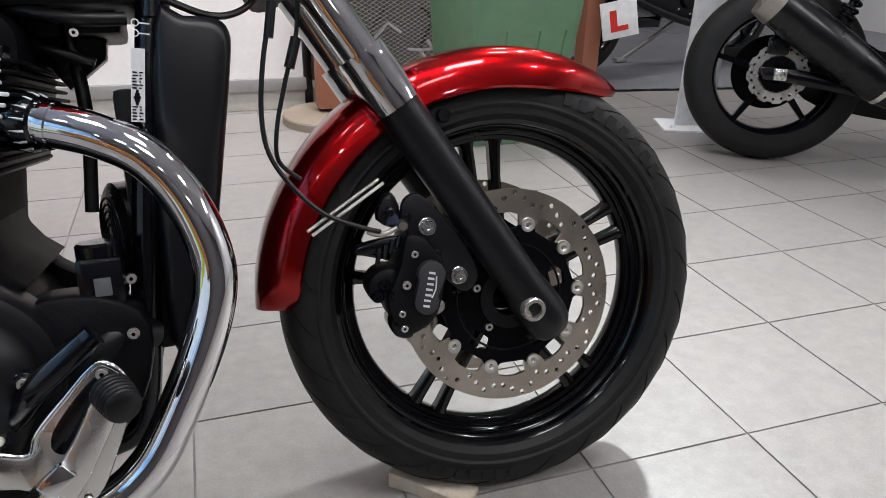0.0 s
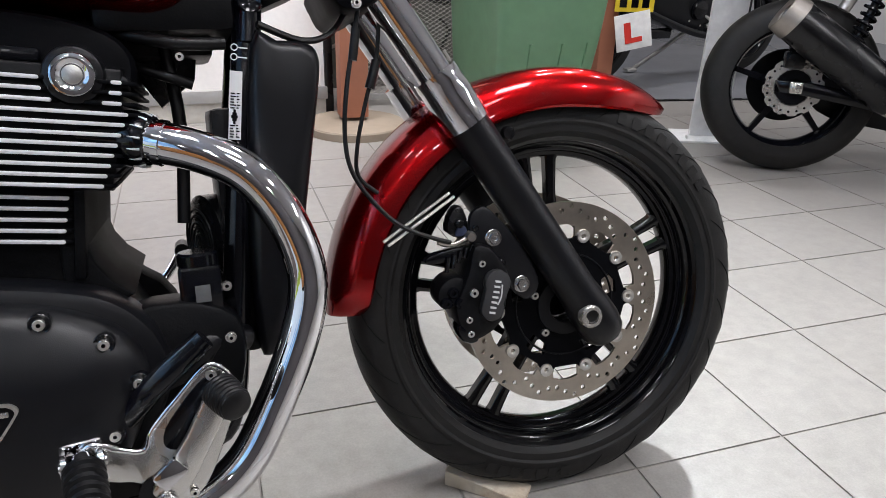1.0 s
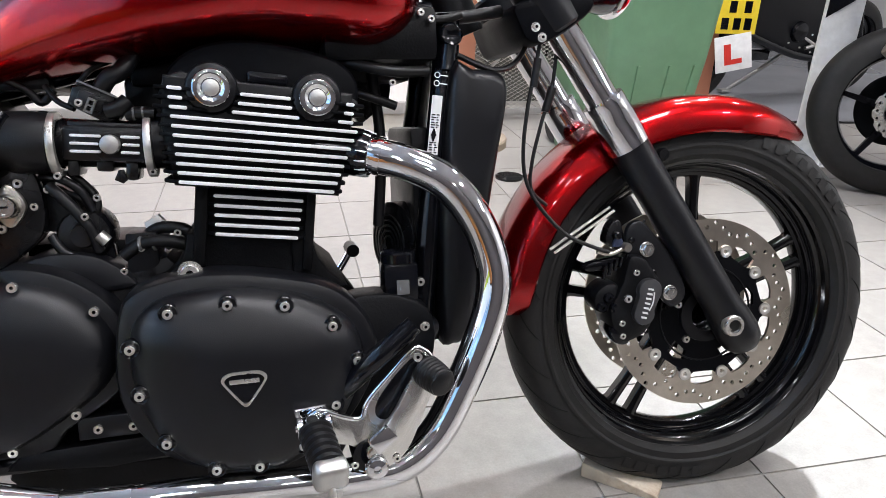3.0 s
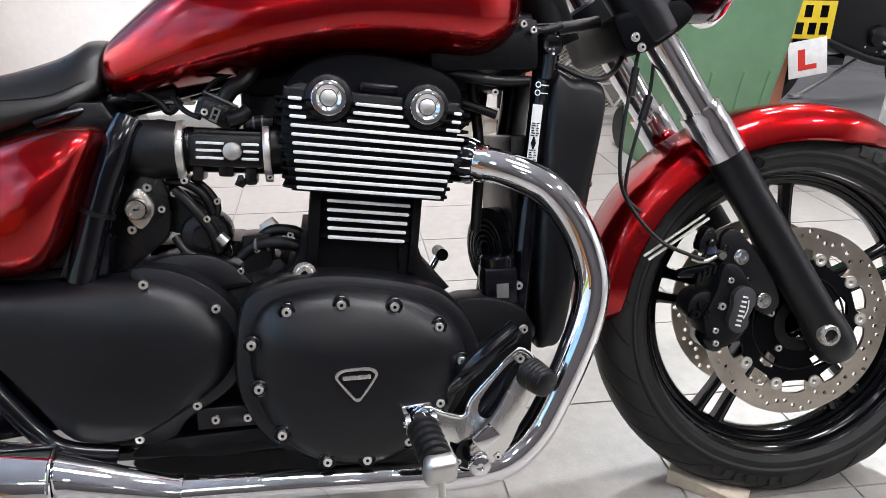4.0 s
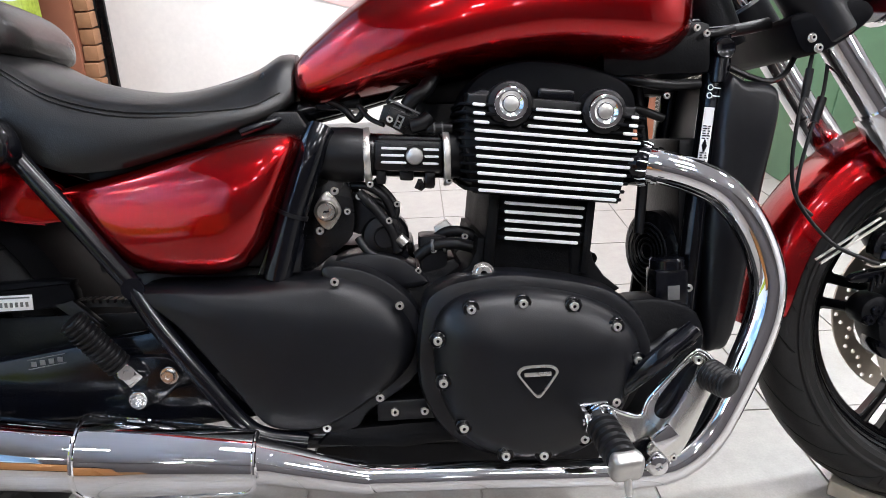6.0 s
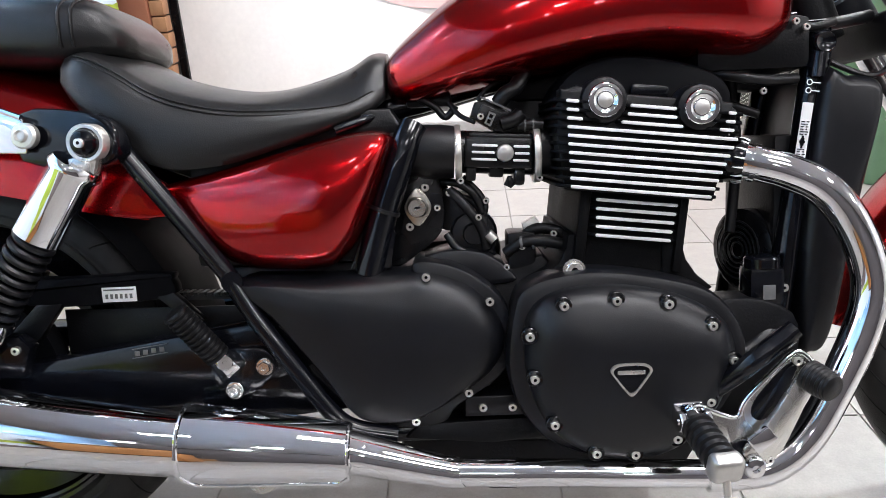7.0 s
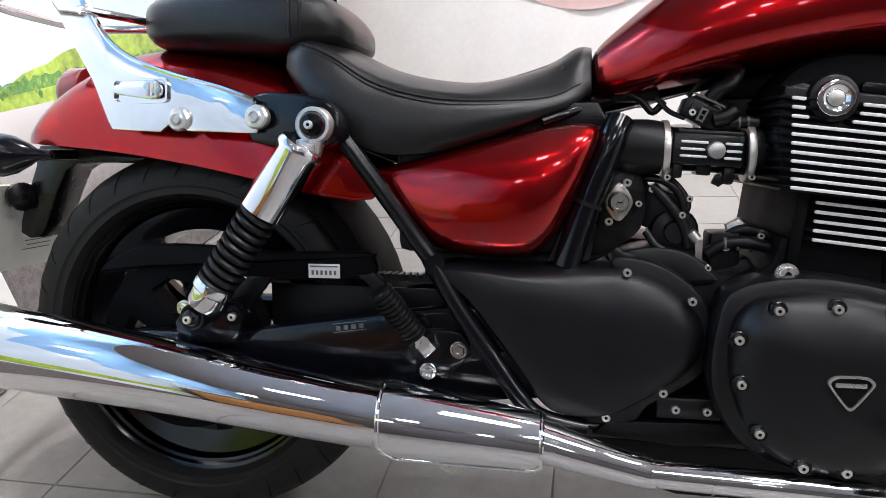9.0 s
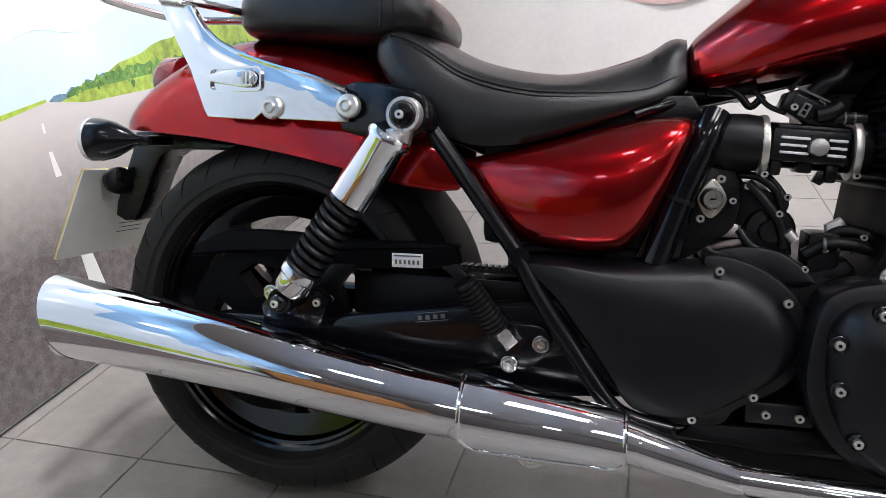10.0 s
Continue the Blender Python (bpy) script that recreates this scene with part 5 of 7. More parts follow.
lathe(bm, [(0.0075, 0.006), (0.0075, -0.006), (0.006, -0.009), (0, -0.009)], 12, pose(-0.156, -0.112, 0.451))
part("banjo", bm, GOLD, CAL, "", STEER)
for x, z, r in ((-0.148, 0.462, 0.0045), (-0.170, 0.470, 0.006), (-0.112, 0.410, 0.005)):
    bm = bmesh.new()
    lathe(bm, [(r, 0.01), (r, -0.004), (r * 0.6, -0.006), (0, -0.006)], 12, pose(x, -0.112, z))
    part("bleed_cap", bm, PLASTIC, CAL, "", STEER)
slab("hose_clip", [(-0.176, 0.452), (-0.170, 0.468), (-0.164, 0.468), (-0.158, 0.454)], -0.110, -0.104, 0.002, mat("blue_clip", (0.02, 0.03, 0.07), 0.5), CAL, "dark blue plastic hose clip", 2)

# ---- foot controls ----
bm = bmesh.new()
prism(bm, spline([(-0.643, 0.307), (-0.617, 0.296), (-0.593, 0.291), (-0.583, 0.313), (-0.555, 0.343), (-0.530, 0.368), (-0.517, 0.372), (-0.501, 0.357), (-0.500, 0.320), (-0.520, 0.270), (-0.536, 0.239), (-0.552, 0.225), (-0.578, 0.213), (-0.598, 0.224), (-0.602, 0.252), (-0.635, 0.262), (-0.664, 0.283)], 3, True), -0.236, -0.226, 0.003)
FOOT = part("footrest_plate", bm, POLISH, BIKE, "polished aluminium footrest hanger plate")
bm = bmesh.new()
prism(bm, spline([(-0.529, 0.358), (-0.519, 0.358), (-0.528, 0.332), (-0.556, 0.288), (-0.574, 0.290), (-0.572, 0.310), (-0.550, 0.338)], 3, True), -0.2385, -0.234, 0.001)
part("plate_hollow", bm, GLOSS, FOOT)
bm = bmesh.new()
prism(bm, spline([(-0.524, 0.352), (-0.506, 0.352), (-0.506, 0.330), (-0.532, 0.283), (-0.556, 0.246), (-0.578, 0.236), (-0.592, 0.250), (-0.580, 0.268), (-0.552, 0.305)], 3, True), -0.258, -0.246, 0.004)
part("brake_lever", bm, POLISH, FOOT, "polished rear brake lever")
bm = bmesh.new()
prism(bm, rrect(-0.016, 0.016, -0.011, 0.011, 0.004), -0.266, -0.256, 0.002)
bm.transform(pose(-0.571, 0, 0.270, 0, -38, 0))
part("lever_block", bm, CHROME, FOOT)
bm = bmesh.new()
PM = aim((-0.514, -0.252, 0.349), (-0.490, -0.306, 0.335))
prof = [(0.0, 0.0), (0.016, 0.0)]
for k in range(6):
    y0 = 0.002 + 0.0056 * k
    rr = 0.0200 * (1 - 0.10 * (k / 5) ** 2)
    prof += [(rr - 0.0014, y0), (rr, y0 + 0.0012), (rr, y0 + 0.0036), (rr - 0.0014, y0 + 0.0050)]
prof += [(0.0165, 0.0375), (0.012, 0.0405), (0.0, 0.0412)]
lathe(bm, prof, 26, PM)
part("brake_pad", bm, GRIP, FOOT, "ribbed black rubber brake pedal pad")
bar("plate_flange", [(-0.655, -0.238, 0.300), (-0.642, -0.240, 0.308), (-0.617, -0.240, 0.297), (-0.594, -0.240, 0.292), (-0.584, -0.240, 0.313), (-0.555, -0.240, 0.344), (-0.530, -0.240, 0.369), (-0.517, -0.240, 0.373), (-0.502, -0.240, 0.358), (-0.501, -0.240, 0.33)], 0.0034, CHROME, FOOT, "", 10)
bolt(FOOT, -0.520, -0.237, 0.362, B6)
bm = bmesh.new()
lathe(bm, [(0.0145, 0.0), (0.0145, -0.004), (0.012, -0.0075), (0.005, -0.009), (0.0042, -0.005), (0, -0.005)], 24, pose(-0.580, -0.2585, 0.234))
part("pivot_bolt", bm, CHROME, FOOT, "large domed pivot bolt")
bolt(FOOT, -0.551, -0.237, 0.232, BFLAT)
bolt(FOOT, -0.604, -0.237, 0.231, BFLAT)
bar("pedal_shaft", [(-0.587, -0.20, 0.240), (-0.587, -0.24, 0.240)], 0.020, GLOSS, FOOT)
bm = bmesh.new()
prism(bm, spline([(-0.615, 0.40), (-0.55, 0.425), (-0.485, 0.40), (-0.478, 0.34), (-0.505, 0.28), (-0.56, 0.235), (-0.62, 0.25)], 3, True), -0.155, -0.10, 0.006)
part("engine_bracket", bm, DEEP, CRANK, "black engine mounting bracket")
bar("footrest_stay", [(-0.64, -0.19, 0.29), (-0.60, -0.215, 0.33), (-0.575, -0.235, 0.36), (-0.53, -0.235, 0.395)], 0.0135, GLOSS, FOOT)
bar("stay_cap", [(-0.532, -0.235, 0.394), (-0.522, -0.235, 0.402)], 0.0125, GLOSS, FOOT)


def peg(name, a, b, r, knurl, clamp, label, tip=True):
    """A rubber footrest with raised rings along its barrel, a clevis and a metal tip."""
    m = aim(a, b)
    n = (Vector(b) - Vector(a)).length
    bm = bmesh.new()
    prof = [(0.0, 0.0), (r * 0.8, 0.0)]
    for k in range(knurl):
        y0 = n * (k + 0.1) / knurl
        s = n / knurl
        prof += [(r * 0.84, y0), (r, y0 + s * 0.2), (r, y0 + s * 0.6), (r * 0.84, y0 + s * 0.8)]
    prof += [(r * 0.8, n), (0, n)]
    lathe(bm, prof, 20, m)
    p = part(name, bm, GRIP, BIKE, label)
    bm = bmesh.new()
    for side in (-1, 1):
        lathe(bm, [(0, -0.22 * clamp), (clamp * 0.70, -0.22 * clamp), (clamp * 0.78, -0.14 * clamp), (clamp * 0.78, 0.14 * clamp), (clamp * 0.70, 0.22 * clamp), (0, 0.22 * clamp)], 18, pose(side * clamp, -clamp * 0.45, 0, 0, 0, 90))
        box(bm, side * clamp - clamp * 0.20, side * clamp + clamp * 0.20, -clamp * 1.7, -clamp * 0.45, -clamp * 0.70, clamp * 0.70, clamp * 0.18)
    lathe(bm, [(0, -clamp * 0.9), (clamp * 0.62, -clamp * 0.9), (clamp * 0.80, -clamp * 0.6), (clamp * 0.80, clamp * 0.55), (clamp * 0.95, clamp * 0.7), (clamp * 0.95, clamp * 0.9), (0, clamp * 0.9)], 20)
    box(bm, -clamp * 1.15, clamp * 1.15, -clamp * 1.9, -clamp * 1.4, -clamp * 0.75, clamp * 0.75, clamp * 0.18)
    bm.transform(m)
    tube(bm, [m @ V(-clamp * 1.3, -clamp * 0.45, 0), m @ V(clamp * 1.3, -clamp * 0.45, 0)], clamp * 0.26, 10)
    part("clevis", bm, CHROME, p, "chrome footrest clevis")
    if tip:
        bm = bmesh.new()
        box(bm, -r * 0.98, r * 0.98, n - 0.008, n + 0.017, -r * 0.86, r * 0.86, 0.0115, 5)
        bm.transform(m)
        part("tip", bm, ALU, p, "worn aluminium footrest tip")
        bm = bmesh.new()
        lathe(bm, [(0.0045, 0.0), (0.0045, 0.03), (0.003, 0.034), (0, 0.034)], 12, aim(m @ V(0, n + 0.006, 0), m @ V(0, n + 0.006, 0) + V(0.0, -0.25, -1)))
        part("feeler", bm, STEEL, p)
    return p


peg("footrest", (-0.651, -0.256, 0.291), (-0.641, -0.320, 0.268), 0.0205, 6, 0.017, "ribbed black rubber rider footrest")
peg("passenger_footrest", (-1.264, -0.172, 0.377), (-1.309, -0.197, 0.447), 0.0178, 12, 0.0140, "folded black rubber passenger footrest", False)
bm = bmesh.new()
prism(bm, spline([(-1.285, 0.380), (-1.225, 0.385), (-1.200, 0.378), (-1.192, 0.352), (-1.225, 0.320), (-1.255, 0.315), (-1.27, 0.34)], 3, True), -0.160, -0.150, 0.003)
PH = part("footrest_hanger", bm, GLOSS, BIKE, "gloss black passenger footrest hanger")
bolt(PH, -1.206, -0.161, 0.358, B12)
bolt(PH, -1.250, -0.161, 0.326, B12)
bm = bmesh.new()
prism(bm, [(-1.30, 0.33), (-1.13, 0.36), (-1.09, 0.29), (-1.30, 0.27)], -0.150, -0.143, 0.003)
part("hanger_plate", bm, GLOSS, PH)

# ---- swinging arm, belt drive, shock ----
bm = bmesh.new()
prism(bm, spline([(-1.74, 0.348), (-1.70, 0.368), (-1.56, 0.370), (-1.40, 0.392), (-1.24, 0.415), (-1.14, 0.42), (-1.12, 0.36), (-1.20, 0.325), (-1.34, 0.298), (-1.48, 0.305), (-1.60, 0.318), (-1.70, 0.315), (-1.745, 0.325)], 4, True), -0.150, -0.112, 0.010)
SW = part("swinging_arm", bm, GLOSS, BIKE, "gloss black swinging arm")
bm = bmesh.new()
prism(bm, spline([(-1.74, 0.348), (-1.70, 0.368), (-1.56, 0.370), (-1.40, 0.392), (-1.14, 0.42), (-1.12, 0.36), (-1.34, 0.298), (-1.60, 0.318), (-1.745, 0.325)], 4, True), 0.150, 0.112, 0.010)
part("swinging_arm_left", bm, GLOSS, SW)
bm = bmesh.new()
prism(bm, [(-1.600, 0.42), (-1.53, 0.418), (-1.515, 0.402), (-1.53, 0.36), (-1.62, 0.355), (-1.625, 0.39)], -0.178, -0.150, 0.006)
part("shock_lug", bm, GLOSS, SW)
for x, z, me in ((-1.606, 0.410, B12), (-1.532, 0.400, B6)):
    bolt(SW, x, -0.179, z, me)
# small warning label: plain frame with bars
bm = bmesh.new()
for k in range(4):
    box(bm, -1.387 + 0.0115 * k, -1.3805 + 0.0115 * k, -0.1515, -0.1500, 0.3775 + 0.0016 * k, 0.3840 + 0.0016 * k)
for dz in (-0.003, 0.0095):
    prism(bm, [(-1.391, 0.3765 + dz), (-1.342, 0.3833 + dz), (-1.342, 0.3842 + dz), (-1.391, 0.3774 + dz)], -0.1515, -0.1500)
part("warning_label", bm, GREY, SW, "small grey warning label with plain bars")
bm = bmesh.new()
prism(bm, spline([(-1.775, 0.455), (-1.74, 0.480), (-1.69, 0.494), (-1.60, 0.494), (-1.50, 0.486), (-1.35, 0.488), (-1.335, 0.478), (-1.345, 0.452), (-1.50, 0.445), (-1.60, 0.458), (-1.70, 0.458), (-1.76, 0.450)], 3, True), -0.128, -0.100, 0.005)
GUARD = part("belt_guard", bm, HEATBLACK, BIKE, "satin black belt guard with a small silver label")
bm = bmesh.new()
prism(bm, [(-1.53, 0.45), (-1.49, 0.452), (-1.53, 0.40), (-1.575, 0.385), (-1.58, 0.40)], -0.128, -0.112, 0.003)
part("guard_strut", bm, DEEP, GUARD)
bm = bmesh.new()
prism(bm, [(-1.36, 0.455), (-1.335, 0.46), (-1.295, 0.42), (-1.31, 0.41)], -0.128, -0.112, 0.003)
part("guard_strut", bm, DEEP, GUARD)
bm = bmesh.new()
box(bm, -1.434, -1.386, -0.1298, -0.1275, 0.450, 0.471, 0.0008)
part("name_plate", bm, FINEDGE, GUARD, "small silver label with dark bars", pose(0, 0, 0, 0, 0, 0))
bm = bmesh.new()
box(bm, -1.431, -1.389, -0.1306, -0.1296, 0.4665, 0.4685)
for k in range(6):
    box(bm, -1.429 + 0.0068 * k, -1.4255 + 0.0068 * k, -0.1306, -0.1296, 0.455, 0.4615)
part("label_bar", bm, GREY, GUARD)
bm = bmesh.new()
slots = [[(r * math.cos(b), r * math.sin(b)) for r, b in ((0.052, a - 0.20), (0.098, a - 0.34), (0.106, a), (0.098, a + 0.34), (0.052, a + 0.20))] for a in (2 * math.pi * k / 5 + 0.5 for k in range(5))]
plate(bm, circle(0, 0, 0.136, 72), slots + [circle(0, 0, 0.02, 16)], -0.020, 0.014)
part("belt_pulley", bm, HEATBLACK, RW, "black toothed belt pulley", pose(-1.648, -0.095, 0.338))
bm = bmesh.new()
for za, zb in ((0.460, 0.443), (0.228, 0.320)):
    prism(bm, [(-1.66, za), (-1.05, zb), (-1.05, zb - 0.005), (-1.66, za - 0.005)], -0.112, -0.086)
for k in range(60):
    x = -1.65 + 0.0100 * k
    z = 0.460 - (x + 1.66) / 0.61 * 0.017
    box(bm, x - 0.003, x + 0.003, -0.112, -0.086, z - 0.001, z + 0.005)
part("drive_belt", bm, GRIP, BIKE, "black toothed drive belt")
bm = bmesh.new()
prism(bm, [(-1.505, 0.36), (-1.15, 0.37), (-1.15, 0.430), (-1.505, 0.436)], -0.100, -0.096, 0.001)
part("belt_back_guard", bm, DEEP, GUARD)
bm = bmesh.new()
rings = []
for k in range(13):
    a = radians(8 + 80 * k / 12)
    r = 0.325
    rings.append([V(-1.648 + rr * math.cos(a), y, 0.338 + rr * math.sin(a)) for rr, y in ((r - 0.03, -0.100), (r - 0.004, -0.085), (r, -0.05), (r, 0.05), (r - 0.004, 0.085), (r - 0.03, 0.10), (r - 0.034, 0.095), (r - 0.008, 0.05), (r - 0.008, -0.05), (r - 0.034, -0.095))])
loft(bm, rings)
part("inner_fender", bm, HEATBLACK, BIKE, "black plastic wheel hugger")


def shock(y):
    a, b = V(-1.390, y, 0.669), V(-1.574, y, 0.406)
    m = aim(a, b)
    n = (b - a).length
    bm = bmesh.new()
    lathe(bm, [(0.012, 0.030), (0.030, 0.030), (0.0335, 0.036), (0.0335, 0.041), (0.0300, 0.046), (0.0300, 0.140), (0.027, 0.142), (0.0, 0.142)], 32, m)
    s = part("shock_absorber", bm, CHROME, BIKE, "chrome rear shock absorber with black spring")
    bm = bmesh.new()
    tube(bm, [m @ V(0.0238 * math.cos(2 * math.pi * 10.0 * t), 0.140 + 0.128 * t, 0.0238 * math.sin(2 * math.pi * 10.0 * t)) for t in (k / 280 for k in range(281))], 0.0050, 8)
    part("spring", bm, SATIN, s, "thick black coil spring")
    bm = bmesh.new()
    tube(bm, [m @ V(0, 0.14, 0), m @ V(0, 0.275, 0)], 0.0165, 16)
    part("damper", bm, GLOSS, s)
    bm = bmesh.new()
    lathe(bm, [(0.012, 0.262), (0.0285, 0.262), (0.030, 0.266), (0.030, 0.274), (0.0265, 0.278), (0.0265, 0.294), (0.024, 0.302), (0.0, 0.302)], 28, m)
    part("spring_seat", bm, CHROME, s, "chrome spring seat")
    for p, k in ((a, 1.0), (b, 0.78)):
        bm = bmesh.new()
        lathe(bm, [(0.0240 * k, 0.012), (0.0240 * k, -0.010), (0.0225 * k, -0.012), (0.0185 * k, -0.012), (0.0185 * k, 0.012), (0.0225 * k, 0.012)], 28, pose(p.x, p.y, p.z), True)
        part("eye", bm, STEEL if k == 1.0 else GLOSS, s)
        bm = bmesh.new()
        lathe(bm, [(0.0183 * k, 0.012), (0.0183 * k, -0.012), (0.014 * k, -0.020), (0.006, -0.023), (0, -0.023)], 24, pose(p.x, p.y, p.z))
        part("bush", bm, GLOSS, s)
        bolt(s, p.x, p.y - 0.0225, p.z, B6)
    bm = bmesh.new()
    prism(bm, [(a.x - 0.010, a.z - 0.015), (a.x + 0.016, a.z - 0.005), (a.x + 0.006, a.z - 0.040), (a.x - 0.034, a.z - 0.022)], y - 0.010, y + 0.010, 0.004)
    part("eye_neck", bm, STEEL, s)
    return s


shock(-0.206)


# ---- rear mudguard, rack plate, tail ----
def rear_fender():
    bm = bmesh.new()
    st = spline([(-1.918, 0.652, 0.668, 0.072), (-1.905, 0.651, 0.692, 0.092), (-1.87, 0.648, 0.728, 0.110), (-1.81, 0.644, 0.765, 0.122), (-1.72, 0.634, 0.795, 0.128), (-1.60, 0.614, 0.798, 0.130), (-1.50, 0.592, 0.770, 0.130), (-1.43, 0.574, 0.735, 0.128), (-1.36, 0.562, 0.70, 0.124)], 5)
    rings = []
    for x, zb, zt, w in st:
        out = [(w * math.sin(t * math.pi / 2) if abs(t) < 1 else w * t, zb + (zt - zb) * (1 - abs(t) ** 2.6)) for t in (-1 + k / 8 for k in range(17))]
        inn = [(y * 0.95, z - 0.004 if abs(y) < w * 0.9 else z) for y, z in reversed(out)]
        rings.append([V(x, y, z) for y, z in out + inn])
    loft(bm, rings)
    return part("rear_fender", bm, RED, BIKE, "dark candy red rear mudguard", None, 50)


RF = rear_fender()
bm = bmesh.new()
prism(bm, spline([(-1.425, 0.655), (-1.330, 0.612), (-1.335, 0.566), (-1.42, 0.575), (-1.45, 0.60)], 3, True), -0.132, -0.122, 0.003)
part("fender_tail", bm, RED, RF)


def rack(s):
    y0, y1 = s * 0.196, s * 0.190
    bm = bmesh.new()
    out = [(-1.812, 0.895), (-1.798, 0.86), (-1.764, 0.80), (-1.729, 0.740), (-1.704, 0.680), (-1.697, 0.668), (-1.62, 0.663), (-1.607, 0.673), (-1.588, 0.675), (-1.578, 0.664), (-1.475, 0.659), (-1.470, 0.672), (-1.478, 0.703), (-1.53, 0.722), (-1.60, 0.742), (-1.66, 0.765), (-1.698, 0.792), (-1.727, 0.835), (-1.756, 0.895)]
    prism(bm, out, y0, y1, 0.0015)
    p = part("rack_plate", bm, CHROME, BIKE, "chrome side plate of the luggage rack")
    p.matrix_basis = pose(-1.475, s * 0.193, 0) @ pose(0, 0, 0.68, -4.0, 0, 7.5 * s) @ pose(0, 0, -0.68) @ Matrix.Diagonal((1.07, 1, 1, 1)) @ pose(1.475, -s * 0.193, 0)
    if s < 0:
        for x, z in ((-1.589, 0.680), (-1.474, 0.681)):
            bm = bmesh.new()
            lathe(bm, [(0.0165, 0.004), (0.0165, -0.004), (0.014, -0.007), (0.009, -0.008), (0.008, -0.0125), (0.0065, -0.013), (0.005, -0.009), (0, -0.009)], 24, pose(x, y0, z))
            part("rack_bolt", bm, STEEL, p, "large steel button bolt")
        bm = bmesh.new()
        plate(bm, rrect(-1.693, -1.606, 0.7035, 0.7395, 0.007), [rrect(-1.690, -1.609, 0.7065, 0.7365, 0.006)], y0 - 0.004, y0)
        part("catch_frame", bm, CHROME, p)
        bm = bmesh.new()
        prism(bm, spline([(-1.690, 0.729), (-1.650, 0.734), (-1.622, 0.735), (-1.611, 0.722), (-1.620, 0.709), (-1.650, 0.711), (-1.690, 0.719)], 3, True), y0 - 0.009, y0 - 0.001, 0.0035)
        part("rack_catch", bm, CHROME, p, "chrome catch on the rack plate")
        for k in range(3):
            bm = bmesh.new()
            box(bm, -1.6335 + 0.0065 * k, -1.629 + 0.0065 * k, y0 - 0.012, y0 - 0.005, 0.713, 0.7315, 0.0012)
            part("catch_rib", bm, STEEL, p)
        # folded upper edge
        bar("rack_edge", [(-1.478, y0, 0.704), (-1.53, y0, 0.723), (-1.60, y0, 0.743), (-1.66, y0, 0.766), (-1.698, y0, 0.793), (-1.727, y0, 0.836), (-1.756, y0, 0.895)], 0.0038, CHROME, p, "", 8)
    bm = bmesh.new()
    prism(bm, spline([(-1.49, 0.712), (-1.42, 0.712), (-1.375, 0.695), (-1.365, 0.655), (-1.40, 0.640), (-1.49, 0.65)], 3, True), s * 0.185, s * 0.150, 0.006)
    part("seat_strut", bm, GLOSS, p, "gloss black frame strut")
    bm = bmesh.new()
    prism(bm, [(-1.71, 0.70), (-1.60, 0.70), (-1.60, 0.675), (-1.71, 0.675)], s * 0.189, s * 0.125, 0.006)
    part("rack_spacer", bm, PLASTIC, p)
    return p


rack(-1)
rack(1)
bar("rack_rail", [(-1.76, -0.185, 0.862), (-1.84, -0.17, 0.865), (-1.93, -0.12, 0.862), (-1.95, 0.0, 0.862), (-1.93, 0.12, 0.862), (-1.84, 0.17, 0.865), (-1.76, 0.185, 0.862)], 0.0075, CHROME, None, "chrome luggage rack rail")
bar("rack_rail", [(-1.74, -0.18, 0.835), (-1.70, -0.10, 0.832), (-1.69, 0.0, 0.832), (-1.70, 0.10, 0.832), (-1.74, 0.18, 0.835)], 0.006, CHROME, None, "chrome luggage rack rail")
bar("seat_trim", [(-1.095, -0.128, 0.672), (-1.065, -0.118, 0.682), (-1.038, -0.10, 0.692)], 0.006, GLOSS, None, "short gloss black trim under the seat")

bm = bmesh.new()
prism(bm, spline([(-1.935, 0.648), (-1.87, 0.645), (-1.75, 0.632), (-1.74, 0.618), (-1.84, 0.618), (-1.888, 0.605), (-1.925, 0.53), (-1.948, 0.492), (-1.985, 0.500), (-1.972, 0.55), (-1.945, 0.615)], 2, True), -0.036, 0.036, 0.005)
TAIL = part("plate_holder", bm, PLASTIC, BIKE, "black plastic number plate holder")
for s, x, z in ((-1, -1.965, 0.563), (1, -1.955, 0.59)):
    bm = bmesh.new()
    lathe(bm, [(0.024, 0.006), (0.024, -0.006), (0.016, -0.010), (0.006, -0.010), (0.005, -0.004), (0, -0.004)], 18, pose(x, s * 0.05, z, 0, 0, 60))
    part("reflector_boss", bm, PLASTIC, TAIL)
bm = bmesh.new()
box(bm, -1.979, -1.965, -0.064, -0.058, 0.556, 0.566, 0.002)
part("amber_reflector", bm, mat("amber_lens", (0.75, 0.30, 0.05), 0.3), TAIL, "small amber reflector")
bm = bmesh.new()
box(bm, -0.115, 0.115, -0.0015, 0.0015, -0.085, 0.085, 0.0008)
NP = part("number_plate", bm, BACKPLATE, BIKE, "number plate seen from its pale back with yellow edge", pose(-2.015, 0.0, 0.505, -24, 0, -90))
bm = bmesh.new()
mm = pose(-2.015, 0.0, 0.505, -24, 0, -90)
box(bm, -0.1152, 0.1152, -0.0035, -0.0016, -0.0852, 0.0852, 0.0005)
part("plate_face", bm, YELLOW, NP, "yellow plate face", mm)
for k in range(4):
    bm = bmesh.new()
    box(bm, -0.09, -0.03 + 0.008 * (k % 2), 0.0016, 0.0022, -0.02 - 0.009 * k, -0.0185 - 0.009 * k)
    part("print_line", bm, GREY, NP, "", mm)
bm = bmesh.new()
ind = pose(-1.915, -0.135, 0.633) @ Matrix.Diagonal((1.13, 1.13, 1.13, 1))
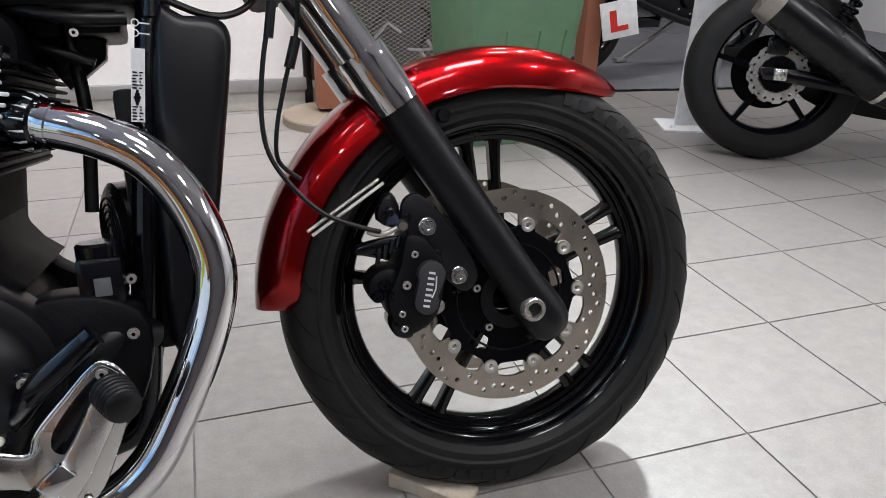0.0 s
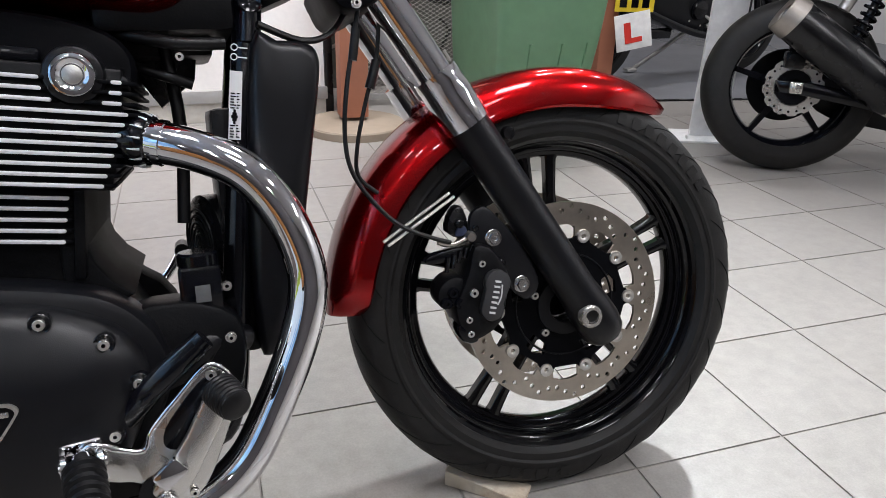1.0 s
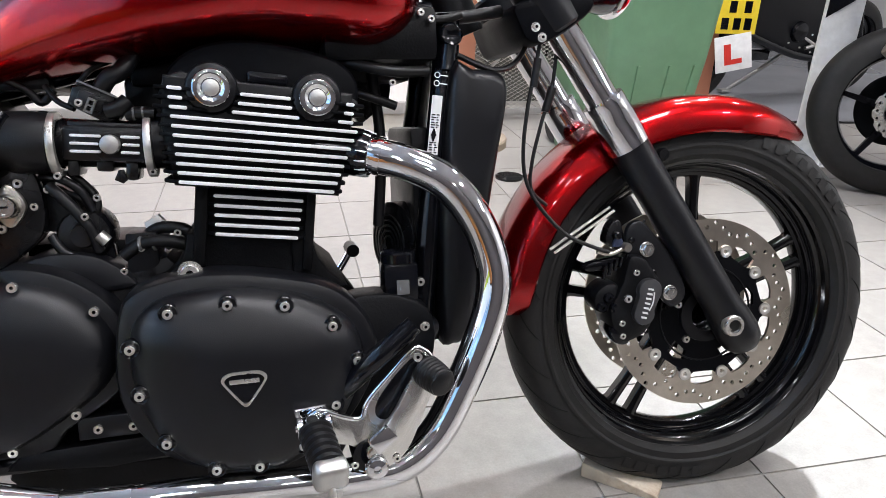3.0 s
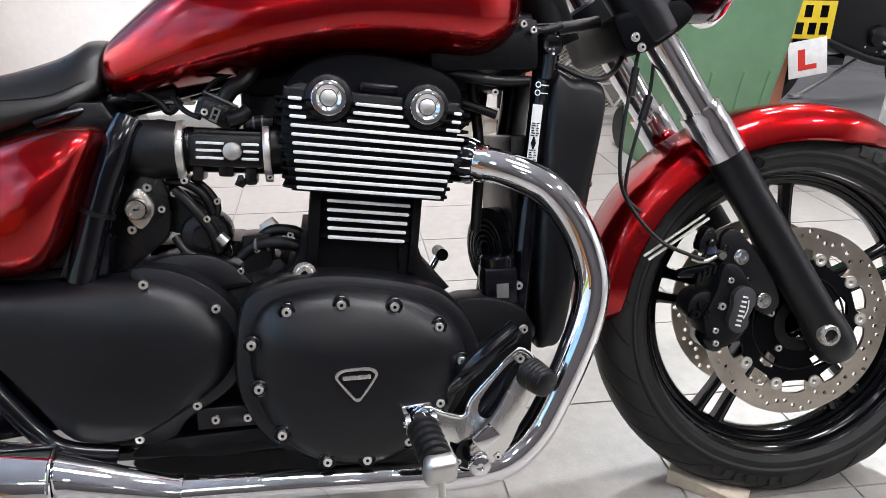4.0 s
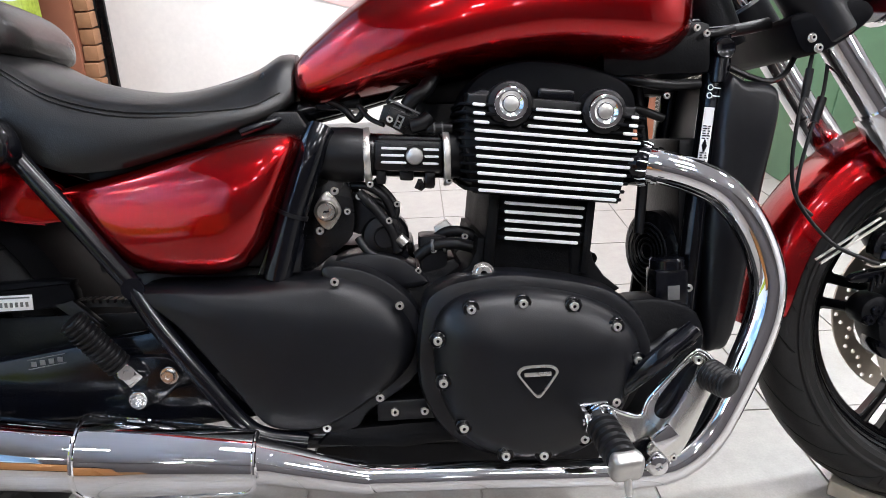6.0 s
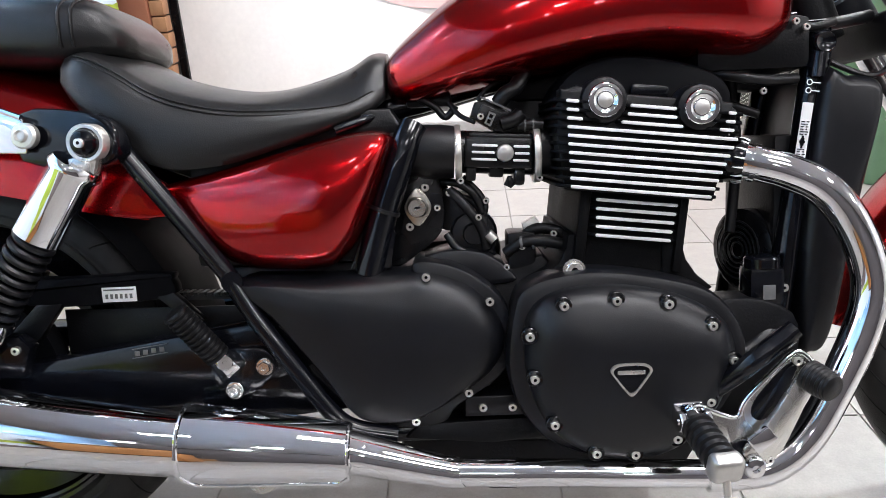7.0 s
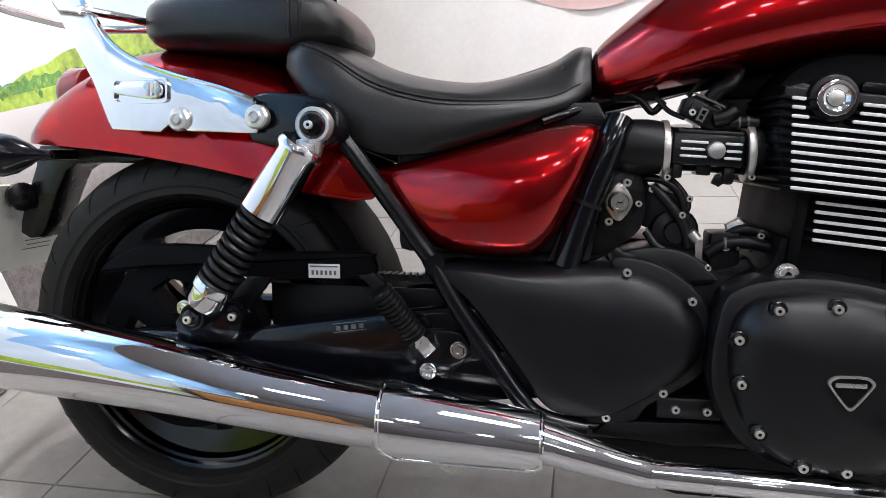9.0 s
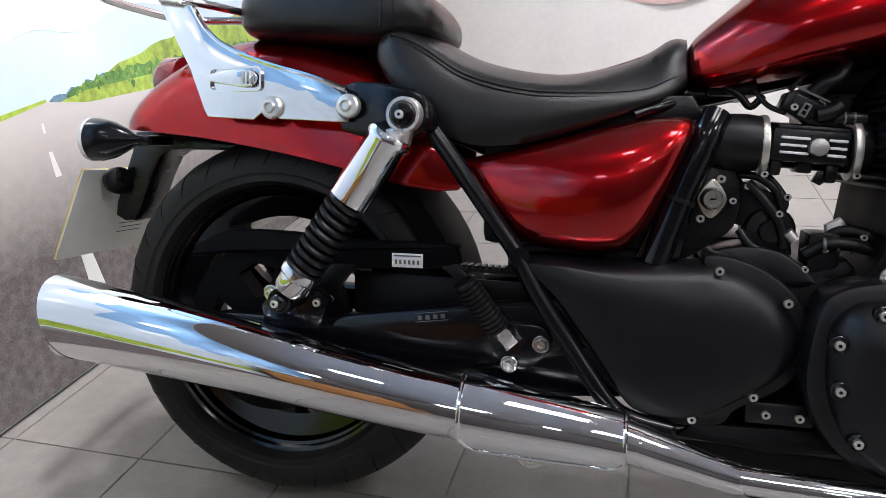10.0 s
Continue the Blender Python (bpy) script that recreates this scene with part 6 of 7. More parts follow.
lathe(bm, [(0.0, 0.070), (0.006, 0.066), (0.008, 0.045), (0.016, 0.032), (0.026, 0.012), (0.0300, -0.006), (0.0305, -0.018), (0.0285, -0.020)], 28, ind @ pose(0, 0, 0, 0, 0, -85))
IND = part("indicator", bm, GLOSS, BIKE, "black teardrop indicator with a clear lens")
bm = bmesh.new()
lathe(bm, [(0.0295, -0.018), (0.031, -0.021), (0.0295, -0.025), (0.020, -0.029), (0, -0.030)], 28, ind @ pose(0, 0, 0, 0, 0, -85))
part("lens", bm, mat("clear_lens", (0.7, 0.7, 0.68), 0.15, 0.0, 0.5), IND, "pale clear lens")
bar("indicator_stem", [(-1.86, -0.05, 0.632), (-1.865, -0.12, 0.632)], 0.009, GLOSS, IND)
bm = bmesh.new()
lathe(bm, [(0.0, 0.0), (0.03, 0.004), (0.042, 0.02), (0.042, 0.05), (0, 0.05)], 24, pose(-1.905, 0, 0.735) @ pose(0, 0, 0, 0, 0, -90))
part("tail_light", bm, mat("red_lens", (0.16, 0.004, 0.006), 0.12, 0.0, 0.3), BIKE, "red tail light lens")
bar("side_stand", [(-0.75, 0.12, 0.24), (-0.70, 0.20, 0.14), (-0.66, 0.262, 0.068)], 0.012, GLOSS, None, "black side stand")

# ---- the showroom round the motorcycle ----
def tiles():
    gap, h = 0.0022, 0.006
    def one():
        bm = bmesh.new()
        box(bm, gap, TS - gap, gap, TS - gap, -h, 0.0, 0)
        finish(bm)
        return mesh_of(bm, "tile", TILE)
    me = one()
    for i in range(-12, 11):
        for j in range(-2, 10):
            again("tile", me, FLOOR, pose(-0.0336 + i * TS, -0.0306 + j * TS, random.uniform(-0.0004, 0.0002)))
    bm = bmesh.new()
    for i in range(-21, 21):
        for j in range(-16, 23):
            if -12 <= i < 11 and -2 <= j < 10:
                continue
            x, y = -0.0336 + i * TS, -0.0306 + j * TS
            box(bm, x + gap, x + TS - gap, y + gap, y + TS - gap, -h, 0.0)
    me = mesh_of(bm, "far_tiles", TILE)
    o = new("far_tiles", me)
    o.parent = FLOOR
    tagged(o, kind="stuff")


def far_floor():
    """Smooth grey-blue floor of the next bay, met by a dark strip."""
    bm = bmesh.new()
    prism(bm, [(0.95, 2.475), (4.5, 2.0), (4.5, 7.0), (0.95, 7.0)], 0.0, 0.004)
    bm.transform(Matrix(((1, 0, 0, 0), (0, 0, 1, 0), (0, 1, 0, 0), (0, 0, 0, 1))))
    tagged(part("floor_far_bay", bm, mat("grey_floor_paint", (0.20, 0.205, 0.22), 0.32, 0.0, 0.0, 0.12, 6, 0.05, 200, dirt=(0.10, 0.10, 0.10), dirt_amount=0.3, dirt_scale=7), None), "smooth grey painted floor of the next bay", "floor", kind="structure")
    bm = bmesh.new()
    prism(bm, [(0.95, 2.452), (4.5, 1.977), (4.5, 2.0), (0.95, 2.475)], 0.0, 0.008, 0.002)
    bm.transform(Matrix(((1, 0, 0, 0), (0, 0, 1, 0), (0, 1, 0, 0), (0, 0, 0, 1))))
    tagged(part("threshold", bm, PLASTIC, None), "dark threshold strip between two floors", "threshold", kind="structure")


def counter():
    """The timber counter behind the viewer, seen only in the chrome and the paint."""
    c = thing("counter", "orange-brown timber counter unit with a dark top", "counter", pose(-2.475, -2.55, 0))
    wood = mat("orange_timber", (0.46, 0.20, 0.065), 0.5, 0.0, 0.0, 0.2, 5, 0.1, 60)
    bm = bmesh.new()
    box(bm, -0.27, 0.27, -0.28, 0.28, 0.06, 0.86, 0.006)
    part("body", bm, wood, c)
    bm = bmesh.new()
    box(bm, -0.26, 0.26, -0.25, 0.25, 0.0, 0.06, 0.002)
    part("plinth", bm, PLASTIC, c, "dark recessed plinth")
    bm = bmesh.new()
    box(bm, -0.30, 0.30, -0.31, 0.31, 0.86, 0.90, 0.006)
    part("worktop", bm, PLASTIC, c, "dark counter top")
    return c


def display_wall():
    w = thing("display_panel", "white fabric display panel with a faded pink disc print", "display panel", pose(-1.55, 2.45, 0))
    bm = bmesh.new()
    n = 90
    rings = []
    for k in range(n + 1):
        x = -1.12 + 2.24 * k / n
        y = 0.004 * math.sin(x * 9) + 0.003 * math.sin(x * 23 + 1)
        rings.append([V(x, y, 0.14), V(x, y * 0.8, 1.0), V(x, 0, 2.4), V(x, 0.02, 2.4), V(x, 0.02, 0.14)])
    loft(bm, rings)
    part("sheet", bm, WHITE, w, "", None, 60)
    bm = bmesh.new()
    box(bm, -1.13, 1.13, -0.02, 0.03, 0.085, 0.14, 0.004)
    part("rail", bm, GREYSTEEL, w, "grey bottom rail")
    bm = bmesh.new()
    box(bm, -1.13, 1.13, -0.005, 0.03, 0.0, 0.085, 0.004)
    part("plinth", bm, mat("pale_plinth", (0.50, 0.47, 0.42), 0.6), w)
    for x in (-1.14, 1.14):
        bm = bmesh.new()
        box(bm, x - 0.018, x + 0.018, -0.01, 0.03, 0, 2.42, 0.003)
        part("edge_post", bm, PLASTIC, w, "black edge post")
    bm = bmesh.new()
    prism(bm, circle(0.02, 1.20, 0.55, 64), -0.0075, -0.0068)
    part("disc_print", bm, mat("pink_print", (0.62, 0.42, 0.40), 0.7, var=0.05), w, "faded pink printed disc")
    return w


def column(x, y, w, d, label):
    c = thing("column", label, "column", pose(x, y, 0))
    bm = bmesh.new()
    box(bm, -w / 2, w / 2, -d / 2, d / 2, 0.05, 3.0, 0.006)
    part("shaft", bm, TERRA, c)
    return c


def brick_column():
    c = column(-2.80, 2.32, 0.13, 0.13, "terracotta painted column edged with rough brown bricks")
    BR = mat("brown_brick", (0.30, 0.15, 0.075), 0.8, 0.0, 0.0, 0.3, 14, 0.5, 90)
    bm = bmesh.new()
    box(bm, -0.065, 0.065, -0.065, 0.065, 0, 0.05)
    part("foot", bm, TERRA, c)
    for s, n in ((1, 0), (-1, 1)):
        bm = bmesh.new()
        box(bm, -0.030, 0.030, -0.05, 0.02, -0.031, 0.031, 0.006)
        finish(bm)
        me = mesh_of(bm, "brick", BR)
        for k in range(38):
            again("brick", me, c, pose(s * 0.098 + random.uniform(-0.004, 0.004), random.uniform(-0.006, 0.004), 0.035 + 0.068 * k, random.uniform(-4, 4), random.uniform(-2, 2), random.uniform(-3, 3)))
    return c


def near_post():
    c = column(-0.344, 2.25, 0.120, 0.10, "terracotta painted post on a round pale timber base")
    bm = bmesh.new()
    tube(bm, [(0, -0.05, 0.0), (0, -0.05, 0.030), (0, -0.05, 0.036)], [0.215, 0.215, 0.21], 48)
    part("base", bm, TIMBER, c, "round pale timber base")
    d = thing("floor_disc", "dark flat rubber disc lying on the tiles", "mat", pose(-0.27, 1.68, 0))
    bm = bmesh.new()
    tube(bm, [(0, 0, 0), (0, 0, 0.008), (0, 0, 0.010)], [0.055, 0.055, 0.05], 24)
    part("pad", bm, PLASTIC, d)


def cage():
    c = thing("wire_cage", "grey expanded-metal cage with dark clutter inside", "cage", pose(0.0, 2.62, 0))
    bm = bmesh.new()
    px, pz = 0.034, 0.0195
    for i in range(-8, 12):
        for s in (0, 1):
            pts = []
            for k in range(0, 69):
                pts.append(V(i * px + (px * 0.97 if (k + s) % 2 else 0), 0.002 * s, 0.06 + k * pz))
            tube(bm, pts, 0.0017, 4, False)
    part("mesh", bm, GALV, c, "diamond expanded-metal mesh")
    for x in (-0.32, 0.44):
        bm = bmesh.new()
        box(bm, x - 0.015, x + 0.015, -0.015, 0.015, 0, 1.40, 0.002)
        part("post", bm, GREYSTEEL, c)
    bm = bmesh.new()
    box(bm, -0.305, 0.425, -0.012, 0.012, 0.03, 0.058, 0.002)
    part("rail", bm, GREYSTEEL, c)
    bm = bmesh.new()
    box(bm, -0.60, 0.60, 0.42, 0.45, 0, 1.4, 0.004)
    part("back_panel", bm, mat("dark_board", (0.06, 0.058, 0.05), 0.7), c)
    for k in range(14):
        bm = bmesh.new()
        x, z = random.uniform(-0.25, 0.4), random.uniform(0.15, 0.9)
        a, b = random.uniform(-0.2, 0.2), random.uniform(-0.15, 0.15)
        tube(bm, [(x, 0.2, z), (x + a * 0.5, 0.18, z + b), (x + a, 0.22, z + b * 0.4)], random.uniform(0.006, 0.014), 8)
        part("scrap_part", bm, ALU if k % 2 else PLASTIC, c)
    return c


def wheelie_bin():
    b = thing("wheelie_bin", "tall green plastic wheeled bin", "bin", pose(0.262, 1.90, 0))
    bm = bmesh.new()
    rings = []
    for z, w, front in ((0.0, 0.172, 0.205), (0.02, 0.180, 0.215), (0.45, 0.206, 0.300), (0.50, 0.210, 0.305), (0.92, 0.238, 0.350), (0.94, 0.250, 0.365), (1.00, 0.250, 0.365)):
        rings.append([V(x, y, z) for x, y in rrect(-w, w, -front, 0.25, 0.035, 4)])
    loft(bm, rings)
    part("body", bm, GREEN, b, "", None, 30)
    for x in (-0.085, 0.045, 0.150):
        bm = bmesh.new()
        loft(bm, [[V(x * (0.85 + 0.3 * z) + e * 0.008, -0.215 - 0.1977 * (z - 0.02) - q, z) for e, q in ((-1, -0.01), (-0.5, 0.007), (0.5, 0.007), (1, -0.01))] for z in (0.05, 0.30, 0.44)])
        part("rib", bm, GREEN, b)
    bm = bmesh.new()
    box(bm, -0.26, 0.26, -0.385, 0.27, 1.00, 1.035, 0.012)
    part("lid", bm, GREEN, b)
    for s in (-1, 1):
        bm = bmesh.new()
        lathe(bm, [(0.0, -0.02), (0.09, -0.02), (0.1, -0.01), (0.1, 0.01), (0.09, 0.02), (0, 0.02)], 24, pose(s * 0.16, 0.27, 0.1, 0, 0, 90))
        part("wheel", bm, GRIP, b)
    return b


def right_post():
    c = column(1.005, 2.50, 0.090, 0.09, "terracotta painted square post")
    bm = bmesh.new()
    box(bm, -0.05, 0.05, -0.05, 0.05, 0, 0.05)
    part("foot", bm, TERRA, c)


def sign_stand():
    s = thing("sign_stand", "white floor-standing sign board with a black stripe", "sign stand", pose(1.12, 1.74, 0, 0, 0, -20))
    bm = bmesh.new()
    box(bm, -0.14, 0.14, -0.10, 0.10, 0.0, 0.010, 0.002)
    part("base_plate", bm, WHITECARD, s)
    bm = bmesh.new()
    prism(bm, [(-0.075, 0.010), (0.075, 0.010), (0.085, 1.5), (-0.055, 1.5)], -0.012, 0.012, 0.002)
    part("board", bm, WHITECARD, s)
    bm = bmesh.new()
    prism(bm, [(-0.062, 0.60), (0.078, 0.70), (0.080, 0.80), (-0.060, 0.68)], -0.0145, -0.0125)
    part("stripe", bm, GLOSS, s)
    for x in (-0.10, 0.10):
        bm = bmesh.new()
        tube(bm, [(x, -0.06, 0.010), (x, -0.06, 0.024)], 0.007, 8)
        part("bolt", bm, WHITECARD, s)


def other_wheel(parent, m, R, w, spokes):
    bm = bmesh.new()
    lathe(bm, [(R * (0.70 + 0.30 * math.sin(math.pi * k / 14) ** 0.65), -w * math.cos(math.pi * k / 14)) for k in range(15)], 64, m, True)
    t = part("tyre", bm, RUBBER, parent, "dusty black tyre")
    bm = bmesh.new()
    lathe(bm, [(R * 0.71, -w * 0.8), (R * 0.68, -w * 0.6), (R * 0.64, -w * 0.2), (R * 0.64, w * 0.2), (R * 0.68, w * 0.6), (R * 0.71, w * 0.8)], 56, m, True)
    part("rim", bm, GLOSS, t)
    for k in range(spokes):
        bm = bmesh.new()
        a = 2 * math.pi * (k + 0.3) / spokes
        loft(bm, [[m @ V(r * math.cos(a) - q * wd * math.sin(a), y * 0.012, r * math.sin(a) + q * wd * math.cos(a)) for q, y in ((-1, -1), (1, -1), (1, 1), (-1, 1))] for r, wd in ((0.03, 0.014), (R * 0.66, 0.009))])
        part("spoke", bm, GLOSS, t)
    bm = bmesh.new()
    lathe(bm, [(0, -0.06), (0.03, -0.06), (0.035, 0.06), (0, 0.06)], 20, m)
    part("hub", bm, GLOSS, t)
    return t


def second_bike():
    """The parked black motorcycle behind, of which the rear half shows."""
    b = thing("motorcycle", "black parked motorcycle with a stubby black silencer", "motorcycle", pose(1.10, 1.30, 0, -8, 0, -32), "bikes parked behind")
    R = 0.312
    wh = other_wheel(b, pose(0, 0, R), R, 0.075, 5)
    bm = bmesh.new()
    plate(bm, [((0.104 if k % 8 < 5 else 0.098) * math.cos(2 * math.pi * k / 96), (0.104 if k % 8 < 5 else 0.098) * math.sin(2 * math.pi * k / 96)) for k in range(96)],
          [circle(0.088 * math.cos(a), 0.088 * math.sin(a), 0.005, 6) for a in (2 * math.pi * k / 20 for k in range(20))] + [circle(0, 0, 0.062, 32)], -0.002, 0.002)
    part("brake_disc", bm, STEEL, wh, "wavy brake disc", pose(0.0, -0.085, R))
    bm = bmesh.new()
    lathe(bm, [(0.066, -0.002), (0.066, 0.003), (0.03, 0.003), (0.03, -0.002)], 24, pose(0, -0.085, R), True)
    part("disc_carrier", bm, GLOSS, wh)
    bm = bmesh.new()
    prism(bm, [(-0.07, R + 0.022), (0.05, R + 0.022), (0.62, R - 0.070), (0.62, R - 0.115), (0.05, R - 0.028), (-0.05, R - 0.02)], -0.13, -0.105, 0.006)
    part("swinging_arm", bm, GLOSS, b, "black swinging arm")
    bm = bmesh.new()
    prism(bm, rrect(-0.022, 0.022, R - 0.020, R + 0.020, 0.006, 2), -0.140, -0.128, 0.003)
    lathe(bm, [(0.013, 0), (0.013, -0.014), (0.008, -0.018), (0, -0.018)], 12, pose(0, -0.138, R))
    part("axle_block", bm, STEEL, b, "bright axle adjuster")
    bm = bmesh.new()
    box(bm, -0.05, 0.02, -0.12, -0.07, R + 0.065, R + 0.125, 0.012)
    part("brake_caliper", bm, PLASTIC, b)
    bm = bmesh.new()
    prism(bm, spline([(0.02, R + 0.25), (0.20, R + 0.20), (0.36, R + 0.10), (0.60, R + 0.05), (0.60, R - 0.14), (0.30, R - 0.13), (0.14, R - 0.09), (0.05, R + 0.02), (0.03, R + 0.12)], 3, True), 0.085, 0.10, 0.004)
    part("chain_case", bm, DEEP, b, "black chain case")
    bm = bmesh.new()
    prism(bm, [(0.42, R + 0.32), (0.75, R + 0.30), (0.75, R - 0.12), (0.50, R - 0.10), (0.44, R + 0.05)], -0.10, 0.10, 0.02)
    part("engine_block", bm, DEEP, b, "black engine casing")
    # silencer
    a, c = V(-0.09, -0.185, R + 0.25), V(0.36, -0.17, R - 0.050)
    bm = bmesh.new()
    m = aim(a, c)
    n = (c - a).length
    lathe(bm, [(0.05, 0.0), (0.066, 0.003), (0.072, 0.05), (0.074, n * 0.55), (0.066, n * 0.85), (0.045, n), (0, n)], 32, m)
    s = part("silencer", bm, PLASTIC, b, "matt black stubby silencer")
    bm = bmesh.new()
    lathe(bm, [(0.030, -0.006), (0.066, -0.012), (0.070, -0.008), (0.0745, 0.045), (0.070, 0.047), (0.05, 0.02), (0.03, 0.02)], 32, m, True)
    part("silencer_tip", bm, mat("satin_titanium", (0.36, 0.33, 0.30), 0.45, 0.9), s, "champagne metal silencer end cap")
    bm = bmesh.new()
    tube(bm, spline([c - (c - a) * 0.05, c + V(0.08, 0.02, -0.05), c + V(0.22, 0.05, -0.07), c + V(0.40, 0.08, -0.06)], 4), 0.030, 16)
    part("exhaust_pipe", bm, GLOSS, s)
    bm = bmesh.new()
    lathe(bm, [(0.052, n - 0.06), (0.060, n - 0.058), (0.058, n - 0.04), (0.05, n - 0.04)], 24, m, True)
    part("clamp", bm, STEEL, s)
    # shock spring, hanger, body bulk and seat tail
    p, q = V(0.22, -0.12, R + 0.36), V(0.13, -0.12, R + 0.06)
    bm = bmesh.new()
    mm = aim(p, q)
    tube(bm, [mm @ V(0.026 * math.cos(2 * math.pi * 8 * t), 0.05 + 0.2 * t, 0.026 * math.sin(2 * math.pi * 8 * t)) for t in (k / 160 for k in range(161))], 0.006, 6)
    part("shock_spring", bm, GLOSS, b, "black shock spring")
    bm = bmesh.new()
    tube(bm, [p, q], 0.014, 10)
    part("damper", bm, PLASTIC, b)
    bm = bmesh.new()
    tube(bm, [(0.10, -0.135, R + 0.27), (0.165, -0.135, R + 0.41)], 0.021, 16)
    part("reservoir", bm, ALU, b, "silver shock reservoir")
    bm = bmesh.new()
    lathe(bm, [(0.13, 0.075), (0.135, 0.078), (0.135, 0.084), (0.06, 0.088), (0.03, 0.088)], 40, pose(0, 0, R), True)
    part("rear_sprocket", bm, DEEP, b, "dark rear sprocket and chain guard")
    bm = bmesh.new()
    prism(bm, [(0.36, R + 0.30), (0.42, R + 0.30), (0.50, R + 0.13), (0.66, R + 0.02), (0.62, R - 0.02), (0.46, R + 0.09), (0.40, R + 0.20)], -0.165, -0.150, 0.004)
    part("footrest_hanger", bm, GOLD, b, "champagne metal footrest hanger")
    bm = bmesh.new()
    box(bm, 0.38, 0.46, -0.18, -0.155, R + 0.24, R + 0.36, 0.008)
    part("master_cylinder", bm, STEEL, b)
    bm = bmesh.new()
    prism(bm, spline([(-0.10, 0.80), (0.25, 0.72), (0.40, 0.55), (0.50, 0.30), (0.95, 0.26), (1.15, 0.45), (1.15, 0.85), (0.80, 1.02), (0.40, 0.88), (-0.20, 0.95)], 3, True), -0.14, 0.14, 0.02)
    part("body", bm, SATIN, b, "black engine, frame and bodywork")
    bm = bmesh.new()
    prism(bm, [(-0.32, 0.88), (-0.20, 0.95), (0.30, 0.80), (0.30, 0.72), (0.1, 0.70), (-0.28, 0.84)], -0.10, 0.10, 0.01)
    part("tail", bm, PLASTIC, b)
    other_wheel(b, pose(1.40, 0, R), R, 0.06, 5)
    bm = bmesh.new()
    for s in (-1, 1):
        tube(bm, [(1.40, s * 0.10, R), (1.12, s * 0.10, 0.95)], 0.024, 12)
    part("fork", bm, GLOSS, b)
    return b


THIRD = pose(1.14, 2.85, 0, 4, 0, 12)


def third_bike():
    """A parked motorcycle further off: tail with plates, rear wheel, stand and dark bulk."""
    b = thing("motorcycle", "black learner motorcycle with yellow and white rear plates", "motorcycle", THIRD, "bikes parked behind")
    R = 0.29
    other_wheel(b, pose(0.0, 0, R), R, 0.055, 5)
    bm = bmesh.new()
    prism(bm, [(-0.15, 0.56), (0.18, 0.50), (0.34, 0.37), (0.50, 0.31), (0.74, 0.29), (0.86, 0.25), (1.02, 0.25), (1.10, 0.45), (1.0, 0.85), (0.5, 0.80), (0.2, 0.75), (-0.2, 0.85)], -0.11, 0.11, 0.02)
    part("body", bm, SATIN, b, "black engine and bodywork")
    bm = bmesh.new()
    prism(bm, [(-0.02, R + 0.02), (0.5, R + 0.03), (0.5, R - 0.03), (-0.02, R - 0.02)], -0.09, -0.07, 0.004)
    part("swinging_arm", bm, GLOSS, b)
    for pts, r in (([(0.80, 0.02, 0.30), (0.70, 0.09, 0.18), (0.53, 0.19, 0.012)], 0.013), ([(0.73, -0.10, 0.385), (0.79, -0.13, 0.35), (0.84, -0.14, 0.33)], 0.009), ([(0.74, -0.12, 0.325), (0.82, -0.13, 0.345), (0.92, -0.15, 0.355)], 0.012)):
        bm = bmesh.new()
        tube(bm, spline(pts, 4), r, 10)
        part("stand", bm, ALU, b, "steel side stand and footrest")
    bm = bmesh.new()
    box(bm, 0.47, 0.55, 0.165, 0.215, 0.0, 0.018, 0.006)
    part("stand_foot", bm, ALU, b)
    for x, z, r in ((0.92, 0.36, 0.085), (0.66, 0.42, 0.060)):
        bm = bmesh.new()
        lathe(bm, [(r, 0.02), (r, -0.012), (r * 0.85, -0.025), (r * 0.3, -0.03), (0, -0.03)], 28, pose(x, -0.11, z))
        part("engine_cover", bm, GLOSS, b, "round black engine cover")
    for x, z in ((0.70, 0.33), (0.80, 0.30), (0.88, 0.275), (0.60, 0.36), (0.78, 0.40)):
        bolt(b, x, -0.113, z, B8)
    bm = bmesh.new()
    tube(bm, spline([(0.98, -0.10, 0.55), (1.06, -0.12, 0.36), (0.96, -0.13, 0.27), (0.72, -0.13, 0.28), (0.42, -0.14, 0.36), (0.10, -0.15, 0.47)], 5), 0.022, 14)
    part("exhaust_pipe", bm, GLOSS, b, "dark exhaust pipe")
    bm = bmesh.new()
    tube(bm, [(0.42, -0.05, 0.74), (0.30, -0.06, 0.40)], 0.018, 12)
    part("frame_tube", bm, GLOSS, b)
    other_wheel(b, pose(1.25, 0, R), R, 0.05, 5)
    bm = bmesh.new()
    tube(bm, [(1.25, -0.09, R), (1.05, -0.09, 0.85)], 0.02, 10)
    tube(bm, [(1.25, 0.09, R), (1.05, 0.09, 0.85)], 0.02, 10)
    part("fork", bm, GLOSS, b)
    # plates, facing the viewer
    m = THIRD.inverted() @ pose(1.098, 2.40, 0, 0, 0, -10)
    bm = bmesh.new()
    box(bm, -0.100, 0.100, -0.003, 0.003, 0.455, 0.63, 0.001)
    p = part("yellow_plate", bm, YELLOW, b, "yellow number plate with plain black bars", m)
    for x, z in ((-0.06, 0.475), (0.0, 0.475), (0.055, 0.475), (-0.03, 0.555), (0.045, 0.555)):
        bm = bmesh.new()
        box(bm, x - 0.018, x + 0.018, -0.0045, -0.0031, z, z + 0.055)
        part("plate_bar", bm, GLOSS, p, "", m)
    bm = bmesh.new()
    box(bm, -0.092, 0.092, -0.003, 0.003, 0.275, 0.452, 0.001)
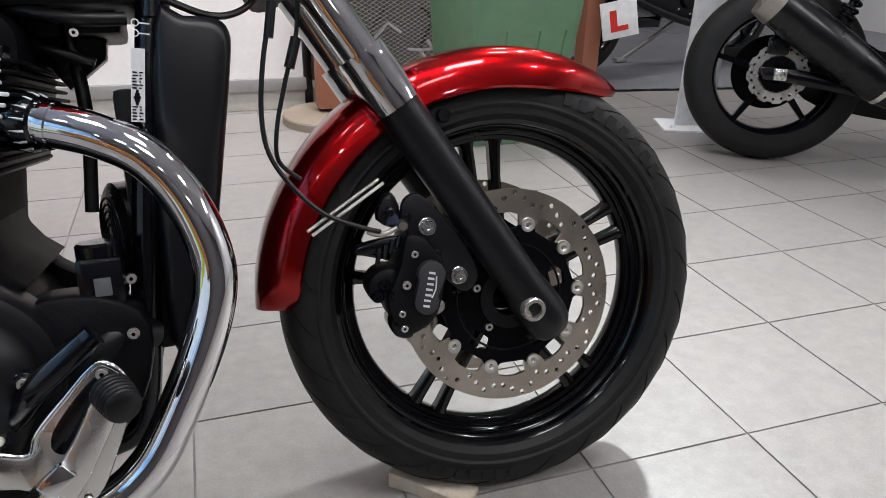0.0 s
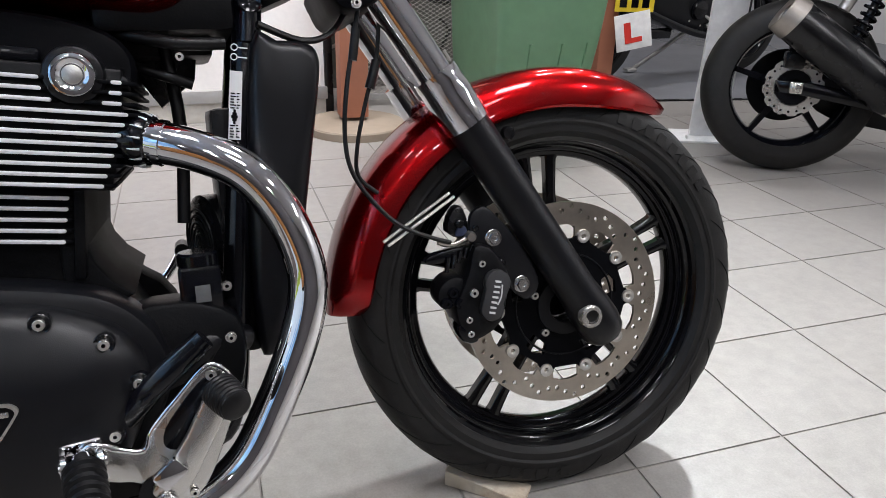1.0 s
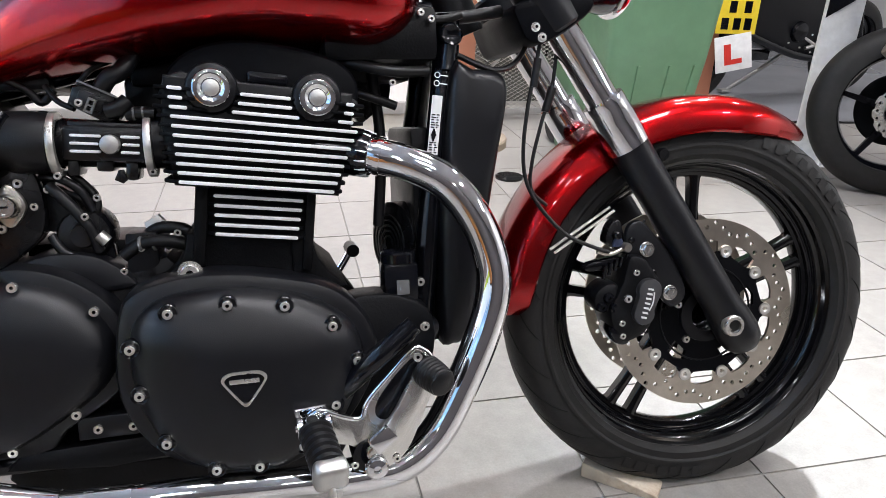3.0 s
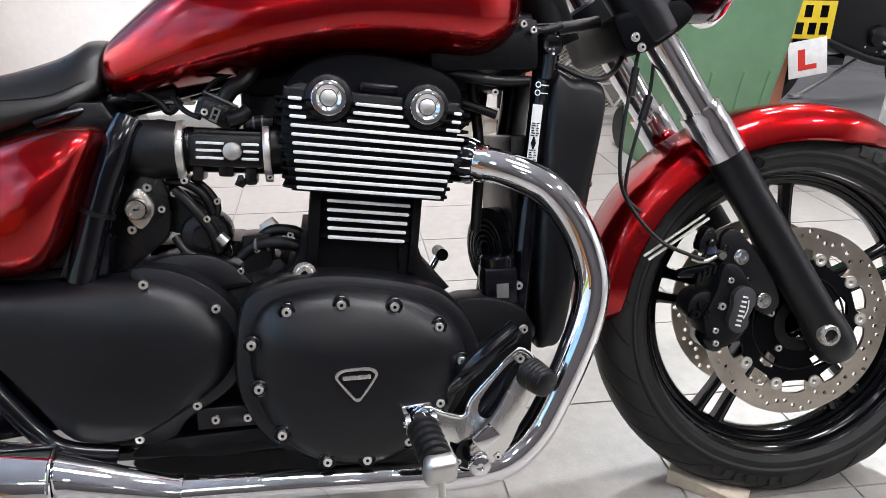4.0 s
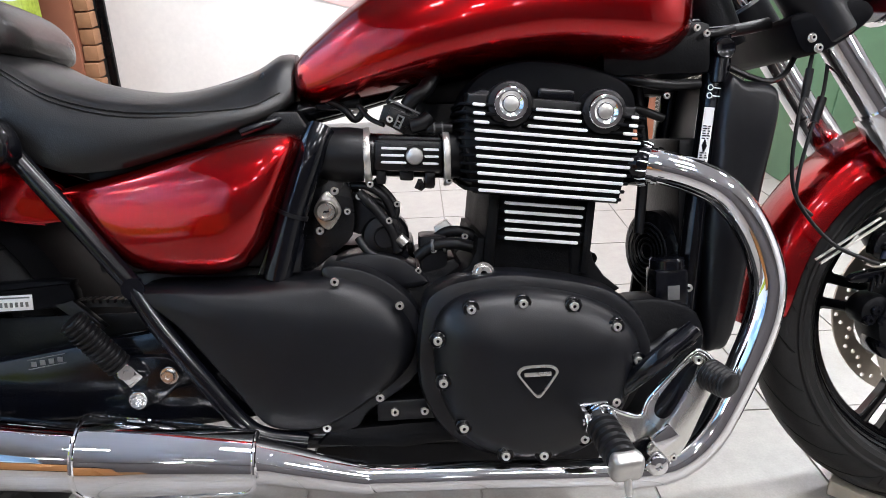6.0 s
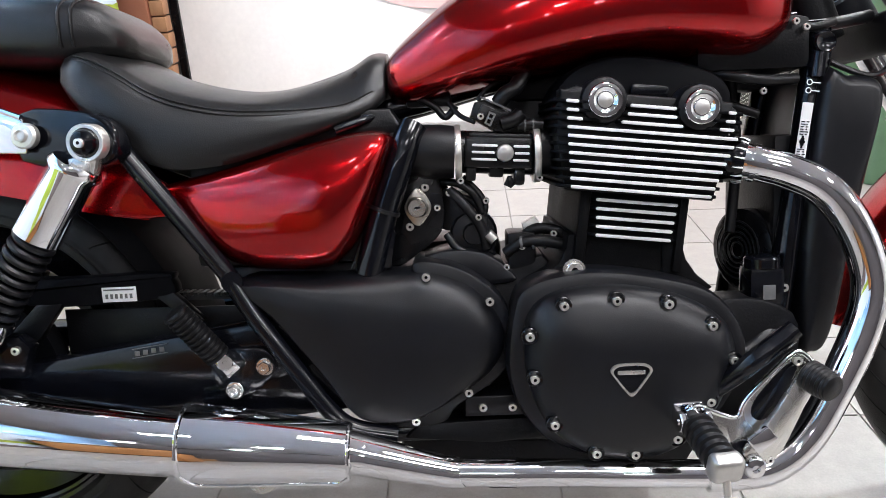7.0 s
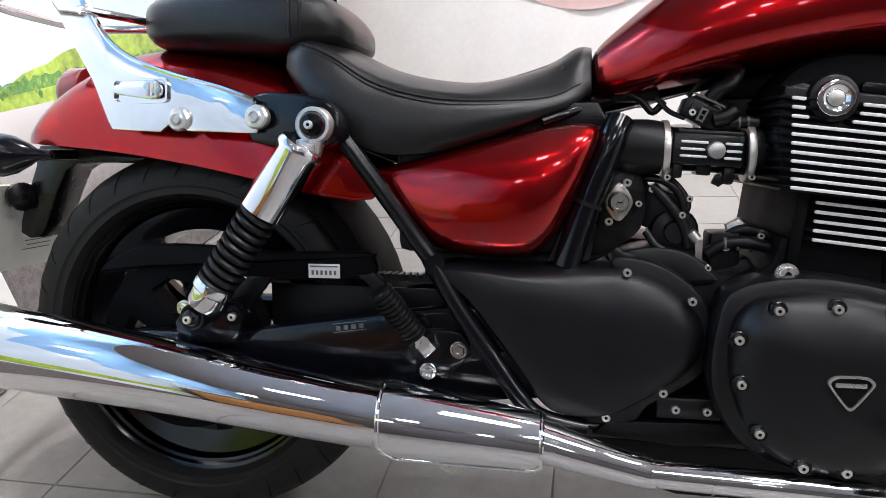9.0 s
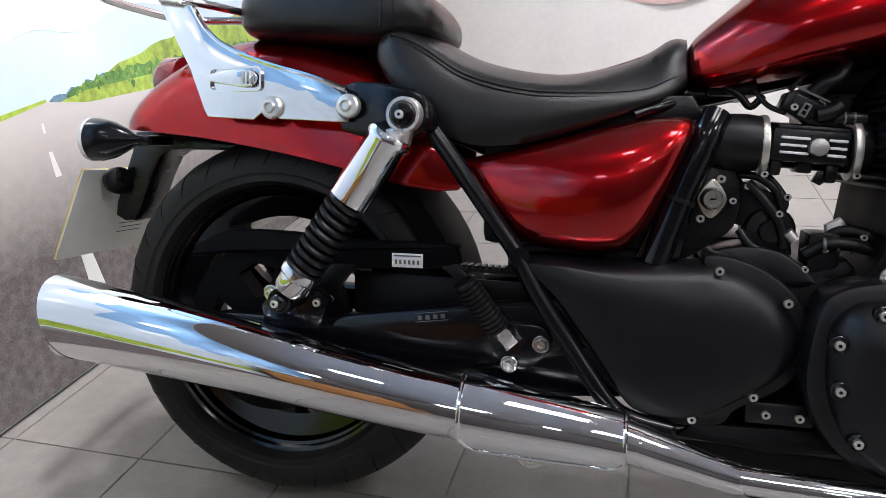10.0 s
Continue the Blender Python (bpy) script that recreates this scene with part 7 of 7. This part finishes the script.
    m2 = m @ pose(0.01, -0.002, 0) @ pose(0, 0, 0.36, 0, -12, 0) @ pose(0, 0, -0.36)
    q = part("learner_plate", bm, WHITECARD, b, "white learner plate with a red letter L", m2)
    cu = bpy.data.curves.new("letter", "FONT")
    cu.body, cu.size, cu.extrude, cu.offset = "L", 0.130, 0.0005, 0.0065
    tmp = new("letter", cu)
    dg = bpy.context.evaluated_depsgraph_get()
    me = bpy.data.meshes.new_from_object(tmp.evaluated_get(dg))
    bpy.data.objects.remove(tmp)
    me.materials.clear()
    me.materials.append(LRED)
    me.transform(m2 @ pose(-0.052, -0.0045, 0.315) @ Matrix.Diagonal((1.35, 1, 1, 1)) @ pose(0, 0, 0, 90, 0, 0))
    o = new("letter", me)
    o.parent = q
    bm = bmesh.new()
    tube(bm, [m @ V(0, 0.012, 0.56), m @ V(0.0, 0.10, 0.68), V(-0.1, 0.0, 0.76)], 0.02, 8)
    part("plate_arm", bm, PLASTIC, b)
    return b


def chock():
    c = thing("wheel_chock", "small worn pale timber wedge against the tyre", "wedge", pose(-0.60, 0.0, 0, 0, 0, -39))
    bm = bmesh.new()
    loft(bm, [[V(x, y, 0.0), V(x, y, h)] + [V(x, y + 0.045, h), V(x, y + 0.045, 0.0)] for x, y, h in ((-0.065, -0.02, 0.030), (0.0, -0.021, 0.022), (0.068, -0.02, 0.010))])
    bmesh.ops.bevel(bm, geom=bm.edges[:], offset=0.0015, segments=1, affect="EDGES")
    part("wedge", bm, mat("worn_timber", (0.55, 0.48, 0.38), 0.7, 0, 0, 0.2, 30, 0.3, 150, dirt=(0.25, 0.12, 0.06), dirt_amount=0.6, dirt_scale=22), c)


def fade_print(m, colour, z0, z1):
    """The printed road pales towards the horizon; the spotlight's brighter upper part is painted in as well."""
    nt = m.node_tree
    b = nt.nodes["Principled BSDF"]
    ink = b.inputs["Base Color"].links[0].from_socket
    tc = nt.nodes.new("ShaderNodeTexCoord")
    xyz = nt.nodes.new("ShaderNodeSeparateXYZ")
    nt.links.new(tc.outputs["Object"], xyz.inputs[0])
    up = node(nt, "ShaderNodeMapRange")
    up.inputs["From Min"].default_value, up.inputs["From Max"].default_value, up.inputs["To Max"].default_value = z0, z1, 0.9
    nt.links.new(xyz.outputs["Z"], up.inputs["Value"])
    mix = nt.nodes.new("ShaderNodeMix")
    mix.data_type = "RGBA"
    mix.inputs[7].default_value = (*colour, 1)
    nt.links.new(up.outputs[0], mix.inputs[0])
    nt.links.new(ink, mix.inputs[6])
    nt.links.new(mix.outputs[2], b.inputs["Base Color"])


def landscape_banner():
    """A tall printed backdrop of a country road, standing square to the display panel."""
    b = thing("landscape_banner", "tall printed banner of a country road, hills and sky", "banner", pose(-2.81, 0, 0))
    y0, y1, H = -3.6, 2.15, 2.4
    bm = bmesh.new()
    box(bm, -0.012, 0.0, y0, y1, 0.005, H)
    def ink(name, colour, var, scale):
        return mat(name, colour, 0.16, 0.0, 0.6, var, scale, rvar=0.03)

    part("sheet", bm, ink("sky_print", (0.62, 0.76, 0.88), 0.10, 4), b, "pale blue sky print")

    def layer(name, pts, x, m, label=""):
        bm = bmesh.new()
        vs0 = [(x * 0.4, p, q) for p, q in pts]
        vs1 = [(x * 0.4 - 0.0002, p, q) for p, q in pts]
        loft(bm, [[V(*q) for q in vs1], [V(*q) for q in vs0]])
        return part(name, bm, m, b, label)

    cloud = ink("cloud_print", (0.88, 0.90, 0.91), 0.03, 10)
    for i, (cy, cz, w, h) in enumerate(((0.15, 0.85, 0.35, 0.10), (0.45, 0.90, 0.45, 0.12), (0.9, 1.15, 0.5, 0.16), (0.4, 1.35, 0.55, 0.18), (1.5, 1.0, 0.4, 0.12))):
        layer("cloud", [(cy + w * math.cos(a) * (1 + 0.10 * math.sin(5 * a)), cz + h * math.sin(a) * (1 + 0.18 * math.sin(7 * a + cy))) for a in (2 * math.pi * k / 40 for k in range(40))], 0.0020 + 0.0004 * i, cloud, "white printed cloud")
    blue = ink("deep_sky_print", (0.24, 0.48, 0.80), 0.15, 3)
    layer("upper_sky", [(-3.58, 2.38)] + [(-3.58 + 5.7 * k / 40, 1.30 + 0.12 * math.sin(k * 0.9) + 0.07 * math.sin(k * 2.1)) for k in range(41)] + [(2.12, 2.38)], 0.0012, blue, "deep blue upper sky in the print")
    far = ink("far_hill_print", (0.14, 0.24, 0.33), 0.35, 60)
    layer("far_hill", [(0.27, 0.60)] + [(0.27 + 0.55 * k / 30, 0.625 + 0.040 * min(1.0, k / 14) + 0.005 * math.sin(k * 2.3)) for k in range(31)] + [(0.82, 0.60)], 0.0045, far, "blue wooded hills in the print")
    grass = ink("grass_print", (0.36, 0.50, 0.07), 0.45, 40)
    layer("hill", [(0.37, 0.56)] + [(0.37 + 1.78 * k / 40, 0.632 + 0.115 * math.sin(min(1.0, k / 17) * math.pi / 2) + 0.004 * math.sin(k * 1.9)) for k in range(41)] + [(2.15, 0.56)], 0.0065, grass, "bright green hill in the print")
    tree = ink("tree_print", (0.10, 0.24, 0.05), 0.5, 90)
    layer("woodland", [(0.36, 0.60)] + [(0.36 + 0.8 * k / 60, 0.630 + 0.026 * min(1, k / 12) + 0.012 * abs(math.sin(k * 1.7)) + 0.006 * math.sin(k * 4.1)) for k in range(61)] + [(1.16, 0.60)], 0.0085, tree, "dark green woodland edge in the print")
    shades = [ink("shrub_print", c, 0.4, 120) for c in ((0.13, 0.28, 0.05), (0.08, 0.19, 0.04), (0.20, 0.34, 0.07))]
    rnd = random.Random(5)
    for k in range(110):
        py = 0.38 + 0.76 * rnd.random()
        top = 0.630 + 0.026 * min(1, (py - 0.36) / 0.16)
        pz, pr = 0.616 + (top - 0.612) * rnd.random(), rnd.uniform(0.003, 0.009)
        layer("shrub", [(py + pr * 0.8 * math.cos(a) * (1 + 0.25 * math.sin(3 * a + k)), pz + pr * 1.2 * math.sin(a) * (1 + 0.2 * math.sin(5 * a + k))) for a in (2 * math.pi * q / 12 for q in range(12))], 0.0090 + 0.00002 * k, shades[k % 3])
    layer("hill", [(-3.58, 0.40)] + [(-3.58 + 3.3 * k / 40, 0.61 - 0.02 * k / 40 + 0.012 * math.sin(k * 0.8)) for k in range(41)] + [(-0.28, 0.56), (-1.2, 0.40)], 0.0070, grass, "green meadow in the print")
    layer("verge", [(-1.2, 0.50), (-0.1, 0.600), (0.30, 0.634), (0.30, 0.624), (0.12, 0.606), (-0.1, 0.565), (-1.2, 0.36)], 0.0085, grass)
    layer("verge", [(0.34, 0.622), (0.42, 0.634), (1.1, 0.636), (2.15, 0.635), (2.15, 0.575), (1.1, 0.585), (0.35, 0.595)], 0.0105, grass)
    road = mat("road_print", (0.155, 0.135, 0.135), 0.17, 0.0, 0.6, 0.40, 330, rvar=0.03, dirt=(0.05, 0.045, 0.045), dirt_amount=0.85, dirt_scale=210)
    # print fade and spotlight falloff together, both in the ink colour
    fade_print(road, (0.66, 0.63, 0.62), 0.30, 0.60)
    layer("road", [(-3.0, 0.010), (2.15, 0.010), (2.15, 0.572), (0.9, 0.590), (0.42, 0.606), (0.30, 0.628), (0.12, 0.606), (-0.5, 0.47), (-1.6, 0.25), (-3.0, 0.02)], 0.0125, road, "grey gravelly road in the print")
    white = ink("road_line_print", (0.80, 0.80, 0.78), 0.05, 20)
    for a, c in (((0.272, 0.588, 0.003), (0.272, 0.566, 0.004)), ((0.274, 0.525, 0.005), (0.281, 0.468, 0.009)), ((0.295, 0.34, 0.013), (0.330, 0.075, 0.030))):
        layer("road_line", [(a[0] - a[2], a[1]), (a[0] + a[2], a[1]), (c[0] + c[2], c[1]), (c[0] - c[2], c[1])], 0.0145, white, "white dashed road line in the print")
    return b


tiles()
far_floor()
counter()
display_wall()
brick_column()
near_post()
cage()
wheelie_bin()
right_post()
sign_stand()
second_bike()
third_bike()
chock()
landscape_banner()
